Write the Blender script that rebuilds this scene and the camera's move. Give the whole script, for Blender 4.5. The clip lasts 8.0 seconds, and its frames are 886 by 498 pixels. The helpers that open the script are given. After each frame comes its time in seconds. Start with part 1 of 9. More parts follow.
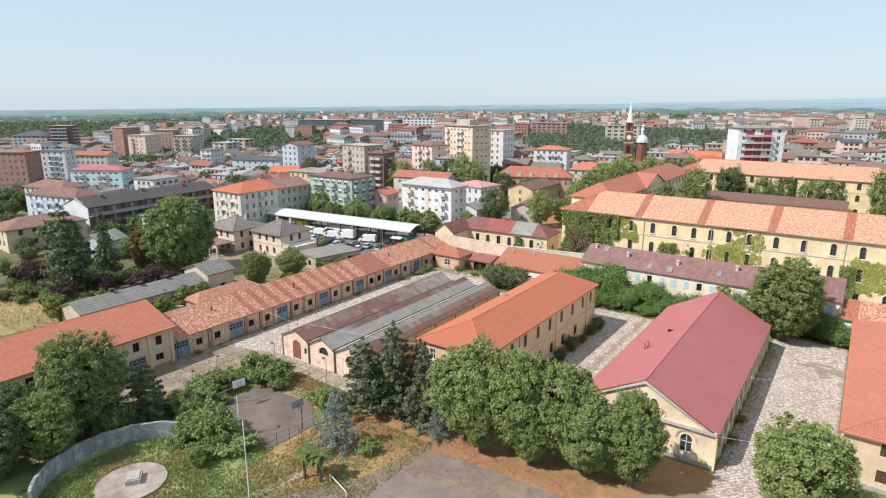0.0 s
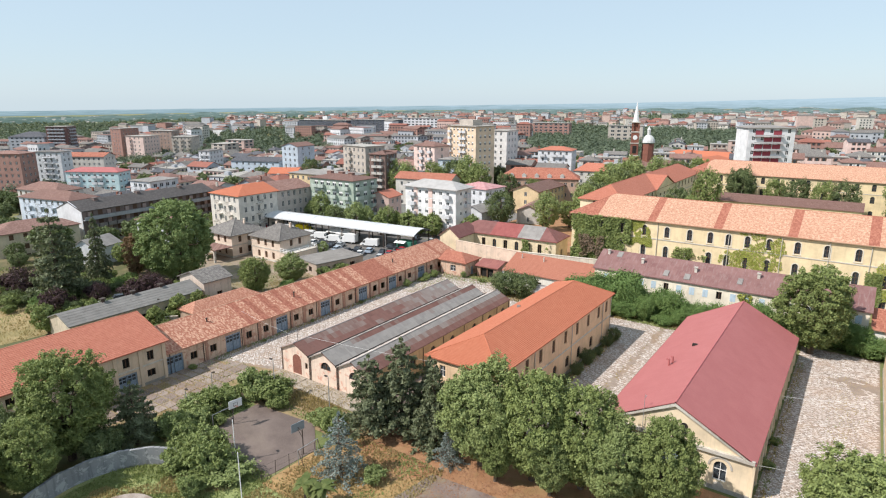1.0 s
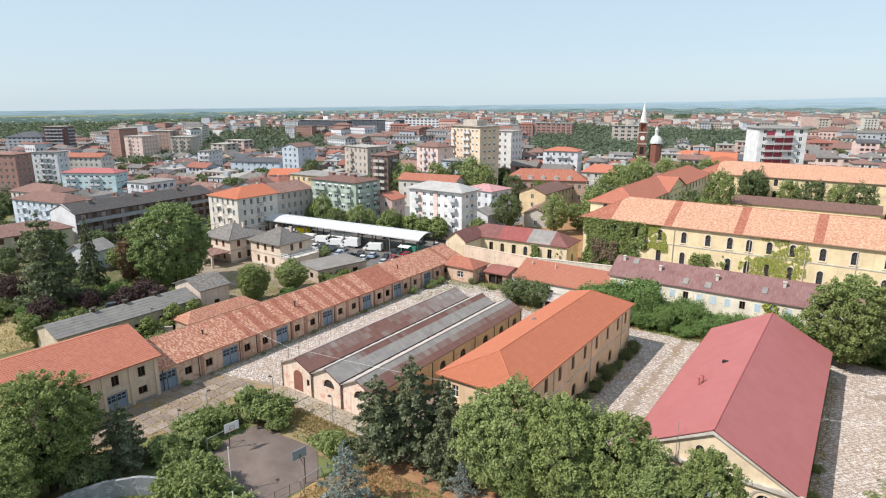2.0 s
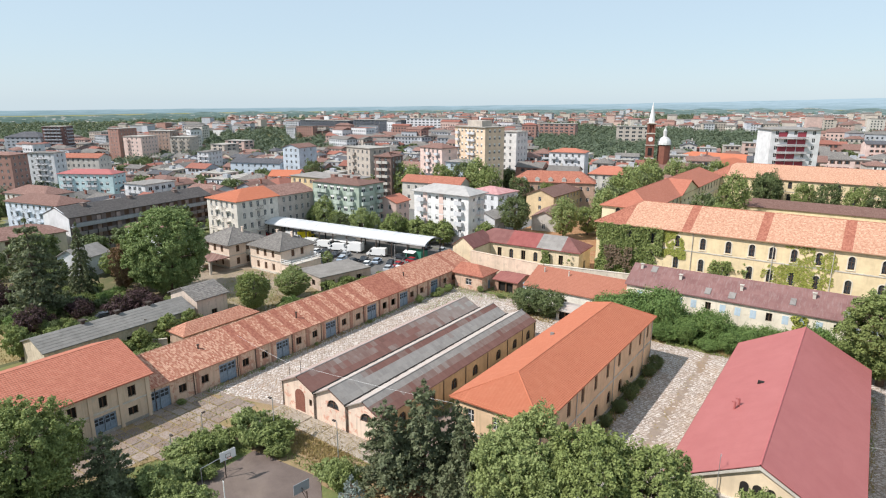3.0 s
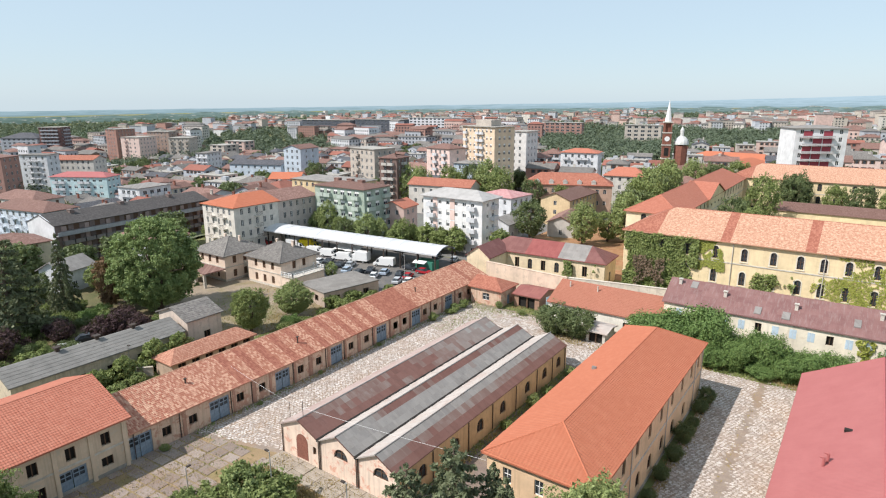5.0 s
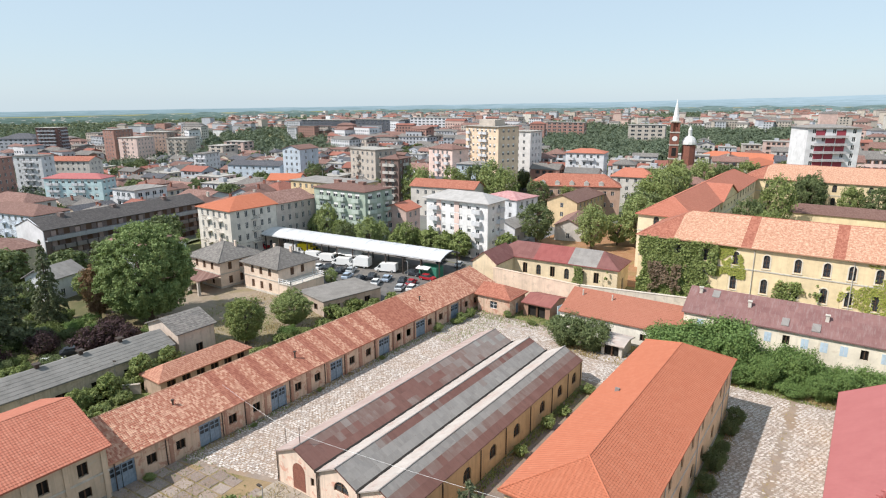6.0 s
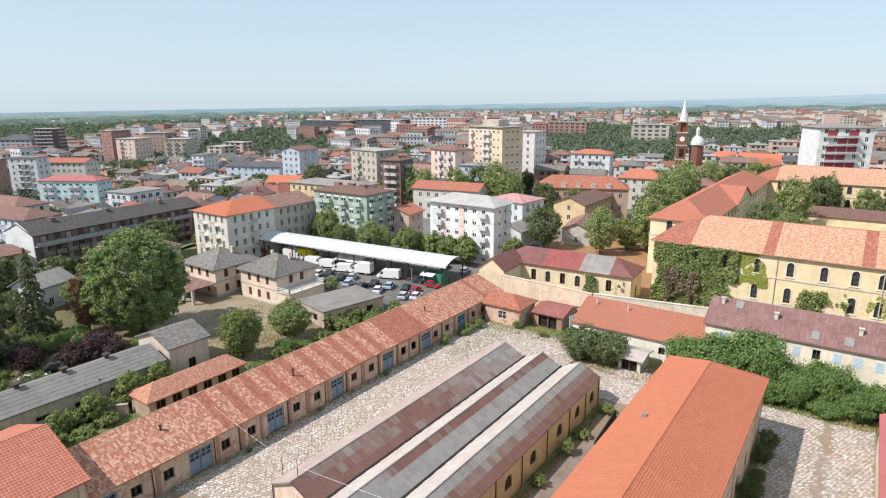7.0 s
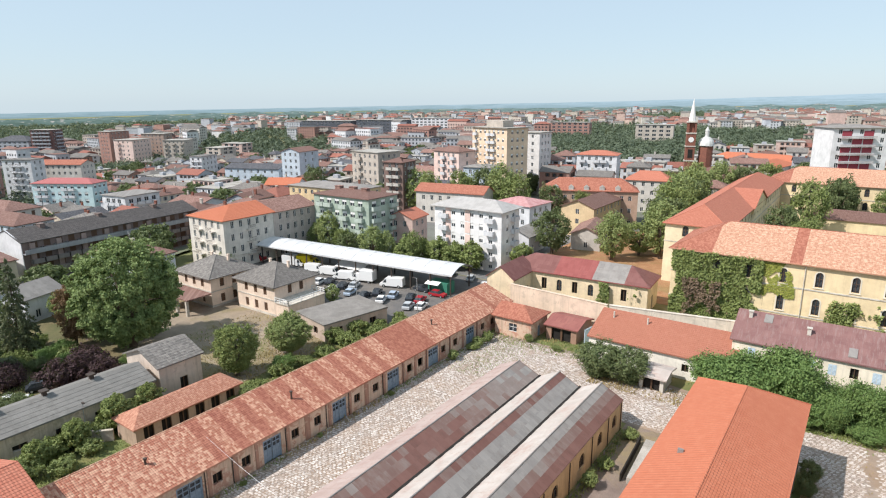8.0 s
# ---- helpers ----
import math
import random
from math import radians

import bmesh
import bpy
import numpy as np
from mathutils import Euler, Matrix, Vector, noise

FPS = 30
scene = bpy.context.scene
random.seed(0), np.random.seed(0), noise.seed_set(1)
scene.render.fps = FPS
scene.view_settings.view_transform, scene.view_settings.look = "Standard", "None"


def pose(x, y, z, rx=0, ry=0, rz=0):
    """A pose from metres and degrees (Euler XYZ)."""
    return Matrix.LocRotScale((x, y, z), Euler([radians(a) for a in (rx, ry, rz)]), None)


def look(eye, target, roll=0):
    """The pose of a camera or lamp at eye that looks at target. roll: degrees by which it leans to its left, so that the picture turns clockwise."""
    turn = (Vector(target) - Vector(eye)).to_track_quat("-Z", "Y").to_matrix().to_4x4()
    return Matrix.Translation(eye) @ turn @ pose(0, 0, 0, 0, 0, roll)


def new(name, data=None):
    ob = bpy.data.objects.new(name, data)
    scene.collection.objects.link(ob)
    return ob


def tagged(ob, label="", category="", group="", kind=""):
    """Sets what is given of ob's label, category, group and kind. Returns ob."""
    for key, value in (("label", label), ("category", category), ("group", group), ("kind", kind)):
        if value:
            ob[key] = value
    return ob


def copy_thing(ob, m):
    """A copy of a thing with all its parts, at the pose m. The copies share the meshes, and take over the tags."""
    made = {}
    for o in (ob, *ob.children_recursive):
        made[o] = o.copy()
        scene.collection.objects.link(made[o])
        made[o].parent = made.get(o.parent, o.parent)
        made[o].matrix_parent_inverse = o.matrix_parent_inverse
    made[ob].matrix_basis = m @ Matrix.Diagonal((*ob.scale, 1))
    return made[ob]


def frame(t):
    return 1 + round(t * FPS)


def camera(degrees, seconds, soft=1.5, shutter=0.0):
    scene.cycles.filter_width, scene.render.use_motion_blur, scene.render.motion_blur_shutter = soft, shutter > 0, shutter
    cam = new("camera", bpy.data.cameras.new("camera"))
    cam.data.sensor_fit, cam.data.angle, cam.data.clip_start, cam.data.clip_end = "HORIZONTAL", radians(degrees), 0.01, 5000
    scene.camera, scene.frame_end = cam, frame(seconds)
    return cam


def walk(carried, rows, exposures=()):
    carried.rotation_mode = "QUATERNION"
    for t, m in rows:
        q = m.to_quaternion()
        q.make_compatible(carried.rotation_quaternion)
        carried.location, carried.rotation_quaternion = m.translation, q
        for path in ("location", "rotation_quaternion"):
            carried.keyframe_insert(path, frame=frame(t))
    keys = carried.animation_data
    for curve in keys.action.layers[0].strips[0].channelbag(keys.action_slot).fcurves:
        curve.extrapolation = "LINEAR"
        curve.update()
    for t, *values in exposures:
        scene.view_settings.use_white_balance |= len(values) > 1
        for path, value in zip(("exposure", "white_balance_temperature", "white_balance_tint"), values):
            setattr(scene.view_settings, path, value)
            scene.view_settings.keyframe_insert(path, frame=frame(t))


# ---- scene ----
cam = camera(73.3, 8.0, 1.15)
PATH = [
    (0, (3.702, -1.744, 41.083), (2.578, -0.161, 40.602), 0.1),
    (0.5, (1.585, 0.169, 41.015), (0.462, 1.753, 40.535), 0.0),
    (1, (-0.682, 2.074, 41.022), (-1.806, 3.657, 40.541), -0.0),
    (1.5, (-2.951, 4.001, 40.948), (-4.075, 5.584, 40.467), -0.0),
    (3, (-10.045, 9.819, 40.826), (-11.171, 11.401, 40.346), 0.1),
    (3.5, (-12.201, 11.778, 40.808), (-13.328, 13.359, 40.327), 0.0),
    (4, (-14.487, 13.76, 40.789), (-15.616, 15.339, 40.308), -0.1),
    (4.5, (-16.705, 15.63, 40.754), (-17.835, 17.208, 40.272), -0.1),
    (6, (-23.274, 22.054, 40.418), (-24.405, 23.631, 39.935), -0.2),
    (6.5, (-25.264, 24.003, 40.404), (-26.395, 25.58, 39.921), -0.3),
    (7, (-27.444, 26.049, 40.387), (-28.576, 27.626, 39.904), -0.3),
    (7.5, (-29.515, 28.1, 40.459), (-30.647, 29.676, 39.976), -0.4),
    (8, (-31.973, 30.317, 40.498), (-33.106, 31.893, 40.015), -0.4),
]
walk(cam, [(t, look(eye, target, roll)) for t, eye, target, roll in PATH])

# ---- light ----
SUN_AZ = math.atan2(-0.50, -0.75)          # the sun stands behind and to the left of the view
SUN_EL = radians(48)
sun_dir = Vector((math.sin(SUN_AZ) * math.cos(SUN_EL), math.cos(SUN_AZ) * math.cos(SUN_EL), math.sin(SUN_EL)))
world = bpy.data.worlds.new("world")
scene.world = world
world.use_nodes = True
sky = world.node_tree.nodes.new("ShaderNodeTexSky")
sky.sky_type = "NISHITA"
sky.sun_disc = False
sky.sun_elevation = SUN_EL
sky.sun_rotation = SUN_AZ
sky.air_density = 1.0
sky.dust_density = 0.5
sky.ozone_density = 2.0
bg = world.node_tree.nodes["Background"]
bg.inputs["Strength"].default_value = 0.112
haze = world.node_tree.nodes.new("ShaderNodeMix")   # summer haze whitens the whole sky evenly
haze.data_type = "RGBA"
haze.inputs[0].default_value = 0.82
haze.inputs[7].default_value = (3.2, 3.98, 4.62, 1)
world.node_tree.links.new(sky.outputs["Color"], haze.inputs[6])
world.node_tree.links.new(haze.outputs[2], bg.inputs["Color"])
sun = new("sun", bpy.data.lights.new("sun", "SUN"))
sun.data.energy = 3.35
sun.data.angle = radians(0.6)
sun.data.color = (1.0, 0.945, 0.895)
sun.matrix_world = look(sun_dir * 200, (0, 0, 0))
scene.view_settings.exposure = 0.71

# ---- materials ----
def shader(name, rough=0.85, metal=0.0):
    m = bpy.data.materials.new(name)
    m.use_nodes = True
    b = m.node_tree.nodes["Principled BSDF"]
    b.inputs["Roughness"].default_value = rough
    b.inputs["Metallic"].default_value = metal
    b.inputs["Specular IOR Level"].default_value = 0.25
    return m, m.node_tree.nodes, m.node_tree.links, b


def coords(n, l, scale=(1, 1, 1), kind="Object"):
    tc = n.new("ShaderNodeTexCoord")
    mp = n.new("ShaderNodeMapping")
    mp.inputs["Scale"].default_value = scale
    l.new(tc.outputs[kind], mp.inputs["Vector"])
    return mp.outputs["Vector"]


def noise_tex(n, l, vec, scale, detail=4, rough=0.6, dist=0.0):
    t = n.new("ShaderNodeTexNoise")
    t.inputs["Scale"].default_value = scale
    t.inputs["Detail"].default_value = detail
    t.inputs["Roughness"].default_value = rough
    t.inputs["Distortion"].default_value = dist
    l.new(vec, t.inputs["Vector"])
    return t.outputs["Fac"]


def ramp(n, l, fac, stops):
    r = n.new("ShaderNodeValToRGB")
    e = r.color_ramp.elements
    while len(e) < len(stops):
        e.new(0.5)
    for k, (p, c) in zip(e, stops):
        k.position = p
        k.color = (*c, 1) if not isinstance(c, (int, float)) else (c, c, c, 1)
    l.new(fac, r.inputs["Fac"])
    return r.outputs["Color"]


def mix(n, l, fac, a, b, mode="MIX"):
    m = n.new("ShaderNodeMix")
    m.data_type = "RGBA"
    m.blend_type = mode
    for sock, v in ((m.inputs[0], fac), (m.inputs[6], a), (m.inputs[7], b)):
        if isinstance(v, (int, float)):
            sock.default_value = v
        elif isinstance(v, tuple):
            sock.default_value = (*v, 1)
        else:
            l.new(v, sock)
    return m.outputs[2]


def math_node(n, l, op, a, b=0.0):
    m = n.new("ShaderNodeMath")
    m.operation = op
    for sock, v in ((m.inputs[0], a), (m.inputs[1], b)):
        if isinstance(v, (int, float)):
            sock.default_value = v
        else:
            l.new(v, sock)
    return m.outputs[0]


def bump(n, l, b, height, strength=0.4, dist=0.05):
    k = n.new("ShaderNodeBump")
    k.inputs["Strength"].default_value = strength
    k.inputs["Distance"].default_value = dist
    l.new(height, k.inputs["Height"])
    l.new(k.outputs["Normal"], b.inputs["Normal"])


def shade(c, k):
    return tuple(min(1.0, v * k) for v in c)


MATS = {}


def plaster(color, wear=0.5, patch=None):
    """Old rendered wall: fine grain, broad fading, rain streaks and patches of another tone."""
    key = ("plaster", color, wear, patch)
    if key in MATS:
        return MATS[key]
    m, n, l, b = shader("plaster", 0.9)
    v = coords(n, l)
    broad = noise_tex(n, l, v, 0.35, 5, 0.65)
    col = mix(n, l, ramp(n, l, broad, [(0.35, 0.0), (0.7, 1.0)]), shade(color, 1.08), shade(color, 0.8))
    streak = noise_tex(n, l, coords(n, l, (2.2, 2.2, 0.12)), 1.0, 4, 0.7)
    col = mix(n, l, math_node(n, l, "MULTIPLY", ramp(n, l, streak, [(0.5, 0.0), (0.75, 1.0)]), wear), col, shade(color, 0.55))
    flake = noise_tex(n, l, v, 0.9, 6, 0.7, 0.6)
    col = mix(n, l, math_node(n, l, "MULTIPLY", ramp(n, l, flake, [(0.63 - 0.12 * wear, 0.0), (0.69 - 0.12 * wear, 1.0)]), wear), col, patch or shade(color, 0.7))
    l.new(col, b.inputs["Base Color"])
    bump(n, l, b, noise_tex(n, l, v, 14, 4), 0.25, 0.03)
    MATS[key] = m
    return m


def tiles(name, dark, light, spread=0.5, cell=(0.30, 0.42), big=0.4, clumps=0.9, lo=0.3, hi=0.7, vary=0.0):
    """Clay roof tiles: each tile its own tone, moss and fading over metres, barrel relief."""
    key = ("tiles", name)
    if key in MATS:
        return MATS[key]
    m, n, l, b = shader(name, 0.88)
    uv = coords(n, l, (1 / cell[0], 1 / cell[1], 1), "UV")
    fl = n.new("ShaderNodeVectorMath")
    fl.operation = "FLOOR"
    l.new(uv, fl.inputs[0])
    wn = n.new("ShaderNodeTexWhiteNoise")
    wn.noise_dimensions = "3D"
    l.new(fl.outputs[0], wn.inputs["Vector"])
    clump = noise_tex(n, l, coords(n, l, (1, 1.25, 1), "UV"), clumps, 5, 0.75, 0.4)
    f = math_node(n, l, "ADD", math_node(n, l, "MULTIPLY", wn.outputs["Value"], spread), math_node(n, l, "MULTIPLY", clump, 1 - spread))
    col = ramp(n, l, f, [(lo, dark), ((lo + hi) / 2, tuple(p * 0.62 + q * 0.38 for p, q in zip(dark, light))), (hi, light)])
    wide = noise_tex(n, l, coords(n, l, (1, 1, 1), "UV"), 0.12, 5, 0.6)
    col = mix(n, l, math_node(n, l, "MULTIPLY", ramp(n, l, wide, [(0.4, 0.0), (0.7, 1.0)]), big), col, shade(dark, 0.72))
    if vary:                    # each roof weathered in its own way
        info = n.new("ShaderNodeObjectInfo")
        col = mix(n, l, math_node(n, l, "MULTIPLY", info.outputs["Random"], vary), col, shade(dark, 0.55))
    l.new(col, b.inputs["Base Color"])
    wave = n.new("ShaderNodeTexWave")
    wave.bands_direction = "X"
    wave.inputs["Scale"].default_value = 0.314159 / cell[0]
    l.new(coords(n, l, (1, 1, 1), "UV"), wave.inputs["Vector"])
    bump(n, l, b, wave.outputs["Fac"], 0.55, 0.05)
    MATS[key] = m
    return m


def sheet_metal(name, base, alt, rough=0.55, ribs=0.5, blot=0.5, rust=None, streak=(2.6, 0.4, 1), relief=0.35):
    """Painted or rusting roof sheets: strips of slightly differing tone, seams and blotches."""
    key = ("sheet", name)
    if key in MATS:
        return MATS[key]
    m, n, l, b = shader(name, rough)
    info = n.new("ShaderNodeObjectInfo")

    def shifted(scale):
        add = n.new("ShaderNodeVectorMath")
        add.operation = "ADD"
        l.new(coords(n, l, scale, "UV"), add.inputs[0])
        l.new(math_node(n, l, "MULTIPLY", info.outputs["Random"], 61.0), add.inputs[1])
        return add.outputs[0]

    uv = shifted((1 / 0.9, 1 / 1.3, 1))
    fl = n.new("ShaderNodeVectorMath")
    fl.operation = "FLOOR"
    l.new(uv, fl.inputs[0])
    wn = n.new("ShaderNodeTexWhiteNoise")
    l.new(fl.outputs[0], wn.inputs["Vector"])
    raw = shifted((1, 1, 1))
    wide = noise_tex(n, l, raw, 0.3, 6, 0.7)
    f = math_node(n, l, "ADD", math_node(n, l, "MULTIPLY", wn.outputs["Value"], ribs), math_node(n, l, "MULTIPLY", wide, 1 - ribs))
    col = ramp(n, l, f, [(0.3, base), (0.7, alt)])
    fine = noise_tex(n, l, shifted(streak), 1.2, 6, 0.75)
    col = mix(n, l, math_node(n, l, "MULTIPLY", ramp(n, l, fine, [(0.5, 0.0), (0.72, 1.0)]), blot), col, rust or shade(base, 0.6))
    l.new(col, b.inputs["Base Color"])
    wave = n.new("ShaderNodeTexWave")
    wave.bands_direction = "X"
    wave.inputs["Scale"].default_value = 1.4
    l.new(raw, wave.inputs["Vector"])
    bump(n, l, b, wave.outputs["Fac"], relief, 0.04)
    MATS[key] = m
    return m


def speckled(name, a, c, scale=3.0, rough=0.9, stain=None, amount=0.5, fine=18, strength=0.4):
    """Concrete, stone, gravel, bark and the like: two tones over metres, grain, stains."""
    key = ("speck", name)
    if key in MATS:
        return MATS[key]
    m, n, l, b = shader(name, rough)
    v = coords(n, l)
    col = mix(n, l, ramp(n, l, noise_tex(n, l, v, scale, 5, 0.65), [(0.35, 0.0), (0.68, 1.0)]), a, c)
    if stain:
        col = mix(n, l, math_node(n, l, "MULTIPLY", ramp(n, l, noise_tex(n, l, v, scale * 0.22, 6, 0.7, 0.5), [(0.48, 0.0), (0.62, 1.0)]), amount), col, stain)
    grain = noise_tex(n, l, v, fine, 3)
    col = mix(n, l, 0.25, col, ramp(n, l, grain, [(0.3, 0.02), (0.7, 0.9)]), "OVERLAY")
    l.new(col, b.inputs["Base Color"])
    bump(n, l, b, grain, strength, 0.04)
    MATS[key] = m
    return m


def sett_mat(name, dark, mid, pale, grime):
    """Single paving stones: a tone for each, grain, and dirt spread over metres."""
    m, n, l, b = shader(name, 0.88)
    geo = n.new("ShaderNodeNewGeometry")
    info = n.new("ShaderNodeObjectInfo")
    f = math_node(n, l, "FRACT", math_node(n, l, "ADD", geo.outputs["Random Per Island"], info.outputs["Random"]))
    col = ramp(n, l, f, [(0.0, dark), (0.4, mid), (1.0, pale)])
    wide = noise_tex(n, l, geo.outputs["Position"], 0.32, 7, 0.8, 0.6)
    col = mix(n, l, math_node(n, l, "MULTIPLY", ramp(n, l, wide, [(0.45, 0.0), (0.68, 1.0)]), 0.75), col, grime)
    grain = noise_tex(n, l, geo.outputs["Position"], 7.0, 5, 0.7)
    col = mix(n, l, 0.3, col, ramp(n, l, grain, [(0.3, 0.05), (0.7, 0.9)]), "OVERLAY")
    l.new(col, b.inputs["Base Color"])
    bump(n, l, b, grain, 0.4, 0.03)
    return m


def glazing(name, tint=(0.03, 0.035, 0.04), rough=0.12):
    m, n, l, b = shader(name, rough)
    b.inputs["Specular IOR Level"].default_value = 0.35
    v = coords(n, l)
    l.new(mix(n, l, ramp(n, l, noise_tex(n, l, v, 1.5, 3), [(0.4, 0.0), (0.6, 1.0)]), tint, shade(tint, 2.2)), b.inputs["Base Color"])
    return m


def leaf_mat(name, dark, light, hue=0.5, drift=0.5):
    m, n, l, b = shader(name, 0.6)
    geo = n.new("ShaderNodeNewGeometry")
    info = n.new("ShaderNodeObjectInfo")
    col = ramp(n, l, geo.outputs["Random Per Island"], [(0.0, dark), (0.55, tuple((p + q) / 2 for p, q in zip(dark, light))), (1.0, light)])
    col = mix(n, l, math_node(n, l, "MULTIPLY", info.outputs["Random"], 0.45), col, shade(dark, 1.1))
    v = coords(n, l)
    col = mix(n, l, math_node(n, l, "MULTIPLY", ramp(n, l, noise_tex(n, l, v, drift, 3), [(0.4, 0.0), (0.65, 1.0)]), hue), col, light)
    l.new(col, b.inputs["Base Color"])
    tr = n.new("ShaderNodeBsdfTranslucent")
    l.new(mix(n, l, 0.35, col, (0.2, 0.24, 0.05)), tr.inputs["Color"])
    ms = n.new("ShaderNodeMixShader")
    ms.inputs[0].default_value = 0.22
    out = n["Material Output"]
    l.new(b.outputs[0], ms.inputs[1])
    l.new(tr.outputs[0], ms.inputs[2])
    l.new(ms.outputs[0], out.inputs["Surface"])
    return m


def paint(name, color, rough=0.45, metal=0.0, wear=0.25):
    key = ("paint", name, color)
    if key in MATS:
        return MATS[key]
    m, n, l, b = shader(name, rough, metal)
    v = coords(n, l)
    f = noise_tex(n, l, v, 2.2, 6, 0.7)
    l.new(mix(n, l, math_node(n, l, "MULTIPLY", ramp(n, l, f, [(0.45, 0.0), (0.7, 1.0)]), wear), color, shade(color, 0.55)), b.inputs["Base Color"])
    MATS[key] = m
    return m


CREAM, OCHRE, PINKISH = (0.72, 0.56, 0.36), (0.66, 0.47, 0.21), (0.6, 0.42, 0.32)
M_TILE_OLD = tiles("old_clay_tiles", (0.38, 0.152, 0.10), (0.60, 0.36, 0.252), 0.85, (0.23, 0.36), 0.15, 1.6, 0.26, 0.86)
M_TILE_PALE = tiles("pale_clay_tiles", (0.42, 0.208, 0.133), (0.63, 0.41, 0.29), 0.1, (0.24, 0.36), 0.12, 2.0, 0.42, 0.6)
M_TILE_NEW = tiles("new_clay_tiles", (0.31, 0.112, 0.075), (0.41, 0.17, 0.115), 0.7, (0.26, 0.36), 0.15)
M_TILE_ORANGE = tiles("orange_clay_tiles", (0.44, 0.141, 0.077), (0.495, 0.178, 0.103), 0.12, (0.42, 0.36), 0.14)
M_TILE_SALMON = tiles("salmon_clay_tiles", (0.41, 0.145, 0.095), (0.47, 0.185, 0.125), 0.35, (0.30, 0.36), 0.15)
# brown cooled a little, distance haze put into the town roofs' colour
M_TILE_BROWN = tiles("brown_clay_tiles", (0.225, 0.125, 0.103), (0.335, 0.21, 0.175), 0.5, (0.35, 0.45), 0.3, vary=0.7)
M_TILE_GREY = tiles("grey_roof_tiles", (0.16, 0.147, 0.137), (0.255, 0.235, 0.215), 0.5, (0.4, 0.4), 0.3, vary=0.3)
M_TILE_RED = tiles("town_red_tiles", (0.30, 0.118, 0.088), (0.37, 0.16, 0.122), 0.5, (0.35, 0.45), 0.3, vary=0.6)
M_SLATE = tiles("dark_slates", (0.075, 0.075, 0.085), (0.13, 0.13, 0.14), 0.5, (0.4, 0.4), 0.3)
M_RED_METAL = sheet_metal("red_roof_sheet", (0.365, 0.12, 0.115), (0.415, 0.147, 0.14), 0.65, 0.1, 0.22, (0.30, 0.095, 0.09))
M_RUST = sheet_metal("rusting_sheet", (0.165, 0.10, 0.085), (0.215, 0.15, 0.132), 0.85, 0.2, 0.6, (0.255, 0.225, 0.205), (0.8, 0.7, 1), 0.08)
M_RUSTRED = sheet_metal("brown_rust_sheet", (0.15, 0.073, 0.06), (0.20, 0.107, 0.09), 0.85, 0.2, 0.55, (0.10, 0.055, 0.047), (0.8, 0.7, 1), 0.08)
M_PURPLE = sheet_metal("purple_rust_sheet", (0.175, 0.085, 0.08), (0.245, 0.135, 0.125), 0.8, 0.2, 0.6, (0.30, 0.24, 0.225))
M_GREYSHEET = sheet_metal("grey_sheet", (0.215, 0.20, 0.19), (0.30, 0.28, 0.26), 0.9, 0.2, 0.6, (0.15, 0.125, 0.11), (0.8, 0.7, 1), 0.08)
M_WHITESHEET = sheet_metal("white_roof_sheet", (0.52, 0.53, 0.54), (0.60, 0.605, 0.61), 0.5, 0.4, 0.25, (0.42, 0.42, 0.42))
M_ASBESTOS = sheet_metal("grey_cement_sheet", (0.165, 0.158, 0.148), (0.235, 0.225, 0.21), 0.95, 0.12, 0.6, (0.10, 0.094, 0.083), (0.9, 0.8, 1), 0.12)
M_GLASS = glazing("window_glass")
# near-black colour in place of unlit depth behind openings; also gutters, ramp wall
M_VOID = speckled("near_black", (0.02, 0.018, 0.016), (0.035, 0.03, 0.027), 1.0)
M_BLUE = paint("faded_blue_paint", (0.25, 0.312, 0.38), 0.6, 0.0, 0.8)
M_WHITE = paint("white_paint", (0.78, 0.77, 0.75), 0.5, 0.0, 0.2)
M_GREYPAINT = paint("grey_paint", (0.38, 0.38, 0.38), 0.5, 0.0, 0.4)
M_SHUTTER = paint("brown_shutter_paint", (0.12, 0.07, 0.045), 0.6, 0.0, 0.4)
M_PALEBLUE = paint("pale_blue_shutter_paint", (0.5, 0.6, 0.68), 0.6, 0.0, 0.4)
M_STONE = speckled("pale_stone", (0.5, 0.46, 0.40), (0.62, 0.58, 0.52), 1.2, 0.9, (0.3, 0.26, 0.22))
M_CONCRETE = speckled("weathered_concrete", (0.33, 0.31, 0.28), (0.46, 0.43, 0.39), 0.8, 0.92, (0.2, 0.18, 0.15), 0.6)
M_DARKMETAL = paint("dark_metal", (0.09, 0.07, 0.06), 0.6, 0.4, 0.5)
M_GALV = paint("galvanised_steel", (0.5, 0.51, 0.52), 0.45, 0.6, 0.3)
M_BARK = speckled("bark", (0.10, 0.075, 0.055), (0.17, 0.13, 0.10), 2.5)
M_BRICK = speckled("red_brickwork", (0.21, 0.085, 0.062), (0.28, 0.12, 0.085), 3.0, 0.9, (0.17, 0.08, 0.06), 0.5)
M_COBBLE = speckled("earth_between_setts", (0.25, 0.2, 0.165), (0.34, 0.275, 0.225), 0.5, 0.95, (0.32, 0.215, 0.135), 0.6)
M_SETT = sett_mat("pale_stone_setts", (0.30, 0.25, 0.22), (0.48, 0.425, 0.385), (0.66, 0.615, 0.58), (0.38, 0.275, 0.205))
M_FLAG = sett_mat("worn_concrete_flags", (0.205, 0.162, 0.14), (0.265, 0.212, 0.182), (0.34, 0.28, 0.242), (0.24, 0.155, 0.10))
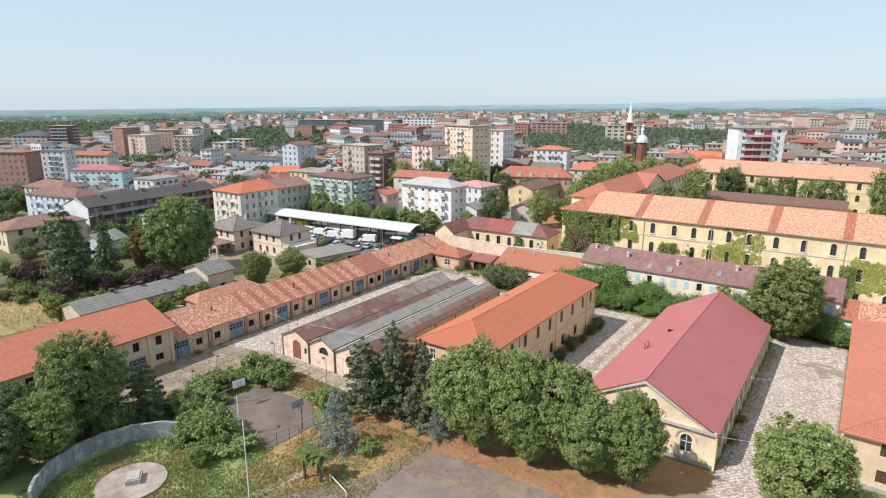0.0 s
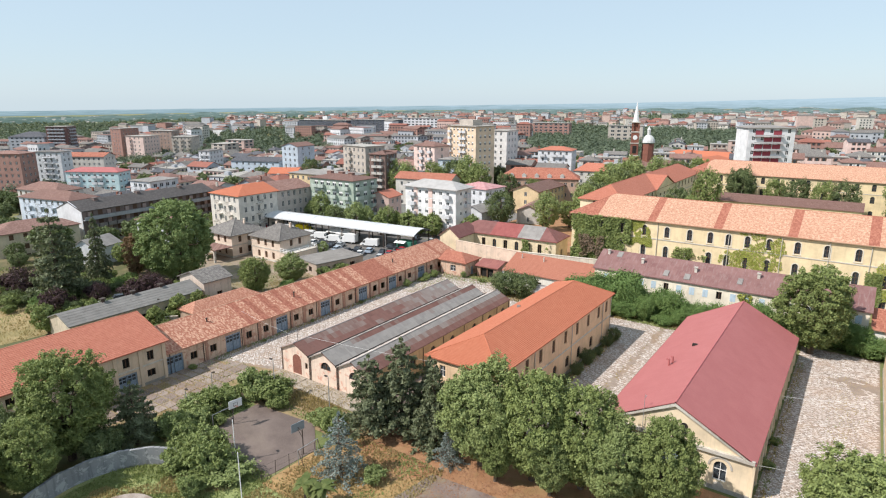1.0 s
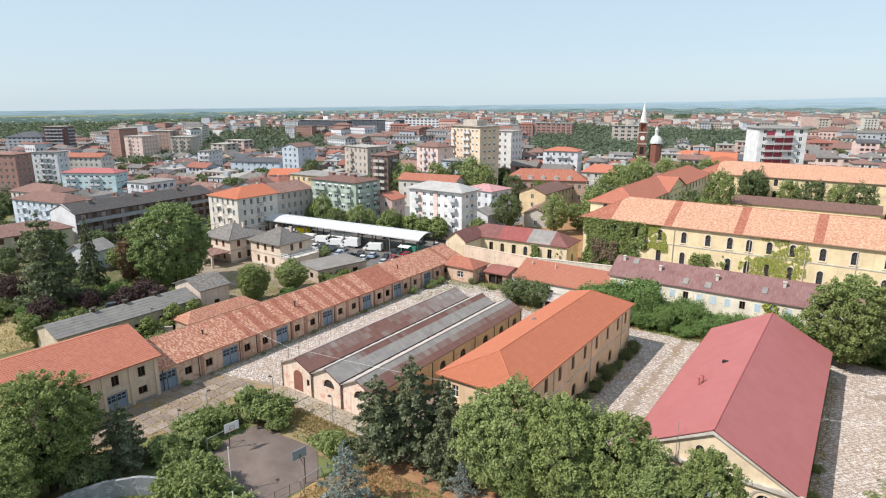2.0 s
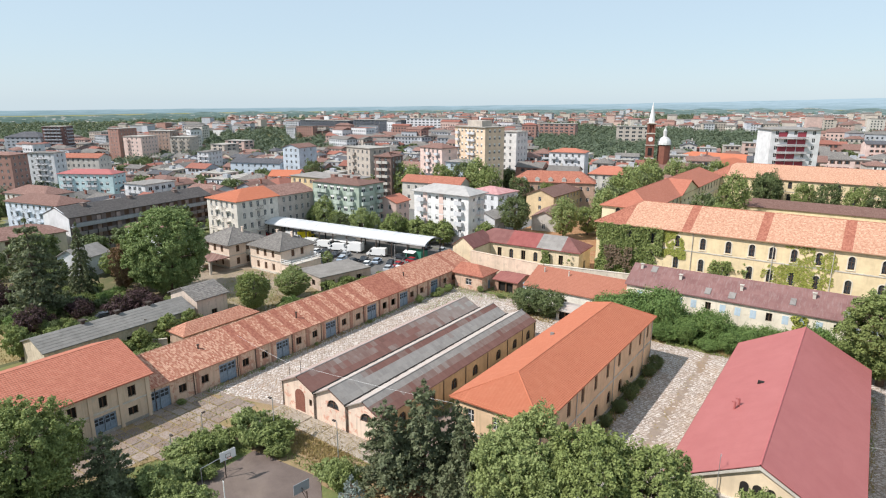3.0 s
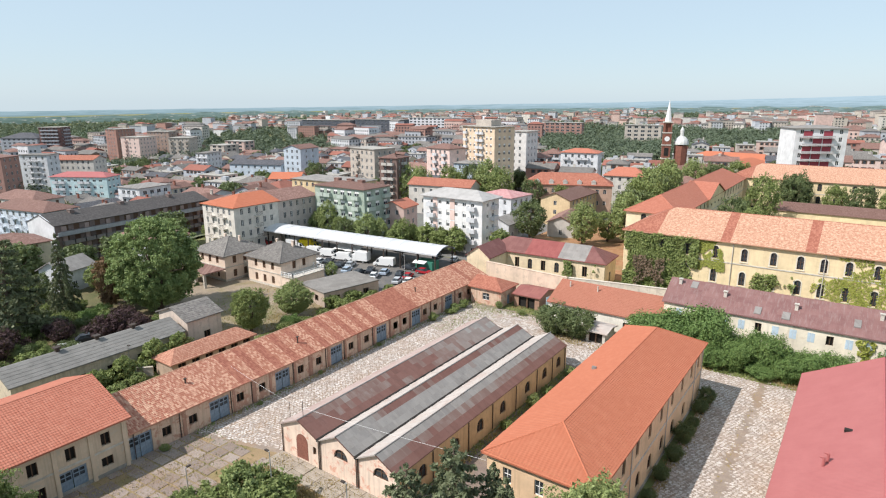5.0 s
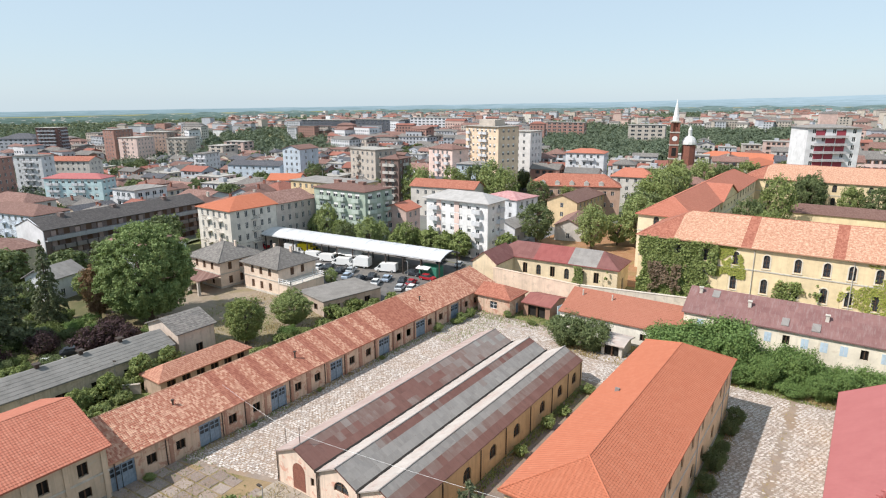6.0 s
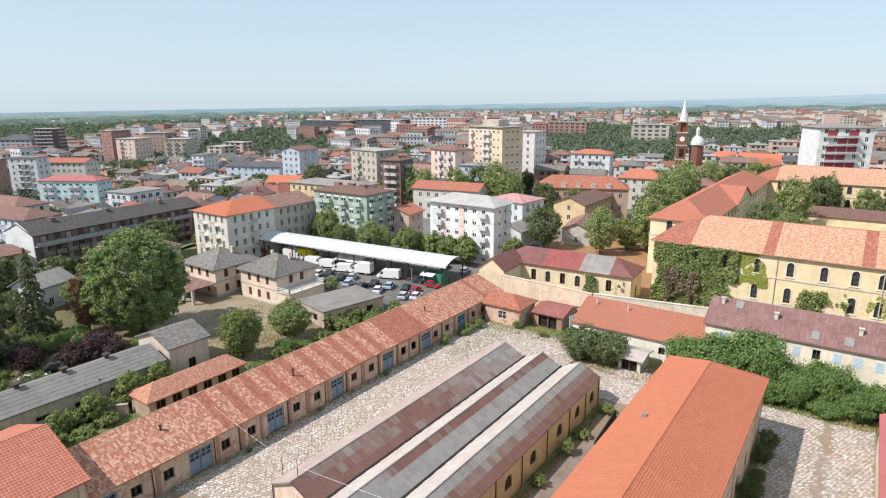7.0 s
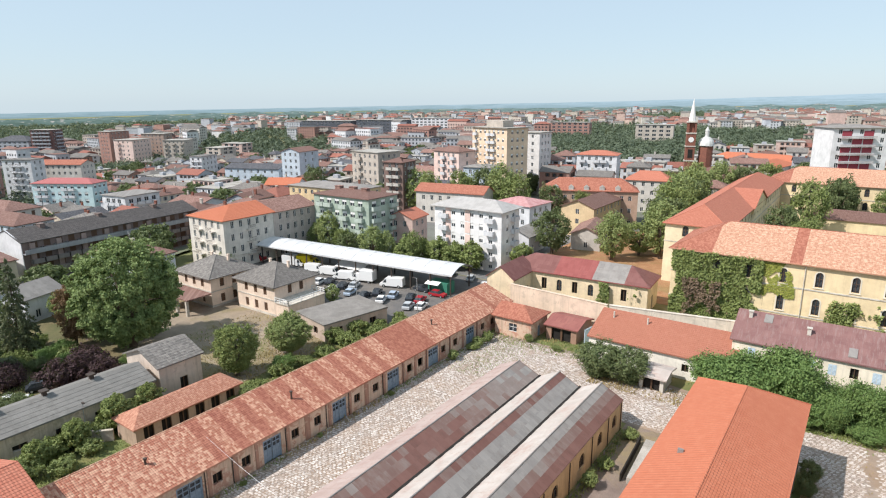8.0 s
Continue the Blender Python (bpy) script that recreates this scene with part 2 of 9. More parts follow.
M_ASPHALT = speckled("asphalt", (0.115, 0.11, 0.105), (0.16, 0.15, 0.145), 0.4, 0.92, (0.22, 0.19, 0.16), 0.5)
M_OLDASPHALT = speckled("old_court_asphalt", (0.128, 0.098, 0.086), (0.18, 0.14, 0.123), 0.25, 0.92, (0.25, 0.2, 0.16), 0.5)
M_RUBBER = paint("black_rubber", (0.02, 0.02, 0.02), 0.8)
M_LEAF = leaf_mat("broad_leaves", (0.142, 0.178, 0.062), (0.295, 0.345, 0.118))
M_LEAF_LIGHT = leaf_mat("light_broad_leaves", (0.185, 0.23, 0.085), (0.33, 0.38, 0.148))
M_LEAF_DARK = leaf_mat("dark_broad_leaves", (0.094, 0.122, 0.053), (0.186, 0.224, 0.093))
M_NEEDLE = leaf_mat("dark_needles", (0.10, 0.118, 0.068), (0.205, 0.228, 0.126))
M_NEEDLE_BLUE = leaf_mat("blue_grey_needles", (0.145, 0.18, 0.162), (0.30, 0.345, 0.315))
M_LEAF_RANK = leaf_mat("rank_green_leaves", (0.095, 0.165, 0.05), (0.235, 0.33, 0.105))
M_LEAF_LIME = leaf_mat("lime_leaves", (0.135, 0.19, 0.068), (0.29, 0.365, 0.138))
M_LEAF_PURPLE = leaf_mat("purple_leaves", (0.045, 0.024, 0.028), (0.10, 0.055, 0.06))
M_LEAF_BROWN = leaf_mat("russet_leaves", (0.16, 0.09, 0.055), (0.30, 0.185, 0.10))
M_IVY = leaf_mat("ivy_leaves", (0.20, 0.235, 0.045), (0.42, 0.42, 0.10))
M_DRYVINE = leaf_mat("dry_vine", (0.16, 0.11, 0.075), (0.30, 0.22, 0.155))
# green greyed and lightened: distance haze put into the leaf colour
M_LEAF_FAR = leaf_mat("haze_tinted_leaves", (0.092, 0.122, 0.08), (0.15, 0.185, 0.12), 0.7, 0.09)
M_GRASS_GREEN = leaf_mat("green_grass_blades", (0.205, 0.245, 0.085), (0.285, 0.32, 0.118), drift=0.25)
M_PALM = leaf_mat("palm_fronds", (0.05, 0.08, 0.02), (0.2, 0.22, 0.07))
M_GRASS_LEAF = leaf_mat("dry_grass_blades", (0.33, 0.255, 0.11), (0.42, 0.33, 0.155), drift=0.25)

# ---- geometry helpers ----
class Build:
    """Collects faces with optional uv and material index, and links them as one mesh object."""

    def __init__(self):
        self.v, self.f, self.m, self.uv = [], [], [], []

    def face(self, pts, mi=0, uv=None):
        i = len(self.v)
        self.v.extend([tuple(p) for p in pts])
        self.f.append(tuple(range(i, i + len(pts))))
        self.m.append(mi)
        self.uv.append(uv or [(p[0] + p[1], p[2]) for p in pts])

    def box(self, x0, x1, y0, y1, z0, z1, mi=0):
        p = [(x, y, z) for z in (z0, z1) for x, y in ((x0, y0), (x1, y0), (x1, y1), (x0, y1))]
        for q in ((0, 3, 2, 1), (4, 5, 6, 7), (0, 1, 5, 4), (1, 2, 6, 5), (2, 3, 7, 6), (3, 0, 4, 7)):
            self.face([p[k] for k in q], mi)

    def beam(self, a, b, r0, r1=None, n=6, mi=0):
        """A tapered round bar from a to b."""
        a, b = Vector(a), Vector(b)
        r1 = r0 if r1 is None else r1
        w = (b - a).normalized()
        u = w.orthogonal().normalized()
        s = w.cross(u)
        ring = [(math.cos(2 * math.pi * k / n), math.sin(2 * math.pi * k / n)) for k in range(n)]
        lo = [a + (u * c + s * d) * r0 for c, d in ring]
        hi = [b + (u * c + s * d) * r1 for c, d in ring]
        for k in range(n):
            j = (k + 1) % n
            self.face([lo[k], lo[j], hi[j], hi[k]], mi)
        self.face(hi, mi)
        self.face(lo[::-1], mi)

    def mesh(self, name, mats):
        me = bpy.data.meshes.new(name)
        me.from_pydata(self.v, [], self.f)
        for k in mats if isinstance(mats, (list, tuple)) else [mats]:
            me.materials.append(k)
        if isinstance(mats, (list, tuple)):
            me.polygons.foreach_set("material_index", self.m)
        layer = me.uv_layers.new(name="uv")
        layer.data.foreach_set("uv", [c for face in self.uv for p in face for c in p])
        me.update()
        return me


def part(name, bm, material, parent, label=""):
    """Links a Build, or a mesh that already stands, as one object under a thing or a part."""
    me = bm.mesh(name, material) if isinstance(bm, Build) else bm
    ob = new(name, me)
    ob.parent = parent
    if label:
        tagged(ob, label)
    return ob


def thing(name, label, category, x=0, y=0, z=0, rz=0, group="", kind=""):
    ob = new(name)
    ob.matrix_basis = pose(x, y, z, 0, 0, rz)
    ob.empty_display_size = 0.5
    return tagged(ob, label, category, group, kind)


def setting(name, bm, material, label, category):
    return tagged(new(name, bm.mesh(name, material)), label, category, kind="structure")


SIDES = {"S": ((-1, -1), (1, 0)), "E": ((1, -1), (0, 1)), "N": ((1, 1), (-1, 0)), "W": ((-1, 1), (0, -1))}
TURN = {"S": 0, "E": 90, "N": 180, "W": 270}
FILLS = {}


def fill_mesh(style, w, h):
    """Frame and pane meshes for an opening w by h; the opening's bottom centre is the origin, outside is -y."""
    key = (style, round(w, 2), round(h, 2))
    if key in FILLS:
        return FILLS[key]
    fr, pa = Build(), Build()
    arch = style.startswith("arch")
    t = 0.07
    mat, pane = M_WHITE, M_GLASS
    if style in ("door", "gate"):
        mat = M_BLUE
        fr.box(-w / 2, -w / 2 + 0.12, -0.06, 0.08, 0, h)
        fr.box(w / 2 - 0.12, w / 2, -0.06, 0.08, 0, h)
        fr.box(-w / 2, w / 2, -0.06, 0.08, h - 0.14, h)
        pa.box(-w / 2, w / 2, 0.07, 0.1, h * 0.5, h)
    elif style == "shut":
        mat = M_SHUTTER
        for a, b in ((-w / 2, -0.02), (0.02, w / 2)):
            fr.box(a, b, -0.02, 0.03, 0, h)
            for k in range(9):
                z = h * (k + 0.5) / 9
                fr.box(a + 0.06, b - 0.06, -0.05, -0.02, z - 0.03, z + 0.03)
        pa.box(-w / 2, w / 2, 0.1, 0.13, 0, h)
    elif style == "roll":
        mat = M_WHITE
        fr.box(-w / 2, w / 2, -0.02, 0.03, h * 0.6, h)
        fr.box(-w / 2, -w / 2 + t, -0.03, 0.05, 0, h)
        fr.box(w / 2 - t, w / 2, -0.03, 0.05, 0, h)
        pa.box(-w / 2, w / 2, 0.06, 0.09, 0, h)
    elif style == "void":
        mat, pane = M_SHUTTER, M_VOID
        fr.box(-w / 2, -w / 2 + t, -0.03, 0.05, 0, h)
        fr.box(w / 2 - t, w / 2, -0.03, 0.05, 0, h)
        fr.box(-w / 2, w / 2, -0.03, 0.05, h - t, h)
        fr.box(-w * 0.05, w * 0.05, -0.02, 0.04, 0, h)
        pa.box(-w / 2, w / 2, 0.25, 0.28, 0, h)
    else:
        if style == "archdark":
            mat = M_SHUTTER
        top = h - (w / 2 if arch else 0)
        fr.box(-w / 2, -w / 2 + t, -0.03, 0.05, 0, top)
        fr.box(w / 2 - t, w / 2, -0.03, 0.05, 0, top)
        fr.box(-w / 2, w / 2, -0.03, 0.05, 0, t)
        fr.box(-t / 2, t / 2, -0.03, 0.05, 0, h - 0.02)
        fr.box(-w / 2, w / 2, -0.02, 0.04, h * 0.55, h * 0.55 + 0.05)
        if not arch:
            fr.box(-w / 2, w / 2, -0.03, 0.05, h - t, h)
        pa.box(-w / 2, w / 2, 0.06, 0.09, 0, h)
    FILLS[key] = (fr.mesh("window", mat), pa.mesh("pane", pane))
    return FILLS[key]


def wall_face(b, origin, udir, length, z0, z1, openings, depth=0.3, mi=0):
    """One facade with real openings, their reveals and arched heads. openings: (u0, u1, v0, v1, style)."""
    n = (udir[1], -udir[0])

    def at(u, z, inward=0.0):
        return (origin[0] + udir[0] * u - n[0] * inward, origin[1] + udir[1] * u - n[1] * inward, z)

    us = sorted({0.0, length, *(o[0] for o in openings), *(o[1] for o in openings)})
    vs = sorted({z0, z1, *(o[2] for o in openings), *(o[3] for o in openings)})
    for ua, ub in zip(us, us[1:]):
        run = None
        for va, vb in zip(vs, vs[1:]):
            mu, mv = (ua + ub) / 2, (va + vb) / 2
            hole = any(o[0] < mu < o[1] and o[2] < mv < o[3] for o in openings)
            if not hole:
                run = (run[0], vb) if run else (va, vb)
            if hole or vb == vs[-1]:
                if run:
                    b.face([at(ua, run[0]), at(ub, run[0]), at(ub, run[1]), at(ua, run[1])], mi)
                run = None
    for u0, u1, v0, v1, style in openings:
        for p, q in (((u0, v0), (u0, v1)), ((u0, v1), (u1, v1)), ((u1, v1), (u1, v0)), ((u1, v0), (u0, v0))):
            b.face([at(*p), at(*q), at(*q, depth), at(*p, depth)], mi)
        if style.startswith("arch"):
            r = (u1 - u0) / 2
            c = (u0 + u1) / 2
            arc = [(c - r * math.cos(math.pi * k / 10), v1 - r + r * math.sin(math.pi * k / 10)) for k in range(11)]
            for k in range(10):
                side = u0 if k < 5 else u1
                b.face([at(side, v1, 0.0), at(*arc[k], 0.0), at(*arc[k + 1], 0.0)], mi)
                b.face([at(*arc[k]), at(*arc[k + 1]), at(*arc[k + 1], depth), at(*arc[k], depth)], mi)


LEAVES = {}


def door_leaf(w, h):
    """A panelled leaf, its upper third open for glazing bars: one joined outline."""
    key = (round(w, 2), round(h, 2))
    if key not in LEAVES:
        b = Build()
        rows, cols = [0.05, h * 0.28, h * 0.55, h * 0.6, h * 0.76, h * 0.8, h * 0.95, h], [-w / 2, -w / 2 + 0.09, -0.045, 0.045, w / 2 - 0.09, w / 2]
        for i in range(len(rows) - 1):
            for j in range(5):
                if i in (3, 5) and j in (1, 3):
                    continue
                sunk = 0.035 if i in (0, 1) and j in (1, 3) else 0.0
                b.face([(cols[j], -0.03 + sunk, rows[i]), (cols[j + 1], -0.03 + sunk, rows[i]), (cols[j + 1], -0.03 + sunk, rows[i + 1]), (cols[j], -0.03 + sunk, rows[i + 1])])
                for p, q in (((cols[j], rows[i]), (cols[j], rows[i + 1])), ((cols[j], rows[i]), (cols[j + 1], rows[i])), ((cols[j + 1], rows[i]), (cols[j + 1], rows[i + 1])), ((cols[j], rows[i + 1]), (cols[j + 1], rows[i + 1]))):
                    b.face([(p[0], -0.03 + sunk, p[1]), (q[0], -0.03 + sunk, q[1]), (q[0], 0.04, q[1]), (p[0], 0.04, p[1])])
        LEAVES[key] = b.mesh("door_leaf", M_BLUE)
    return LEAVES[key]


def add_fills(parent, side, origin, udir, openings, inset=0.16, label=""):
    for u0, u1, v0, v1, style in openings:
        if style in ("blind", "open"):
            continue
        w, h = u1 - u0, v1 - v0
        fr, pa = fill_mesh(style, w, h)
        nm = "door" if style in ("door", "gate") else "window"
        n = (udir[1], -udir[0])
        ob = part(nm, fr, None, parent, "faded blue double door" if nm == "door" else label)
        u = (u0 + u1) / 2
        ob.matrix_basis = pose(origin[0] + udir[0] * u - n[0] * inset, origin[1] + udir[1] * u - n[1] * inset, v0, 0, 0, TURN[side])
        part("pane", pa, None, ob)
        if nm == "door":
            for k in (-1, 1):
                leaf = part("door_leaf", door_leaf(w / 2 - 0.15, h - 0.16), None, ob)
                leaf.location = (k * (w / 4 - 0.03), 0, 0)


def grid_openings(length, eave, storeys, spacing, ww, wh, sill=0.9, style="win", margin=1.6, skip=()):
    out = []
    count = max(1, int((length - 2 * margin + spacing * 0.5) // spacing))
    start = length / 2 - (count - 1) * spacing / 2
    fh = eave / storeys
    for s in range(storeys):
        for k in range(count):
            if (s, k) in skip:
                continue
            u = start + k * spacing
            v = s * fh + sill
            out.append((u - ww / 2, u + ww / 2, v, min(v + wh, eave - 0.25), style))
    return out


def roof_mesh(w, d, eave, rise, axis="x", over=0.5, hips=(None, None), courses=0, bands=(), lift=0.032, thick=0.16, mats=1):
    """A pitched roof over a w by d plan. hips: how far each ridge end lies in from the eave (0: gable).
    bands: (from, to, material index) along the ridge, measured from the middle."""
    L, W = (w, d) if axis == "x" else (d, w)
    a0, a1, c0, c1 = -L / 2 - over, L / 2 + over, -W / 2 - over, W / 2 + over
    half = (c1 - c0) / 2
    z0 = eave - rise * over / (half - over) * 0.6
    z1 = eave + rise
    h0, h1 = [half if h is None else h for h in hips]
    run = math.hypot(half, z1 - z0)
    n = courses or 1
    b = Build()

    def put(pts, uv, mi):
        pts = [(p[0], p[1], p[2]) if axis == "x" else (-p[1], p[0], p[2]) for p in pts]
        b.face(pts, mi, uv)

    cuts = sorted({a0, a1, *(x for f, t, _ in bands for x in (f, t))})
    for sgn in (-1, 1):
        for fa, ta in zip(cuts, cuts[1:]):
            mi = next((m for f, t, m in bands if f <= (fa + ta) / 2 <= t), 0)
            for i in range(n):
                s0, s1 = i / n, (i + 1) / n
                rows = []
                for s, up in ((s0, lift if courses else 0.0), (s1, 0.0)):
                    p, q = max(fa, a0 + h0 * s), min(ta, a1 - h1 * s)
                    rows.append((p, q, sgn * half * (1 - s), z0 + (z1 - z0) * s + up, s * run))
                (p0, q0, y0, zz0, v0), (p1, q1, y1, zz1, v1) = rows
                if q0 <= p0:
                    continue
                if q1 <= p1:
                    p1 = q1 = (p1 + q1) / 2
                put([(p0, y0, zz0), (q0, y0, zz0), (q1, y1, zz1), (p1, y1, zz1)], [(p0, v0), (q0, v0), (q1, v1), (p1, v1)], mi)
                if courses and i:
                    put([(p0, y0, zz0 - lift), (q0, y0, zz0 - lift), (q0, y0, zz0), (p0, y0, zz0)], [(p0, v0 - 0.03), (q0, v0 - 0.03), (q0, v0), (p0, v0)], mi)
    for hip, end, sgn in ((h0, a0, 1), (h1, a1, -1)):
        if hip > 0:
            rn = math.hypot(hip, z1 - z0)
            mi = next((m for f, t, m in bands if f <= end + sgn * 0.1 <= t), 0)
            for i in range(n):
                s0, s1 = i / n, (i + 1) / n
                pts, uv = [], []
                for s, up, flip in ((s0, lift if courses else 0.0, 1), (s1, 0.0, -1)):
                    for e in (-1, 1):
                        pts.append((end + sgn * hip * s, e * flip * half * (1 - s), z0 + (z1 - z0) * s + up))
                        uv.append((e * flip * half * (1 - s), s * rn))
                put(pts, uv, mi)
        else:
            for e in (-1, 1):
                put([(end, e * half, z0 - thick), (end, 0, z1 - thick), (end, 0, z1 + 0.01), (end, e * half, z0 + lift)], [(0, 0), (1, 0), (1, 0.1), (0, 0.1)], mats - 1)
    for e in (-1, 1):
        put([(a0, e * half, z0 - thick), (a1, e * half, z0 - thick), (a1 - h1, 0, z1 - thick), (a0 + h0, 0, z1 - thick)], [(0, 0), (1, 0), (1, 1), (0, 1)], mats - 1)
        put([(a0, e * half, z0 - thick), (a1, e * half, z0 - thick), (a1, e * half, z0 + lift), (a0, e * half, z0 + lift)], [(0, 0), (1, 0), (1, 0.1), (0, 0.1)], mats - 1)
    for hip, end, sgn in ((h0, a0, 1), (h1, a1, -1)):
        if hip > 0:
            put([(end, -half, z0 - thick), (end, half, z0 - thick), (end + sgn * hip, 0, z1 - thick)], [(0, 0), (1, 0), (1, 1)], mats - 1)
            put([(end, -half, z0 - thick), (end, half, z0 - thick), (end, half, z0 + lift), (end, -half, z0 + lift)], [(0, 0), (1, 0), (1, 0.1), (0, 0.1)], mats - 1)
    return b


def ridge_caps(w, d, eave, rise, axis="x", over=0.5, hips=(None, None)):
    L, W = (w, d) if axis == "x" else (d, w)
    half = W / 2 + over
    h0, h1 = [half if h is None else h for h in hips]
    z0, z1 = eave - rise * over / (half - over) * 0.6, eave + rise
    b = Build()

    def bar(p, q):
        p, q = [Vector((v[0], v[1], v[2])) if axis == "x" else Vector((-v[1], v[0], v[2])) for v in (p, q)]
        b.beam(p - Vector((0, 0, 0.03)), q - Vector((0, 0, 0.03)), 0.1, 0.1, 8)

    e0, e1 = (-L / 2 - over + h0, 0, z1), (L / 2 + over - h1, 0, z1)
    bar(e0, e1)
    for e, s, h in ((e0, -1, h0), (e1, 1, h1)):
        if h > 0:
            for y in (-half, half):
                bar(e, (s * (L / 2 + over), y, z0 + 0.03))
    return b


PLACED = []


def building(name, label, category, x, y, w, d, eave, walls, roofmat, rise=2.0, rz=0, axis="x", hips=(None, None), over=0.5,
             openings=None, courses=0, bands=(), caps=None, base=None, cornice=None, group="", inset=0.16, flat=False, kind="", z=0.0):
    """A house: walls with openings on the sides named, pitched or flat roof, plinth and cornice as parts."""
    top = thing(name, label, category, x, y, z, rz, group, kind)
    PLACED.append((x, y, w, d, radians(rz)))
    b = Build()
    openings = openings or {}
    for side, ((ox, oy), u) in SIDES.items():
        length = w if side in "SN" else d
        origin = (ox * w / 2, oy * d / 2)
        wall_face(b, origin, u, length, 0.0, eave, openings.get(side, []))
    gable = [k for k, h in enumerate(hips) if h == 0]
    if not flat:
        for k in gable:
            s = -1 if k == 0 else 1
            hz = eave + rise * (1 - over * 0.0) - 0.2
            if axis == "x":
                b.face([(s * w / 2, -d / 2, eave), (s * w / 2, d / 2, eave), (s * w / 2, 0, hz)])
            else:
                b.face([(-w / 2, s * d / 2, eave), (w / 2, s * d / 2, eave), (0, s * d / 2, hz)])
    b.face([(-w / 2, -d / 2, eave - 0.02), (w / 2, -d / 2, eave - 0.02), (w / 2, d / 2, eave - 0.02), (-w / 2, d / 2, eave - 0.02)])
    part("wall", b, walls, top)
    mats = roofmat if isinstance(roofmat, list) else [roofmat]
    if flat:
        r = Build()
        r.box(-w / 2 - over, w / 2 + over, -d / 2 - over, d / 2 + over, eave, eave + 0.25)
        part("roof", r, mats[0], top)
    else:
        r = roof_mesh(w, d, eave, rise, axis, over, hips, courses, bands)
        part("roof", r, mats, top)
        if caps:
            part("ridge_cap", ridge_caps(w, d, eave, rise, axis, over, hips), caps, top)
    for side, ops in openings.items():
        (ox, oy), u = SIDES[side]
        add_fills(top, side, (ox * w / 2, oy * d / 2), u, ops, inset)
    if base:
        p = Build()
        for a, c, e, f in ((-w / 2 - 0.06, w / 2 + 0.06, -d / 2 - 0.06, -d / 2), (-w / 2 - 0.06, w / 2 + 0.06, d / 2, d / 2 + 0.06), (w / 2, w / 2 + 0.06, -d / 2, d / 2), (-w / 2 - 0.06, -w / 2, -d / 2, d / 2)):
            p.box(a, c, e, f, 0, 0.5)
        part("plinth", p, base, top)
    if cornice:
        for z, t, mat in cornice:
            p = Build()
            for a, c, e, f in ((-w / 2 - t, w / 2 + t, -d / 2 - t, -d / 2), (-w / 2 - t, w / 2 + t, d / 2, d / 2 + t), (w / 2, w / 2 + t, -d / 2, d / 2), (-w / 2 - t, -w / 2, -d / 2, d / 2)):
                p.box(a, c, e, f, z, z + 0.22)
            part("string_course", p, mat, top)
    return top


# ---- foliage ----
def quads_mesh(name, centres, size, rng, mat, flat=0.0, stretch=1.0, upright=False, facing=None):
    """Many small leaf faces, one at each centre, turned at random."""
    n = len(centres)
    a = rng.normal(size=(n, 3))
    a[:, 2] = a[:, 2] * (1 - flat)
    if upright:
        a *= 0.45
        a[:, 2] = 1.0
    a /= np.linalg.norm(a, axis=1)[:, None] + 1e-9
    c = rng.normal(size=(n, 3))
    b = np.cross(a, c)
    b /= np.linalg.norm(b, axis=1)[:, None] + 1e-9
    if facing is not None:      # leaves turned roughly outwards, as they grow towards the light
        f = facing + rng.normal(size=(n, 3)) * 0.85
        f /= np.linalg.norm(f, axis=1)[:, None] + 1e-9
        a = np.cross(f, c)
        a /= np.linalg.norm(a, axis=1)[:, None] + 1e-9
        b = np.cross(f, a)
    s = (size * rng.uniform(0.6, 1.35, size=n))[:, None]
    t = s * 0.82
    s = s * stretch * 1.15
    v = np.stack([centres - a * s * 0.8 - b * t, centres + a * s * 1.1, centres - a * s * 0.8 + b * t], 1).reshape(-1, 3)
    me = bpy.data.meshes.new(name)
    me.vertices.add(3 * n)
    me.vertices.foreach_set("co", v.ravel())
    me.loops.add(3 * n)
    me.loops.foreach_set("vertex_index", np.arange(3 * n))
    me.polygons.add(n)
    me.polygons.foreach_set("loop_start", np.arange(0, 3 * n, 3))
    me.materials.append(mat)
    me.update(calc_edges=True)
    return me


def crown_points(rng, height, radius, base, clumps, per, clump_r=0.3, shape=1.0, lobes=5, core=0.68, reach=0.38):
    """Leaf places, and the ways they face, in clumps over an uneven crown of several lobes."""
    pts, face = [], []
    mid, up = (height + base) / 2, (height - base) / 2
    lobe = rng.normal(size=(lobes, 3))
    lobe[:, 2] = np.abs(lobe[:, 2]) * 0.8
    lobe /= np.linalg.norm(lobe, axis=1)[:, None]
    for k in range(clumps):
        th = rng.uniform(0, 2 * math.pi)
        z = rng.uniform(-0.95, 1.0)
        r = math.sqrt(max(0.0, 1 - z * z)) ** shape
        d = np.array([r * math.cos(th), r * math.sin(th), z])
        f = (core + reach * max(0.0, float(np.max(lobe @ d))) ** 5 + rng.uniform(-0.13, 0.13)) * rng.uniform(0.4, 1.0) ** 0.25
        size = radius * clump_r * rng.uniform(0.4, 1.3)
        c = np.array([d[0] * radius * f * 0.88, d[1] * radius * f * 0.88, mid + z * up * (f if z > 0 else max(f, 0.92)) * 0.95])
        p = rng.normal(size=(per, 3))
        p /= np.linalg.norm(p, axis=1)[:, None]
        out = p * 0.42 + d * 0.5 + np.array([0, 0, 0.38])
        p = p * (rng.uniform(0.05, 1.0, size=per) ** 0.45)[:, None] * size * rng.uniform(0.65, 1.35, size=3)
        p[:, 2] *= 0.8
        pts.append(c + p)
        face.append(out)
    return np.concatenate(pts), np.concatenate(face)


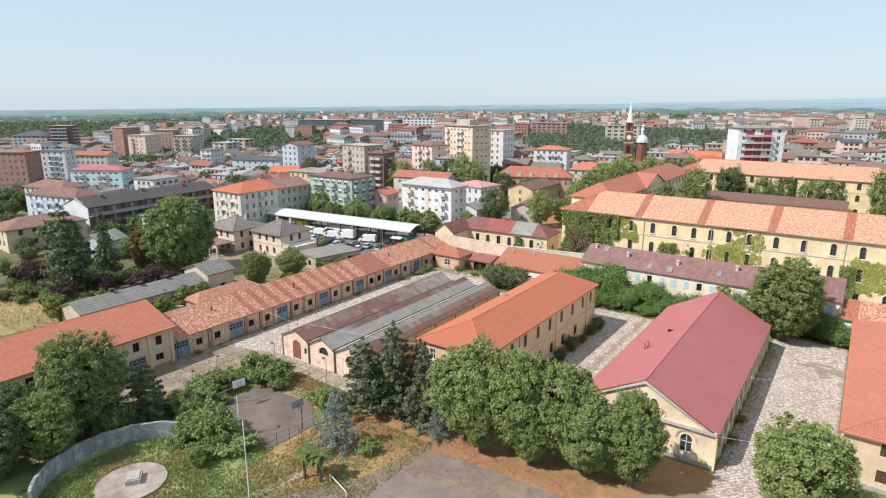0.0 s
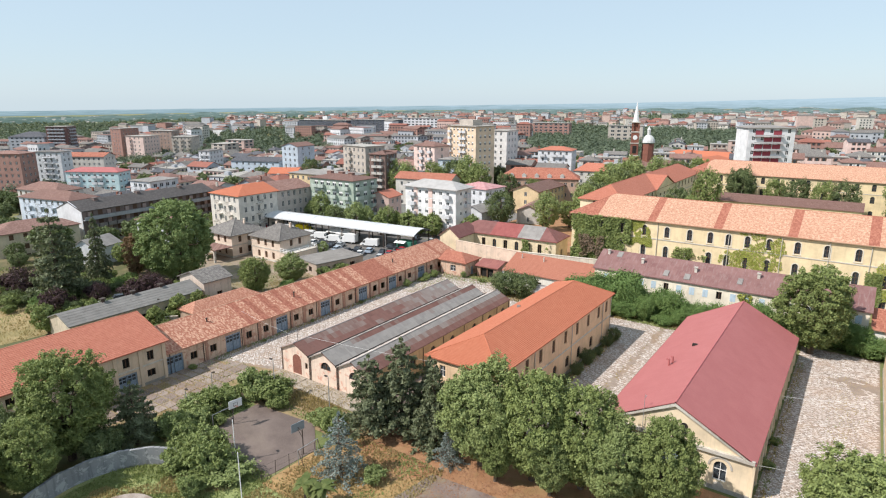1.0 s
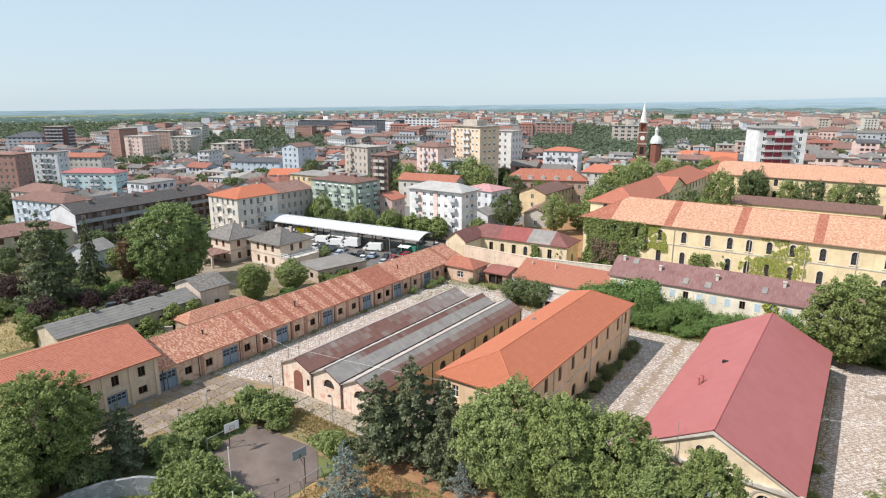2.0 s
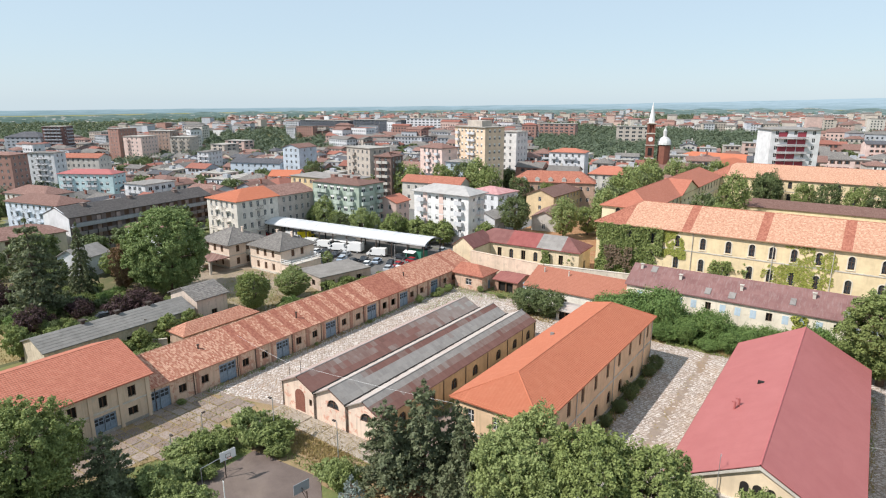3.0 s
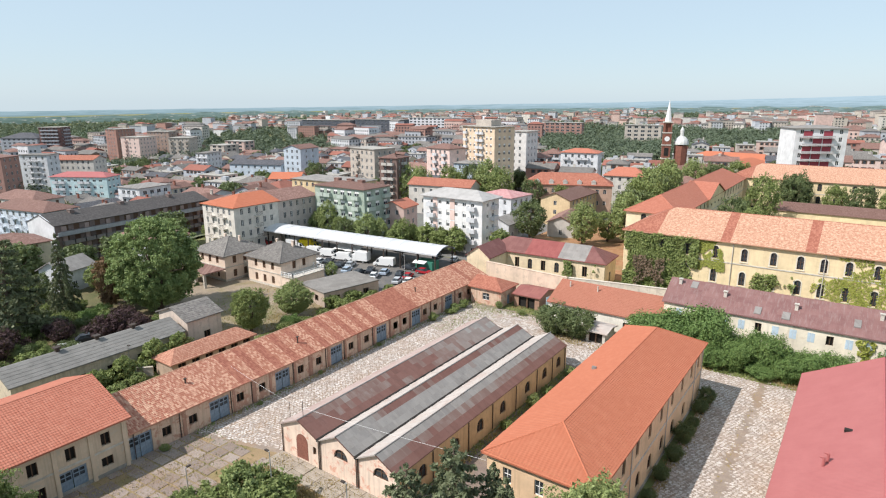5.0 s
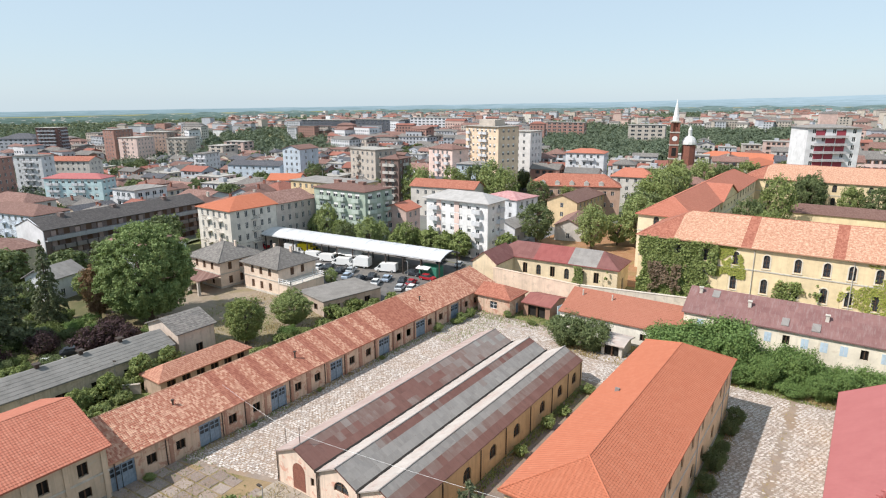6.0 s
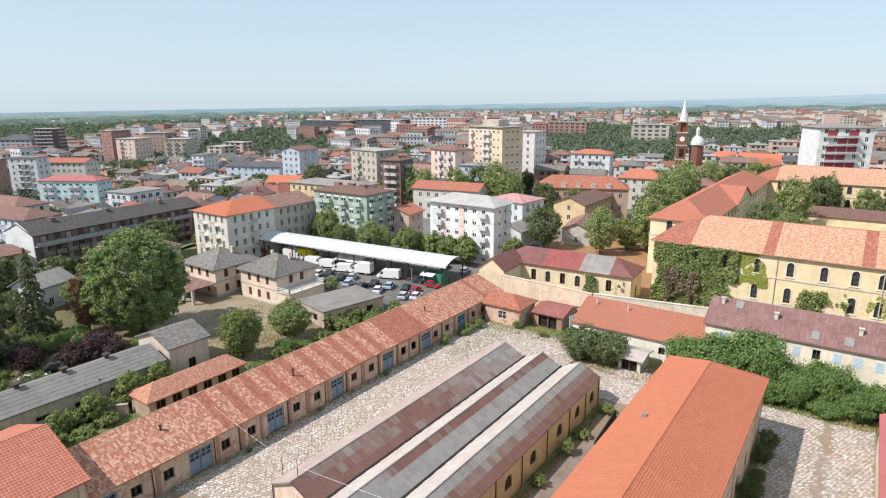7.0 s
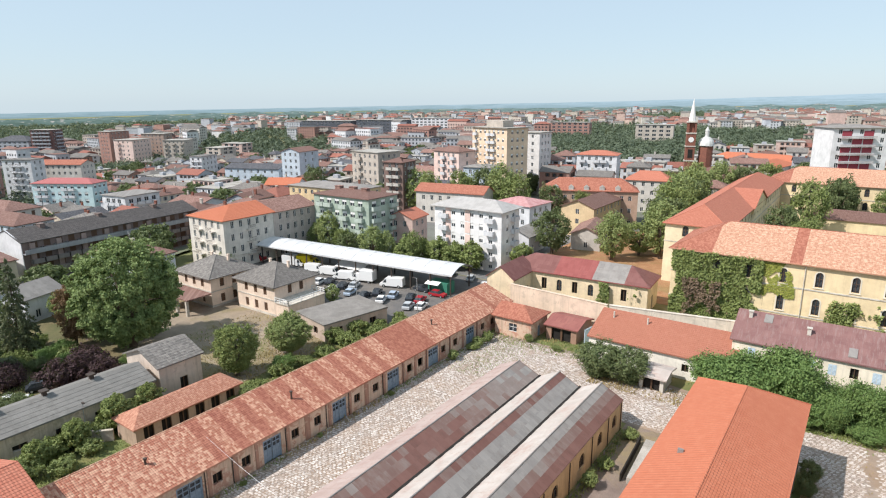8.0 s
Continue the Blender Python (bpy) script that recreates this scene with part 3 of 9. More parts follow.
def broad_tree(name, label, height, radius, base, mat, seed, clumps=70, per=90, leaf=0.3, category="tree", shape=1.0, core=0.72):
    rng = np.random.default_rng(seed)
    top = thing(name, label, category)
    b = Build()
    fork = base + (height - base) * 0.25
    r = 0.022 * height + 0.08
    bend = Vector((rng.uniform(-0.3, 0.3), rng.uniform(-0.3, 0.3), fork))
    b.beam((0, 0, -0.3), bend * 0.5, r * 1.25, r, 8)
    b.beam(bend * 0.5, bend, r, r * 0.8, 8)
    for k in range(7):
        th = 2 * math.pi * k / 7 + rng.uniform(-0.3, 0.3)
        e = Vector((math.cos(th) * radius * 0.62, math.sin(th) * radius * 0.62, fork + (height - fork) * rng.uniform(0.25, 0.7)))
        m = bend.lerp(e, 0.5) + Vector((0, 0, 0.08 * height))
        b.beam(bend, m, r * 0.5, r * 0.3, 5)
        b.beam(m, e, r * 0.3, r * 0.1, 5)
    b.beam(bend, (bend.x, bend.y, height * 0.9), r * 0.7, r * 0.12, 6)
    part("trunk", b, M_BARK, top)
    pts, face = crown_points(rng, height, radius, base, clumps, per, 0.3 * (70 / clumps) ** 0.42, shape, 8, core, 1.02 - core)
    part("crown", quads_mesh("crown", pts, leaf, rng, mat, facing=face), None, top)
    return top


def conifer(name, label, height, radius, mat, seed, whorls=16, droop=0.25, leaf=0.26, dense=34, base=0.08, power=0.85):
    rng = np.random.default_rng(seed)
    top = thing(name, label, "conifer")
    b = Build()
    b.beam((0, 0, -0.3), (0, 0, height), 0.02 * height + 0.05, 0.03, 7)
    pts = []
    for i in range(whorls):
        f = i / (whorls - 1)
        z = height * (base + (0.97 - base) * f)
        rr = radius * (1 - f) ** power * rng.uniform(0.8, 1.12) + 0.15
        arms = 8 if f < 0.6 else 6
        for k in range(arms):
            th = 2 * math.pi * (k + rng.uniform(0, 0.8)) / arms
            ln = rr * rng.uniform(0.65, 1.1)
            tip = Vector((math.cos(th) * ln, math.sin(th) * ln, z - droop * ln + rng.uniform(-0.2, 0.2)))
            b.beam((0, 0, z), tip, 0.05, 0.015, 3)
            m = max(6, int(dense * ln / radius + 6))
            s = rng.uniform(0.12, 1.0, size=m) ** 0.7
            w = 0.15 * ln * (1.15 - s) + 0.05
            side = rng.normal(size=m) * w
            pts.append(np.stack([math.cos(th) * ln * s - math.sin(th) * side, math.sin(th) * ln * s + math.cos(th) * side, z - droop * ln * s ** 1.6 - np.abs(side) * 0.35 + rng.normal(size=m) * 0.12], 1))
    part("trunk", b, M_BARK, top)
    pts = np.concatenate(pts)
    face = pts * np.array([0.6, 0.6, 0.0]) / radius + np.array([0, 0, 0.7])
    part("crown", quads_mesh("crown", pts, leaf, rng, mat, 0.35, 1.25, facing=face), None, top)
    return top


def bush(name, label, height, radius, mat, seed, clumps=26, per=70, leaf=0.22, category="bush"):
    rng = np.random.default_rng(seed)
    top = thing(name, label, category)
    pts, face = crown_points(rng, height, radius, 0.05, clumps, per, 0.23, 1.0, 11, 0.52, 0.55)
    pts[:, 2] = np.abs(pts[:, 2])
    b = Build()
    for k in range(7):
        th = 2 * math.pi * k / 7
        b.beam((0, 0, -0.1), (math.cos(th) * radius * 0.5, math.sin(th) * radius * 0.5, height * 0.7), 0.06, 0.02, 4)
    part("stem", b, M_BARK, top)
    part("crown", quads_mesh("crown", pts, leaf, rng, mat, facing=face), None, top)
    return top


def at(ob, x, y, s=1.0, rz=0.0, sz=None, label="", z=0.0):
    """Another of a thing, at a place, size and turn."""
    k = ob.scale
    c = copy_thing(ob, pose(x, y, z, 0, 0, rz) @ Matrix.Diagonal((s / k.x, s / k.y, (sz or s) / k.z, 1)))
    return tagged(c, label)


def settle(ob, x, y, s=1.0, rz=0.0, sz=None):
    ob.matrix_basis = pose(x, y, 0, 0, 0, rz) @ Matrix.Diagonal((s, s, sz or s, 1))
    return ob


# ---- ground ----
def ground_mat():
    m, n, l, b = shader("open_ground", 0.95)
    v = coords(n, l)
    vo = n.new("ShaderNodeTexVoronoi")
    vo.inputs["Scale"].default_value = 0.0055
    l.new(coords(n, l, (1, 1.9, 1)), vo.inputs["Vector"])
    sep = n.new("ShaderNodeSeparateColor")
    l.new(vo.outputs["Color"], sep.inputs[0])
    field = ramp(n, l, sep.outputs[0], [(0.1, (0.10, 0.145, 0.045)), (0.4, (0.15, 0.19, 0.07)), (0.65, (0.20, 0.20, 0.09)), (0.9, (0.28, 0.25, 0.14))])
    tuft = noise_tex(n, l, v, 0.35, 7, 0.72)
    col = mix(n, l, ramp(n, l, tuft, [(0.35, 0.0), (0.7, 1.0)]), field, (0.15, 0.155, 0.06))
    dry = noise_tex(n, l, v, 0.11, 6, 0.7, 0.6)
    col = mix(n, l, math_node(n, l, "MULTIPLY", ramp(n, l, dry, [(0.48, 0.0), (0.64, 1.0)]), 0.6), col, (0.27, 0.20, 0.09))
    bare = noise_tex(n, l, v, 0.2, 6, 0.75)
    col = mix(n, l, math_node(n, l, "MULTIPLY", ramp(n, l, bare, [(0.6, 0.0), (0.68, 1.0)]), 0.7), col, (0.32, 0.25, 0.18))
    l.new(col, b.inputs["Base Color"])
    bump(n, l, b, noise_tex(n, l, v, 2.5, 5, 0.7), 0.5, 0.15)
    return m


def lie(x, y):
    """Ground height fitted to the view: level round the barracks, gently down westwards."""
    r, az = math.hypot(x, y), math.degrees(math.atan2(-x, y)) % 360
    k = max(0.0, min(1.0, (az - 2) / 70)) if az < 180 else max(0.0, 1 - (az - 180) / 90)
    bank = max(0.0, min(1.0, (az - 57) / 7)) if az < 180 else 0.0
    return -bank * 5.0 * max(0.0, min(1.0, (r - 178) / 30)) - k * (min(9.0, 0.05 * max(0.0, r - 235)) + 0.0075 * max(0.0, r - 415))


g = Build()
rings = [0, 178, 193, 208, 235, 285, 335, 385, 435, 600, 800, 1300, 2000, 3200, 5200]
for r0, r1 in zip(rings, rings[1:]):
    for k in range(72):
        a0, a1 = radians(5 * k), radians(5 * k + 5)
        q = [(-r * math.sin(a), r * math.cos(a)) for r, a in ((r0, a0), (r1, a0), (r1, a1), (r0, a1))]
        q = q if r0 else q[:3]
        g.face([(x, y, lie(x, y)) for x, y in q])
setting("ground", g, ground_mat(), "flat ground of dry grass, weeds and distant fields", "ground")


def inside(x, y, poly):
    hit = False
    for (x0, y0), (x1, y1) in zip(poly, poly[1:] + poly[:1]):
        if (y0 > y) != (y1 > y) and x < (x1 - x0) * (y - y0) / (y1 - y0) + x0:
            hit = not hit
    return hit


def sheet(name, pts, z, mat, label, category):
    """A paved area with a real edge, laid on the ground."""
    b = Build()
    b.face([(x, y, z) for x, y in pts])
    for (x, y), (p, q) in zip(pts, pts[1:] + pts[:1]):
        b.face([(x, y, 0), (p, q, 0), (p, q, z), (x, y, z)])
    return setting(name, b, mat, label, category)


def rect(x0, x1, y0, y1):
    return [(x0, y0), (x1, y0), (x1, y1), (x0, y1)]


M_DIRT = speckled("trodden_earth", (0.25, 0.20, 0.15), (0.34, 0.275, 0.205), 0.35, 0.95, (0.20, 0.17, 0.07), 0.7)
M_DRIVE = speckled("cracked_drive", (0.18, 0.138, 0.12), (0.25, 0.195, 0.168), 0.4, 0.92, (0.27, 0.21, 0.11), 0.7)
M_WEEDS = speckled("weedy_earth", (0.25, 0.18, 0.105), (0.34, 0.24, 0.135), 0.5, 0.95, (0.19, 0.165, 0.065), 0.6)
M_LAWN = speckled("lawn_soil_and_moss", (0.20, 0.235, 0.092), (0.27, 0.29, 0.12), 0.35, 0.95, (0.38, 0.30, 0.14), 0.75, 6)
M_REDDIRT = speckled("fallen_leaves_and_earth", (0.30, 0.15, 0.075), (0.38, 0.22, 0.12), 0.5, 0.95, (0.24, 0.19, 0.08), 0.6)
M_SLAB = speckled("concrete_slabs", (0.31, 0.265, 0.215), (0.41, 0.355, 0.295), 0.5, 0.92, (0.28, 0.22, 0.12), 0.7)
M_TOWN = speckled("town_paving", (0.15, 0.15, 0.145), (0.23, 0.22, 0.21), 0.05, 0.92, (0.12, 0.15, 0.06), 0.7)
town_outline = [(-520, 60), (-186, 60), (-186, 144), (-96, 144), (-92, 160), (-70, 160), (-70, 420), (30, 420), (30, 640), (-520, 640)]
g = Build()
cuts_x = sorted({*range(-520, 31, 10), -186, -96, -92, -66})
cuts_y = sorted({*range(60, 641, 10), 144})
for x0, x1 in zip(cuts_x, cuts_x[1:]):
    for y0, y1 in zip(cuts_y, cuts_y[1:]):
        if inside((x0 + x1) / 2, (y0 + y1) / 2, town_outline):
            g.face([(x, y, lie(x, y) + 0.03) for x, y in ((x0, y0), (x1, y0), (x1, y1), (x0, y1))])
setting("road_town", g, M_TOWN, "grey paving and streets of the town", "street")
yard_long = sheet("pavement_yard_long", [(-84, 53.62), (-70.9, 57.62), (-71.2, 100), (-45.5, 100), (-45.5, 113), (-68, 117), (-84, 117)], 0.05, M_COBBLE, "pale worn cobbled yard with weeds in the joints", "yard")
yard_middle = sheet("pavement_yard_middle", [(-33.4, 62), (-22.4, 62), (-22.4, 112), (-45.3, 112), (-45.3, 100.9), (-33.4, 100.9)], 0.05, M_COBBLE, "pale cobbled yard between the red and orange roofed halls", "yard")
yard_east = sheet("pavement_yard_east", rect(-5.6, 5.4, 60, 116), 0.05, M_COBBLE, "pale cobbled yard beside the red roofed hall", "yard")
yard_west = sheet("pavement_slabs_west", [(-83.6, 28), (-77, 28), (-70.5, 50), (-70.9, 57.6), (-84, 53.6)], 0.06, M_WEEDS, "worn concrete and dry earth before the warehouse", "yard")
# greyish earth; the darker drive material also stands in for shade here
sheet("pavement_gap", rect(-53.2, -45.3, 56, 100), 0.03, M_DRIVE, "bare earth strip between the sheds", "yard")
sheet("sports_court", [(-65.5, 39.0), (-51.0, 37.8), (-50.4, 45.5), (-55.0, 49.5), (-65.5, 48.6)], 0.05, M_OLDASPHALT, "brown worn asphalt ball court", "court")
sheet("road_front", [(-46.5, 20), (-43.5, 33.5), (-37.5, 40.5), (-36, 49.8), (-27, 50.5), (-17, 50.8), (-4, 62), (8, 62), (8, 10)], 0.035, M_DRIVE, "cracked old asphalt drive", "road")
sheet("leaf_litter", [(-48, 50), (-40, 45), (-35.8, 49.5), (-27, 50.2), (-17, 50.6), (-4.5, 61.8), (-5.8, 64.8), (-33.5, 64.8), (-34, 58), (-46, 57)], 0.02, M_REDDIRT, "red earth and fallen leaves under the trees", "earth")
sheet("lawn", [(-70, 12), (-46.5, 12), (-46.2, 22), (-43.8, 34), (-46, 37.5), (-50.5, 37.4), (-66, 38.5), (-68.5, 32)], 0.015, M_LAWN, "uneven green lawn with dry orange patches", "lawn")
sheet("garden_soil", [(-200, 10), (-117, 10), (-117, 68), (-121, 68), (-133, 78), (-143, 84), (-152, 92), (-160, 92), (-160, 72), (-186, 72), (-200, 60)], 0.01, speckled("garden_soil", (0.13, 0.115, 0.062), (0.21, 0.165, 0.09), 0.4, 0.95, (0.085, 0.10, 0.04), 0.7), "dry weedy soil of the old gardens", "earth")
sheet("straw_ground", [(-144, 34), (-119, 34), (-117.6, 46), (-124, 49), (-133, 46.6), (-142, 43.4)], 0.016, speckled("straw_and_earth", (0.30, 0.225, 0.115), (0.40, 0.30, 0.16), 0.4, 0.95, (0.21, 0.19, 0.08), 0.6), "dry straw-coloured grass in the old garden", "earth")
sheet("dry_bank", [(-50.4, 37.5), (-46, 37.5), (-43.8, 34), (-37.6, 40.6), (-36.1, 49.6), (-40, 45), (-48, 50), (-50.4, 45.5)], 0.018, speckled("orange_dry_grass", (0.32, 0.195, 0.09), (0.41, 0.265, 0.125), 0.5, 0.95, (0.24, 0.20, 0.08), 0.5), "dry orange grass between the court and the drive", "earth")
sheet("dry_verge", [(-70.3, 49), (-65.5, 48.4), (-49.5, 48.8), (-47.5, 51), (-48, 56), (-71, 57.2)], 0.012, M_WEEDS, "dry weedy verge before the shed", "earth")
sheet("earth_lane", rect(-100.5, -60.6, 149.5, 215), 0.036, M_REDDIRT, "bare red earth beside the barrack", "earth")
sheet("road_lane", [(-160, 30), (-156, 30), (-158, 52), (-163, 68), (-167, 68), (-162, 52)], 0.025, M_ASPHALT, "narrow grey lane by the gardens", "road")
sheet("parking_lot", [(-150, 111), (-119, 109.5), (-95, 109.5), (-94, 143.5), (-165, 143.5), (-165, 128)], 0.06, M_ASPHALT, "grey asphalt car park", "parking lot")
sheet("yard_villas", [(-121, 68), (-104, 78), (-103, 94), (-119, 110), (-150, 111), (-150, 92), (-133, 78)], 0.04, M_DIRT, "sandy yard before the old villas", "yard")

# concrete slabs before the triple shed
slab_row = thing("slab_apron", "broken concrete slabs with grass in the joints before the shed", "paving", -62, 56.3, 0, 0, kind="structure")
sb = Build()
sb.box(-0.93, 0.93, -0.55, 0.55, 0.0, 0.1)
slab_me = sb.mesh("slab", M_SLAB)
for i in range(10):
    for j in range(3):
        s = part("slab", slab_me, None, slab_row)
        s.matrix_basis = pose(-8.6 + 1.95 * i + random.uniform(-0.04, 0.04), -1.2 + 1.17 * j - 0.14 * i * 0.35 + 0.6, random.uniform(-0.03, 0.01), random.uniform(-1, 1), random.uniform(-1, 1), -2 + random.uniform(-1.5, 1.5))

# ---- barracks yard: the two-storey warehouse and the long tiled range ----
def win(c, z, w, h, style="win"):
    return (c - w / 2, c + w / 2, z, z + h, style)


P_WAREHOUSE = plaster((0.62, 0.485, 0.36), 0.6, (0.5, 0.44, 0.36))
ops = []
for yy in (15.0, 18.6, 22.2, 25.8, 29.4, 33.0, 36.6, 40.2, 43.8):
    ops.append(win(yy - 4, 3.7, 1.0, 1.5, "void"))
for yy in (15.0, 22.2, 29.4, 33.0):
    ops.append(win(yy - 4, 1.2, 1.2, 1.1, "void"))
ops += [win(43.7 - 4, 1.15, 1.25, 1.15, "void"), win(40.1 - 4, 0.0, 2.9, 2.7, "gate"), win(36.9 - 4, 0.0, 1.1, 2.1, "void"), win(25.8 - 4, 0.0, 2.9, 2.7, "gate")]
wh = building("warehouse", "two-storey cream plastered warehouse with orange tiled roof", "warehouse", -91.6, 25.1, 16.0, 42.2, 6.1, P_WAREHOUSE, M_TILE_SALMON, 2.8,
              axis="y", hips=(0, 0), over=0.45, openings={"E": ops}, courses=24, caps=M_TILE_SALMON, base=M_CONCRETE, cornice=[(3.05, 0.07, M_STONE), (5.75, 0.15, M_STONE)])
for k in range(12):
    p = Build()
    p.box(0, 0.14, -0.22, 0.22, 0, 5.9)
    o = part("pilaster", p, P_WAREHOUSE, wh)
    o.location = (8.0, 20.7 - 3.6 * k, 0)

P_LONG = plaster((0.63, 0.455, 0.34), 0.95, (0.46, 0.25, 0.18))
y_mid, y_len = 85.4, 78.4
ops = [win(47.6, 0.0, 2.9, 3.0, "gate"), win(58.2, 0.0, 2.9, 3.0, "gate"), win(68.6, 0.0, 2.6, 3.0, "gate"), win(79.4, 0.0, 2.5, 3.0, "gate"), win(90.2, 0.0, 2.6, 3.0, "gate"), win(99.9, 0.0, 2.6, 3.0, "gate"), win(110.5, 0, 2.5, 3.0, "gate"), win(121, 0, 2.4, 2.9, "gate")]
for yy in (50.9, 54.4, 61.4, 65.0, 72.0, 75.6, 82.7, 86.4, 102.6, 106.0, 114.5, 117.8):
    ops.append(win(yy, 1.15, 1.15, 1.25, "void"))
for yy in (94.0, 96.6):
    ops.append(win(yy, 1.1, 1.3, 1.35, "blind"))
ops = [(a - (y_mid - y_len / 2), b - (y_mid - y_len / 2), c, d, s) for a, b, c, d, s in ops]
bands = [(c - y_mid, c + 1.35 - y_mid, 1) for c in (61.5, 64.4, 67.5, 70.6, 73.6, 76.7, 79.7, 82.6, 85.4, 88.2)] + [(92.2 - y_mid, 100.2 - y_mid, 1), (118.5 - y_mid, 119.8 - y_mid, 1)]
lb = building("stable_range", "long low range with peeling pink plaster and patchy old clay tiles", "barrack range", -90.0, y_mid, 12.0, y_len, 3.75, P_LONG, [M_TILE_OLD, M_TILE_NEW], 2.45,
              axis="y", hips=(0, 0), over=0.35, openings={"E": ops}, courses=22, bands=bands, caps=M_TILE_PALE)
for child in lb.children:      # squeezed to fit the view: ridge near the rear wall, back slope short and steep
    if child.name.split(".")[0] in ("wall", "roof", "ridge_cap"):
        for v in child.data.vertices:
            if v.co.x < -0.2:
                v.co.x *= 0.3
for yy in (46.9, 52.6, 59.9, 63.2, 70.5, 77.0, 81.0, 87.8, 92.3, 98.0, 104.3, 112.5):
    p = Build()
    p.beam((0.08, 0, 0.1), (0.08, 0, 3.6), 0.06, 0.06, 6)
    o = part("drainpipe", p, M_DARKMETAL, lb, "rusty drainpipe")
    o.location = (6.0, yy - y_mid, 0)
M_BOARD = plaster((0.42, 0.235, 0.17), 0.8, (0.58, 0.42, 0.32))
for yy, ww in ((53.2, 0.7), (60.4, 0.6), (63.6, 0.9), (66.4, 0.6), (70.9, 0.6), (73.9, 1.1), (77.6, 0.6), (81.4, 0.5), (84.5, 1.1), (88.2, 0.7), (92.4, 0.8), (95.3, 0.7), (98.0, 0.8), (101.6, 0.4), (104.4, 0.6), (108.2, 0.8), (112.6, 0.7)):
    p = Build()
    p.box(0, 0.07, -ww * 0.36, ww * 0.36, 0, 3.45)
    o = part("brick_pier", p, M_BOARD, lb, "bare red-brown pier")
    o.location = (6.0, yy - y_mid, 0)
for yy, dx in ((55.8, 2.6), (73.8, 3.5), (103.5, 3.0)):
    p = Build()
    p.beam((0, 0, 0), (0, 0, 1.1), 0.12, 0.12, 8)
    p.beam((0, 0, 1.1), (0, 0, 1.25), 0.2, 0.2, 8)
    o = part("flue", p, M_DARKMETAL, lb, "rusty stove flue")
    o.location = (dx, yy - y_mid, 4.6)

# ---- triple-gabled shed ----
P_SHED = plaster((0.74, 0.59, 0.48), 0.7, (0.6, 0.27, 0.19))
P_SHED_SIDE = plaster((0.57, 0.395, 0.235), 0.6, (0.46, 0.31, 0.19))
M_PINKSHEET = sheet_metal("pale_pinkish_sheet", (0.36, 0.265, 0.235), (0.46, 0.37, 0.335), 0.75, 0.15, 0.6, (0.33, 0.20, 0.165), (0.25, 0.6, 1), 0.15)
M_CHALKSHEET = sheet_metal("chalky_pale_sheet", (0.42, 0.365, 0.33), (0.52, 0.47, 0.43), 0.75, 0.15, 0.75, (0.40, 0.255, 0.21), (0.25, 0.5, 1), 0.15)
SHEETS = {m: None for m in (M_RUSTRED, M_RUST, sheet_metal("grey_brown_sheet", (0.205, 0.165, 0.148), (0.27, 0.23, 0.21), 0.9, 0.2, 0.5, (0.165, 0.095, 0.08), (0.8, 0.7, 1), 0.08), M_GREYSHEET)}
shed = thing("vehicle_shed", "long triple-gabled shed of pink plaster with rusty sheet roofs", "shed", 0, 0, 0)
SX = [-71.4, -65.0, -59.2, -53.4]
SY0, SY1, SE, SR = 58.1, 98.6, 3.75, 1.45
b = Build()
front = [(-61.7, 2.35), (-55.9, 2.2)]
for k in range(3):
    x0, x1 = SX[k], SX[k + 1]
    o = []
    if k == 0:
        o = [win(-65.9 - x0, 1.5, 0.55, 1.0, "void")]
    else:
        o = [(front[k - 1][0] - 1.05 - x0, front[k - 1][0] + 1.05 - x0, 2.45, 3.7, "archdark")]
    wall_face(b, (x0, SY0), (1, 0), x1 - x0, 0, SE, o)
    b.face([(x0, SY0, SE), (x1, SY0, SE), ((x0 + x1) / 2, SY0, SE + SR)])
    b.face([(x0, SY1, SE), (x1, SY1, SE), ((x0 + x1) / 2, SY1, SE + SR)])
    b.face([(x0, SY1, 0), (x1, SY1, 0), (x1, SY1, SE), (x0, SY1, SE)])
    add_fills(shed, "S", (x0, SY0), (1, 0), o)
wall_face(b, (SX[0], SY1), (0, -1), SY1 - SY0, 0, SE, [])
part("wall", b, P_SHED, shed)
b = Build()
o = [(yy - 0.75 - SY0, yy + 0.75 - SY0, 1.3, 3.0, "archdark") for yy in (62.0, 68.3, 73.6, 79.1, 85.9, 91.2, 95.9)]
wall_face(b, (SX[3], SY0), (0, 1), SY1 - SY0, 0, SE, o)
part("side_wall", b, P_SHED_SIDE, shed, "ochre plastered side wall")
add_fills(shed, "E", (SX[3], SY0), (0, 1), o)
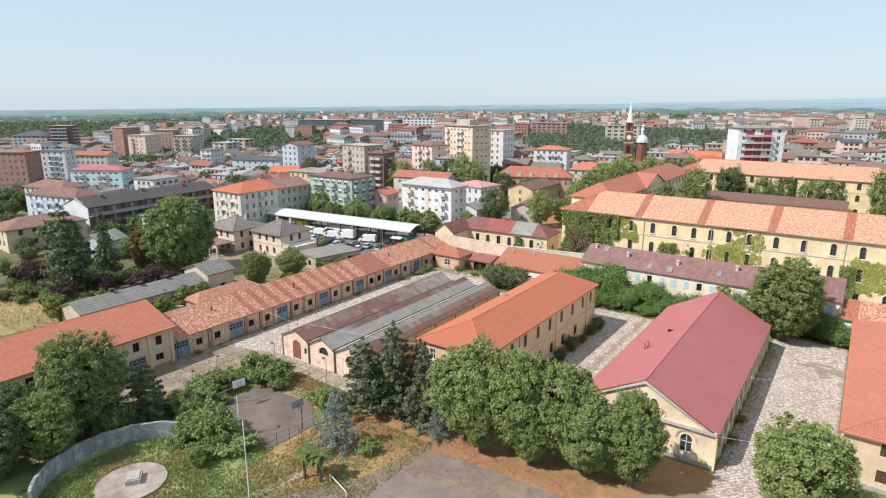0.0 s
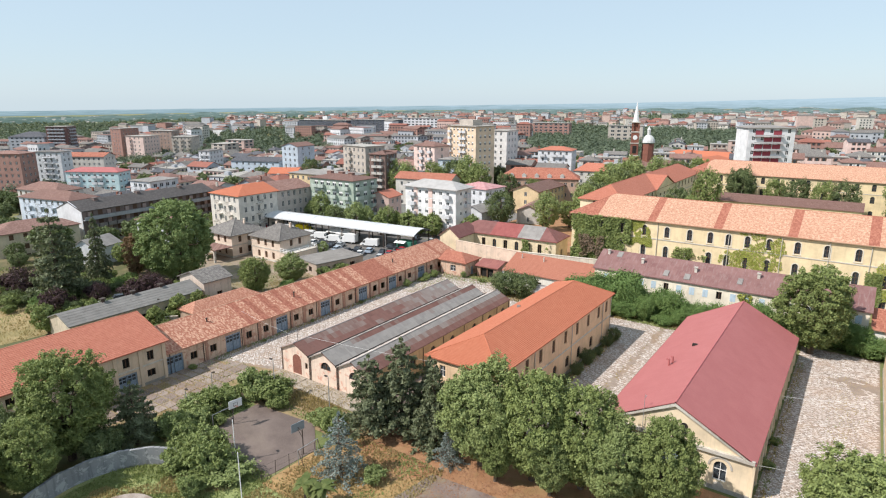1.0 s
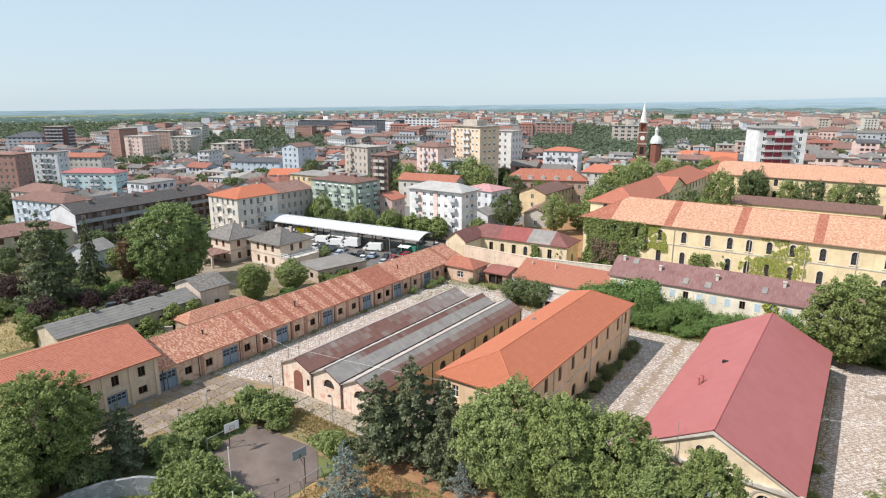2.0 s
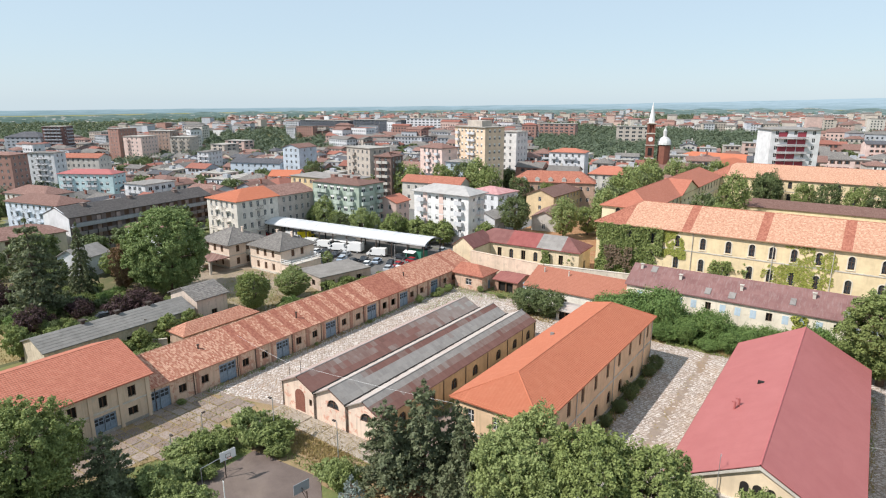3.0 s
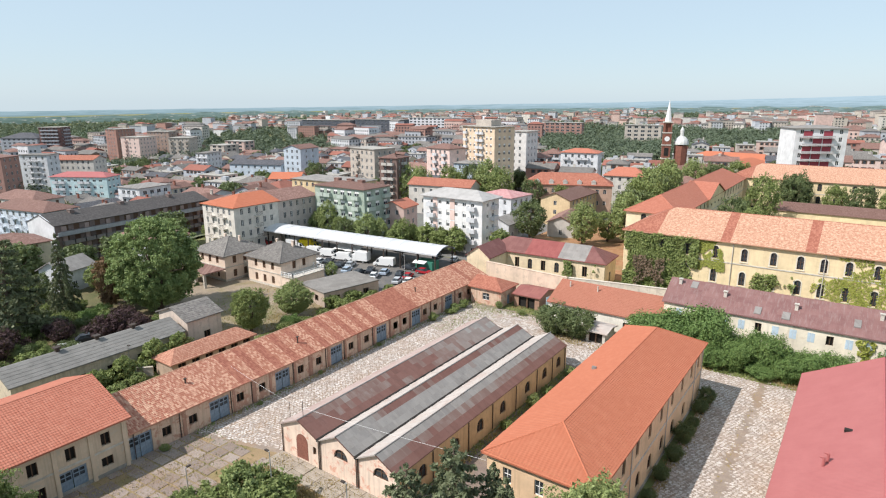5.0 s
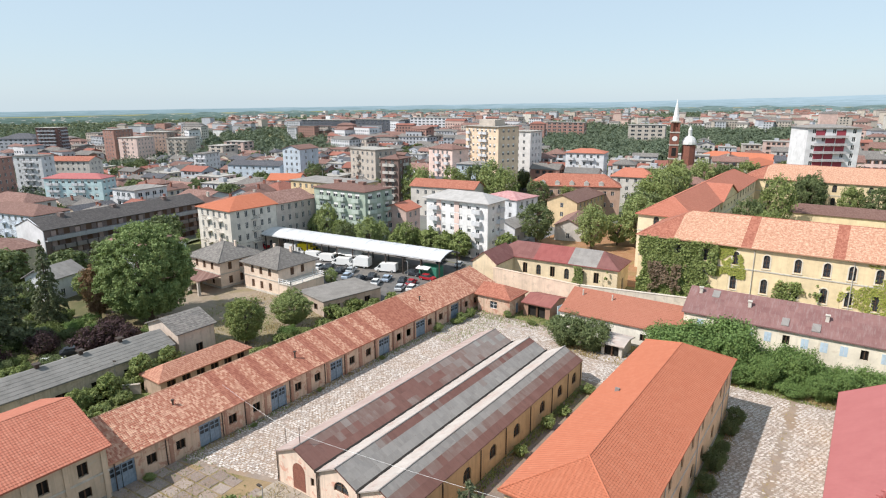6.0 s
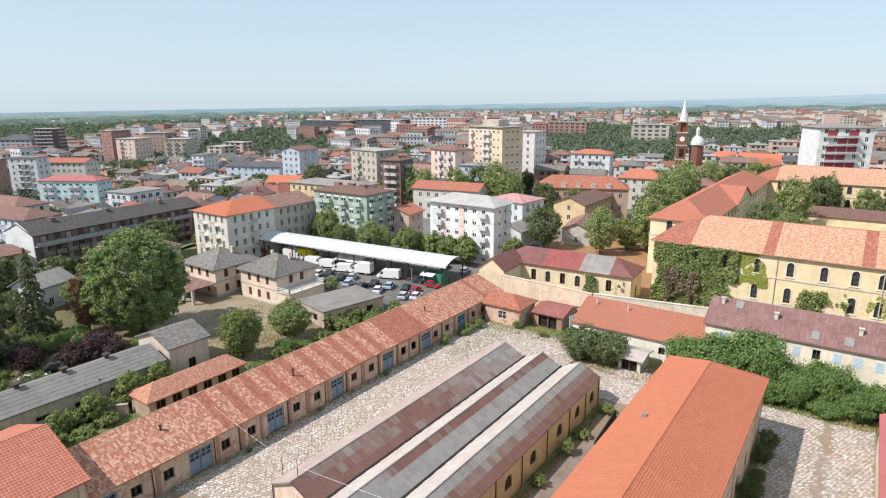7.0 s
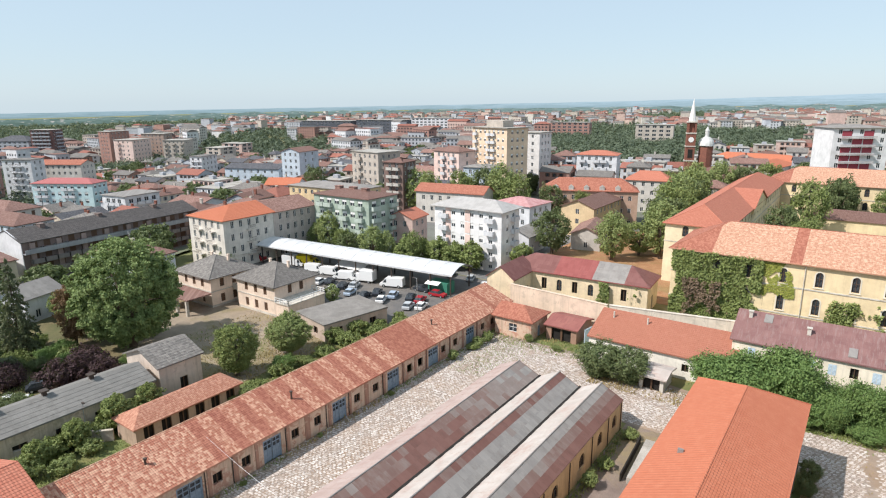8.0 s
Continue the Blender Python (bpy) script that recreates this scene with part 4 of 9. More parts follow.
for k in range(3):
    x0, x1 = SX[k], SX[k + 1]
    xm, z1 = (x0 + x1) / 2, SE + SR + 0.12
    zl = SE + 0.1
    strips = [(x0, xm, zl, z1, SY0 - 0.35, SY1 + 0.3, M_PINKSHEET if k == 0 else M_CHALKSHEET), (xm, x1, z1 - 0.06, zl - 0.06, SY0 - 0.3, SY1 + 0.25, M_RUSTRED)]
    run, ang = math.hypot(x1 - xm, z1 - zl), math.degrees(math.atan2(z1 - zl, x1 - xm))
    rows, step = 3, 0.95
    for mat in SHEETS:
        r = Build()
        w, h = step * 0.5 - 0.006, run / rows / 2 + 0.03
        cuts = [(-w, 0.0), (-w * 0.33, 0.01), (w * 0.33, 0.0), (w, 0.014)]
        for (u0, e0), (u1, e1) in zip(cuts, cuts[1:]):
            r.face([(-h, u0, e0 + 0.015), (h, u0, e0 - 0.015), (h, u1, e1 - 0.015), (-h, u1, e1 + 0.015)], 0, [(u0, 0), (u0, h), (u1, h), (u1, 0)])
        r.face([(h, -w, -0.05), (h, w, -0.05), (h, w, 0.015), (h, -w, -0.015)])
        SHEETS[mat] = r.mesh("roof_sheet", mat)
    kinds = list(SHEETS)
    for i in range(43):
        for j in range(rows):
            y = SY0 + 0.1 + step * (i + 0.5) - 0.4
            f = noise.noise(Vector((y * 0.1, j * 0.5 + k * 9.3, 1.0))) * 0.55 + random.uniform(-0.16, 0.16)
            if k == 0:          # brown, greyer towards the far end and along the ridge
                f += 0.5 - 0.55 * max(0.0, min(1.0, (y - 78) / 8)) - (0.15 if j == 0 else 0.0)
            elif k == 1:        # a brown band under the ridge, the rest grey
                f += 0.55 - 1.1 * j - 1.2 * max(0.0, min(1.0, (66 - y) / 3))
            else:               # grey under the ridge, brown below
                f += -0.75 + 0.85 * j
            q = kinds[0] if f > 0.35 else kinds[1] if f > 0.0 else kinds[2] if f > -0.35 else kinds[3]
            o = part("roof_sheet", SHEETS[q], None, shed)
            s = (j + 0.5) / rows
            o.matrix_basis = pose(xm + (x1 - xm) * s, y, z1 + (zl - z1) * s + 0.03, random.uniform(-0.6, 0.6), ang + random.uniform(-0.4, 0.4), random.uniform(-0.5, 0.5))
    for xa, xb, za, zb, ya, yb, mat in strips:
        r = Build()
        n = max(4, int((yb - ya) / 0.95))
        run = math.hypot(xb - xa, zb - za)
        for i in range(n):
            p, q = ya + (yb - ya) * i / n, ya + (yb - ya) * (i + 1) / n
            up = 0.03 if i % 2 else 0.0
            r.face([(xa, p, za + up), (xb, p, zb + up), (xb, q, zb + up), (xa, q, za + up)], 0, [(p, 0), (p, run), (q, run), (q, 0)])
            r.face([(xa, p, za), (xb, p, zb), (xb, p, zb + 0.03), (xa, p, za + 0.03)], 0)
        r.face([(xa, ya, za - 0.1), (xb, ya, zb - 0.1), (xb, yb, zb - 0.1), (xa, yb, za - 0.1)])
        for e in (ya, yb):
            r.face([(xa, e, za - 0.1), (xb, e, zb - 0.1), (xb, e, zb + 0.03), (xa, e, za + 0.03)])
        part("roof_slope", r, mat, shed)
    r = Build()
    r.beam((xm, SY0 - 0.35, z1 + 0.03), (xm, SY1 + 0.3, z1 + 0.03), 0.09, 0.09, 6)
    part("ridge_cap", r, M_GREYSHEET, shed)
    for xe in ((x0 + 0.12), (x1 - 0.12)):
        r = Build()
        r.beam((xe, SY0 - 0.1, 0.05), (xe, SY0 - 0.1, SE), 0.06, 0.06, 6)
        part("drainpipe", r, M_DARKMETAL, shed, "rusty drainpipe")
for xv in SX[1:3]:
    r = Build()
    r.box(xv - 0.15, xv + 0.15, SY0 - 0.36, SY1 + 0.31, SE - 0.05, SE + 0.24)
    part("valley_gutter", r, M_VOID, shed, "dark valley gutter")
r = Build()
r.box(-68.9, -67.0, SY0 - 0.03, SY0, 0.3, 2.5)
arc = [(-67.95 - 0.95 * math.cos(math.pi * k / 10), 2.5 + 0.95 * math.sin(math.pi * k / 10)) for k in range(11)]
r.face([(x, SY0 - 0.03, z) for x, z in arc])
for (xa, za), (xb, zb) in zip(arc, arc[1:]):
    r.face([(xa, SY0 - 0.03, za), (xb, SY0 - 0.03, zb), (xb, SY0, zb), (xa, SY0, za)])
part("brick_patch", r, M_BRICK, shed, "bare red brick patch of a walled-up door")
for yy in (59.0, 63.8, 70.9, 76.4, 82.5, 88.6, 93.6, 98.0):
    r = Build()
    r.beam((SX[3] + 0.08, yy, 0), (SX[3] + 0.08, yy, SE), 0.06, 0.06, 6)
    part("drainpipe", r, M_DARKMETAL, shed, "rusty drainpipe")

# ---- orange-roofed hall ----
P_ORANGE = plaster((0.73, 0.52, 0.335), 0.5, (0.56, 0.42, 0.3))
ups = [win(yy - 61.2, 5.4, 1.0, 2.0, "shut") for yy in (64.9, 68.9, 73.0, 77.2, 81.4, 85.8, 90.3, 94.8, 98.4)]
low = [win(yy - 61.2, 1.2, 1.3, 1.9, "archdark") for yy in (64.9, 69.1, 73.9, 77.9, 82.4, 86.8, 92.0)]
fr = [win(2.2, 5.6, 0.9, 1.6, "win"), win(5.5, 5.6, 0.9, 1.6, "win"), win(8.6, 5.6, 0.9, 1.6, "win"), win(5.5, 0, 2.2, 2.8, "door"), win(2.2, 1.2, 1.0, 1.4, "void"), win(8.6, 1.2, 1.0, 1.4, "void")]
hall = building("orange_hall", "two-storey cream hall with bright orange tiled hipped roof", "barrack hall", -39.6, 80.9, 10.7, 39.4, 8.35, P_ORANGE, M_TILE_ORANGE, 2.35,
                axis="y", hips=(5.6, 4.6), over=0.45, openings={"E": ups + low, "S": fr}, courses=26, caps=M_TILE_ORANGE, base=M_CONCRETE, cornice=[(4.15, 0.08, M_STONE), (7.95, 0.14, M_STONE)])
r = Build()
r.box(-3.2, -2.7, 0.65, 0.95, 9.2, 9.78)
part("roof_vent", r, M_GREYSHEET, hall, "small grey metal roof vent")
for yy in (61.5, 71.0, 83.6, 96.5, 100.3):
    r = Build()
    r.beam((5.45, yy - 80.9, 0), (5.45, yy - 80.9, 8.1), 0.06, 0.06, 6)
    part("drainpipe", r, M_GALV, hall)

# ---- red-roofed hall ----
P_RED = plaster((0.76, 0.62, 0.44), 0.35, (0.7, 0.58, 0.42))
f0 = -22.4
fr = [win(-9.1 - f0, 1.2, 1.35, 2.3, "arch"), win(-19.4 - f0, 1.2, 1.35, 2.3, "arch"), (-14.3 - 1.1 - f0, -14.3 + 1.1 - f0, 0, 3.3, "gate")]
es = [win(2.6 + 3.43 * k, 1.5, 1.2, 1.9, "archdark") for k in range(12)]
red = building("red_hall", "cream plastered hall with a wide dark red sheet roof", "hall", -14.2, 86.0, 16.4, 41.2, 4.6, P_RED, M_RED_METAL, 4.5,
               axis="y", hips=(0, 0), over=0.3, openings={"S": fr, "E": es}, courses=0, base=M_CONCRETE, caps=paint("red_ridge_sheet", (0.44, 0.13, 0.13), 0.5))
r = Build()
r.box(-8.35, 8.35, -20.95, -20.6, 4.35, 4.75)
part("cornice", r, M_STONE, red, "weathered stone cornice across the gable")
for s in (-1, 1):
    r = Build()
    r.face([(s * 8.3, -20.9, 4.6), (0, -20.9, 9.0), (0, -20.9, 8.55), (s * 8.3, -20.9, 4.25)])
    r.face([(s * 8.3, -20.62, 4.6), (0, -20.62, 9.0), (0, -20.9, 9.0), (s * 8.3, -20.9, 4.6)])
    r.face([(s * 8.3, -20.62, 4.25), (0, -20.62, 8.55), (0, -20.9, 8.55), (s * 8.3, -20.9, 4.25)])
    part("raking_cornice", r, M_STONE, red)
for xc, zc, ww in ((-1.1, 5.55, 0.75), (0, 5.55, 0.8), (1.1, 5.55, 0.75)):
    r = Build()
    r.box(xc - ww / 2, xc + ww / 2, -20.66, -20.58, zc, zc + 0.9)
    arc = [(xc - ww / 2 * math.cos(math.pi * k / 8), zc + 0.9 + ww / 2 * math.sin(math.pi * k / 8)) for k in range(9)]
    r.face([(x, -20.66, z) for x, z in arc])
    part("gable_window", r, M_VOID, red)
for xc in (-5.2, 5.1):
    r = Build()
    for k in range(12):
        a0, a1 = math.pi * k / 12, math.pi * (k + 1) / 12
        q = [(xc - R * math.cos(a), z + R * math.sin(a)) for a, R, z in ((a0, 1.05, 2.85), (a1, 1.05, 2.85), (a1, 1.25, 2.85), (a0, 1.25, 2.85))]
        r.face([(x, -20.68, z) for x, z in q])
        r.face([(q[3][0], -20.68, q[3][1]), (q[2][0], -20.68, q[2][1]), (q[2][0], -20.6, q[2][1]), (q[3][0], -20.6, q[3][1])])
    part("window_hood", r, M_STONE, red)
    r = Build()
    r.beam((xc, -20.68, 0.55), (xc, -20.6, 0.55), 0.55, 0.55, 14)
    part("roundel", r, M_STONE, red)
for k in range(13):
    r = Build()
    r.box(8.2, 8.42, -20.6 + 3.43 * k - 0.25, -20.6 + 3.43 * k + 0.25, 0, 4.3)
    part("pilaster", r, P_RED, red)
for x, y in ((-4.5, -6.3), (-4.2, -5.6)):
    r = Build()
    z = 4.6 + 4.5 * (1 - abs(x) / 8.4)
    r.beam((x, y, z - 0.1), (x, y, z + 0.9), 0.13, 0.13, 8)
    r.beam((x, y, z + 0.9), (x - 0.35, y, z + 0.9), 0.12, 0.12, 8)
    part("roof_vent", r, M_RED_METAL, red)
r = Build()
r.box(-3.2, -1.9, 0.5, 1.0, 7.3, 7.75)
part("roof_hatch", r, M_VOID, red, "dark roof hatch")
r = Build()
r.beam((-3.3, -20.9, 4.5), (-3.3, -20.9, 9.0), 0.04, 0.03, 6)
r.beam((-3.3, -20.9, 8.6), (-3.3, -20.2, 8.6), 0.03, 0.03, 5)
part("mast", r, M_GALV, red)

# ---- house with salmon roof at the east edge ----
P_EAST = plaster((0.68, 0.52, 0.36), 0.4)
building("east_house", "cream two-storey house with salmon tiled hipped roof", "house", 13.0, 91.8, 14.5, 40.5, 6.3, P_EAST, M_TILE_SALMON, 3.0, axis="y", hips=(6.5, 6.5), over=0.5,
         openings={"S": grid_openings(14.5, 6.3, 2, 3.4, 1.0, 1.5, 1.1, "shut")}, courses=20, caps=M_TILE_SALMON, base=M_CONCRETE)
building("tiled_outhouse", "low outhouse with patchy old clay tiles and white wall", "outhouse", 12.5, 123.5, 17.0, 9.0, 4.6, plaster((0.74, 0.7, 0.64), 0.5), [M_TILE_OLD, M_TILE_NEW], 2.2, axis="x", hips=(0, 0),
         openings={"S": [win(2.5, 0, 1.1, 2.2, "void"), win(7, 1.2, 1.0, 1.3, "void")]}, courses=10, bands=[(-9, -6.5, 1)])

# ---- white range with purple sheet roof ----
P_WHITE = plaster((0.78, 0.70, 0.57), 0.5, (0.6, 0.5, 0.38))
so = []
for k in range(19):
    xx = 2.6 + 2.45 * k
    so.append(win(xx, 4.4, 0.95, 1.5, "void" if k % 4 == 1 else "shut2"))
    so.append(win(xx, 0.9, 0.95, 1.6, "void"))
def shutters(parent, side_ops, w, d):
    for u0, u1, v0, v1, s in side_ops:
        if s != "shut2":
            continue
        r = Build()
        for a, c in ((u0, (u0 + u1) / 2 - 0.015), ((u0 + u1) / 2 + 0.015, u1)):
            r.box(a - w / 2, c - w / 2, -d / 2 - 0.02, -d / 2 + 0.06, v0, v1)
            for k in range(8):
                z = v0 + (v1 - v0) * (k + 0.5) / 8
                r.box(a - w / 2 + 0.05, c - w / 2 - 0.05, -d / 2 - 0.05, -d / 2 - 0.02, z - 0.03, z + 0.03)
        part("shutter", r, M_PALEBLUE, parent, "pale blue louvred shutter")
pur = building("white_range", "long white plastered range with a rusty purple sheet roof", "barrack range", -20.9, 125.7, 48.2, 10.6, 6.9, P_WHITE, M_PURPLE, 2.9, axis="x", hips=(0, 0), over=0.35,
               openings={"S": [o for o in so if o[4] != "shut2"]}, base=M_CONCRETE, cornice=[(6.6, 0.1, M_STONE)])
shutters(pur, so, 48.2, 10.6)
for x, yv in ((-22.6, -1.2), (-15.0, -2.4), (-4.5, -2.6), (6.5, -1.8), (15.5, -2.4)):
    r = Build()
    z = 6.9 + 2.9 * (1 - abs(yv) / 5.6)
    r.box(x - 0.24, x + 0.24, yv - 0.24, yv + 0.24, z - 0.2, z + 0.8)
    r.box(x - 0.34, x + 0.34, yv - 0.34, yv + 0.34, z + 0.8, z + 0.92)
    part("chimney", r, M_STONE, pur)
for x, yv, w in ((-20.8, -1.1, 1.1), (-10.2, -4.2, 1.0), (-6.2, -4.3, 1.1), (3.2, -3.4, 0.9), (11.0, -4.1, 1.2)):
    r = Build()
    for y0, y1 in ((yv - 0.7, yv + 0.7),):
        za, zb = 6.95 + 2.9 * (1 - abs(y0) / 5.6), 6.95 + 2.9 * (1 - abs(y1) / 5.6)
        r.face([(x, y0, za + 0.03), (x + w, y0, za + 0.03), (x + w, y1, zb + 0.03), (x, y1, zb + 0.03)])
        r.face([(x, y0, za - 0.1), (x + w, y0, za - 0.1), (x + w, y0, za + 0.03), (x, y0, za + 0.03)])
        for e in (x, x + w):
            r.face([(e, y0, za - 0.1), (e, y1, zb - 0.1), (e, y1, zb + 0.03), (e, y0, za + 0.03)])
    part("roof_patch", r, M_GREYSHEET, pur, "paler newer roof sheet")

# ---- low range with mono-pitch roof and the boundary walls ----
mono = thing("lean_to_range", "low white range with a plain red-orange lean-to roof", "outbuilding", -54.6, 120.0, 0)
b = Build()
wall_face(b, (-10.8, -2.9), (1, 0), 21.6, 0, 3.7, [win(2.5, 1.2, 1.0, 1.2, "void"), win(9, 0, 1.2, 2.2, "void"), win(15, 1.2, 1.0, 1.2, "void")])
b.face([(10.8, -2.9, 0), (10.8, 3.6, 0), (10.8, 3.6, 6.3), (10.8, -2.9, 3.7)])
b.face([(-10.8, -2.9, 0), (-10.8, 3.6, 0), (-10.8, 3.6, 6.3), (-10.8, -2.9, 3.7)])
b.face([(-10.8, 3.6, 0), (10.8, 3.6, 0), (10.8, 3.6, 6.3), (-10.8, 3.6, 6.3)])
part("wall", b, plaster((0.78, 0.74, 0.66), 0.5), mono)
add_fills(mono, "S", (-10.8, -2.9), (1, 0), [win(2.5, 1.2, 1.0, 1.2, "void"), win(9, 0, 1.2, 2.2, "void"), win(15, 1.2, 1.0, 1.2, "void")])
r = Build()
for i in range(18):
    s0, s1 = i / 18, (i + 1) / 18
    y0, y1, z0, z1 = -3.3 + 7 * s0, -3.3 + 7 * s1, 3.65 + 2.8 * s0, 3.65 + 2.8 * s1
    r.face([(-11, y0, z0 + 0.03), (11, y0, z0 + 0.03), (11, y1, z1), (-11, y1, z1)], 0, [(-11, 7 * s0), (11, 7 * s0), (11, 7 * s1), (-11, 7 * s1)])
    r.face([(-11, y0, z0), (11, y0, z0), (11, y0, z0 + 0.03), (-11, y0, z0 + 0.03)])
r.face([(-11, -3.3, 3.5), (11, -3.3, 3.5), (11, 3.7, 6.3), (-11, 3.7, 6.3)])
r.face([(-11, -3.3, 3.5), (11, -3.3, 3.5), (11, -3.3, 3.68), (-11, -3.3, 3.68)])
part("roof", r, tiles("plain_red_tiles", (0.345, 0.135, 0.088), (0.385, 0.16, 0.108), 0.3, (0.30, 0.36), 0.15), mono)
for x in (-8.5, -3.0):
    r = Build()
    r.beam((x, 1.8, 5.5), (x, 1.8, 6.7), 0.14, 0.14, 8)
    part("flue", r, M_STONE, mono)


def long_wall(name, pts, h, t, mat, label):
    b = Build()
    for (x0, y0), (x1, y1) in zip(pts, pts[1:]):
        d = Vector((x1 - x0, y1 - y0, 0))
        n = Vector((-d.y, d.x, 0)).normalized() * t / 2
        p = [Vector((x0, y0, 0)) - n, Vector((x1, y1, 0)) - n, Vector((x1, y1, 0)) + n, Vector((x0, y0, 0)) + n]
        up = Vector((0, 0, h))
        cap = n * 0.4
        for a, c in ((0, 1), (1, 2), (2, 3), (3, 0)):
            b.face([p[a], p[c], p[c] + up, p[a] + up])
        q = [p[0] + up - cap, p[1] + up - cap, p[2] + up + cap, p[3] + up + cap]
        b.face([v + Vector((0, 0, 0.12)) for v in q])
        for a, c in ((0, 1), (1, 2), (2, 3), (3, 0)):
            b.face([q[a], q[c], q[c] + Vector((0, 0, 0.12)), q[a] + Vector((0, 0, 0.12))])
    return setting(name, b, mat, label, "wall")


long_wall("wall_pink", [(-86.6, 129.2), (-66.4, 127.8)], 5.4, 0.4, plaster((0.70, 0.55, 0.43), 0.6), "faded pink plastered yard wall")
long_wall("wall_white", [(-66.0, 127.4), (-45.0, 131.5)], 5.6, 0.4, plaster((0.66, 0.58, 0.49), 0.6), "tall whitewashed boundary wall")
long_wall("wall_garden", [(-109.5, 46.5), (-106.2, 57.2), (-103.6, 60)], 1.4, 0.3, plaster((0.5, 0.45, 0.38), 0.6), "low weathered garden wall")

building("gate_house", "small house with red tiled roof at the range end", "house", -79.4, 120.2, 7.2, 6.2, 3.7, P_LONG, M_TILE_NEW, 1.5, axis="x", hips=(0, None), courses=8,
         openings={"S": [win(3.6, 1.0, 1.6, 1.5, "win")], "E": [win(3, 0, 1.0, 2.1, "door")]})
building("red_shelter", "low shelter with dull red roof beside the gate", "shelter", -71.6, 123.4, 5.6, 6.6, 2.7, plaster((0.36, 0.22, 0.16), 0.5), sheet_metal("brown_red_sheet", (0.24, 0.085, 0.075), (0.30, 0.12, 0.10), 0.7, 0.3, 0.4), 0.9, axis="x", hips=(0, 0), over=0.4,
         openings={"S": [win(2.8, 0, 3.6, 2.2, "void")]})
gate = thing("yard_gate", "pale blue-grey metal yard gate", "gate", -67.3, 122.4, 0, 80)
for k in range(2):
    r = Build()
    r.box(-1.7 + 1.72 * k, -0.02 + 1.72 * k, -0.03, 0.03, 0.0, 2.8)
    for j in range(5):
        r.box(-1.68 + 1.72 * k + 0.38 * j, -1.62 + 1.72 * k + 0.38 * j, -0.06, 0.06, 0.1, 2.85)
    part("gate_leaf", r, M_PALEBLUE, gate)

# ---- house with red and grey roof behind the wall ----
P_BRK = plaster((0.74, 0.60, 0.42), 0.5, (0.55, 0.4, 0.3))
M_DULLRED = sheet_metal("dull_red_sheet", (0.17, 0.07, 0.063), (0.22, 0.10, 0.09), 0.7, 0.3, 0.4)
building("depot_house", "long low depot house, its roof part dull red, part grey sheet", "depot", -78.3, 144.2, 29.2, 8.8, 6.0, P_BRK, [sheet_metal("faded_red_sheet", (0.245, 0.07, 0.064), (0.295, 0.095, 0.086), 0.75, 0.3, 0.4), M_GREYSHEET, M_DULLRED], 2.5, axis="x", rz=4,
         hips=(4.8, 4.8), over=0.5, bands=[(-16, -4.3, 2), (3.8, 10.2, 1), (10.2, 16, 2)], openings={"S": [win(8.2 + 3.3 * k, 2.2, 1.1, 2.4, "archdark" if k in (1, 3) else "void") for k in range(6)], "E": [win(4.4, 0, 1.4, 3.0, "blind")]}, cornice=[(5.5, 0.12, M_STONE)])
building("depot_wing", "gabled wing of the depot with a dull red sheet roof", "depot", -90.0, 135.4, 6.0, 9.8, 5.9, P_BRK, M_DULLRED, 2.4, axis="y", rz=2, hips=(0, 0), over=0.3, openings={"E": [win(3.0, 0.6, 1.2, 2.4, "void"), win(6.4, 0.6, 1.2, 2.4, "void")]})

# ---- yellow barracks ----
P_YEL = plaster((0.76, 0.61, 0.385), 0.3, (0.72, 0.56, 0.33))
so = []
BAYS = (-57.0, -51.9, -46.8, -41.6, -36.4, -31.4, -27.0, -23.3, -19.5, -15.3, -10.1, -4.9, 0.4, 5.4, 10.4)
for xx in BAYS:
    for z, h in ((1.0, 2.4), (5.5, 2.7), (10.3, 2.5)):
        so.append(win(xx + 59.8, z, 1.05, h, "archdark"))
strip = [(c - 0.9, c + 0.9, 1) for c in (-18.0, -3.6, 10.8, 24.5)]
yel = building("yellow_barrack", "long yellow three-storey barrack with arched windows and pale tiled roof", "barrack", -22.0, 150.5, 75.6, 17.0, 14.1, P_YEL, [M_TILE_PALE, M_TILE_NEW], 4.2, axis="x", hips=(8.5, 8.5),
               over=0.6, courses=22, bands=strip + [(-40, -31, 1), (31, 40, 1)], openings={"S": so, "E": grid_openings(17, 14.1, 3, 4.2, 1.25, 2.3, 1.6, "archdark")}, caps=M_TILE_NEW, cornice=[(9.6, 0.1, M_STONE), (4.8, 0.1, M_STONE), (13.7, 0.22, M_STONE)])
for h in (2.4, 2.5, 2.7):          # pale plaster bands round the arched windows
    r, R0, R1 = Build(), 0.54, 0.74
    top = h - 0.525
    for e in (-1, 1):
        r.box(min(e * R0, e * R1), max(e * R0, e * R1), -0.05, 0.0, -0.1, top)
    for k in range(10):
        a0, a1 = math.pi * k / 10, math.pi * (k + 1) / 10
        q = [(-R * math.cos(a), top + R * math.sin(a)) for a, R in ((a0, R0), (a1, R0), (a1, R1), (a0, R1))]
        r.face([(x, -0.05, z) for x, z in q])
        r.face([(x, y, z) for (x, z), y in ((q[3], -0.05), (q[2], -0.05), (q[2], 0.0), (q[3], 0.0))])
    r.box(-0.8, 0.8, -0.14, 0.0, -0.22, -0.1)
    me = r.mesh("window_surround", plaster((0.70, 0.64, 0.54), 0.3))
    for u0, u1, v0, v1, st in so:
        if abs(v1 - v0 - h) < 0.01:
            part("window_surround", me, None, yel, "pale plaster window surround").location = ((u0 + u1) / 2 - 37.8, -8.5, v0)
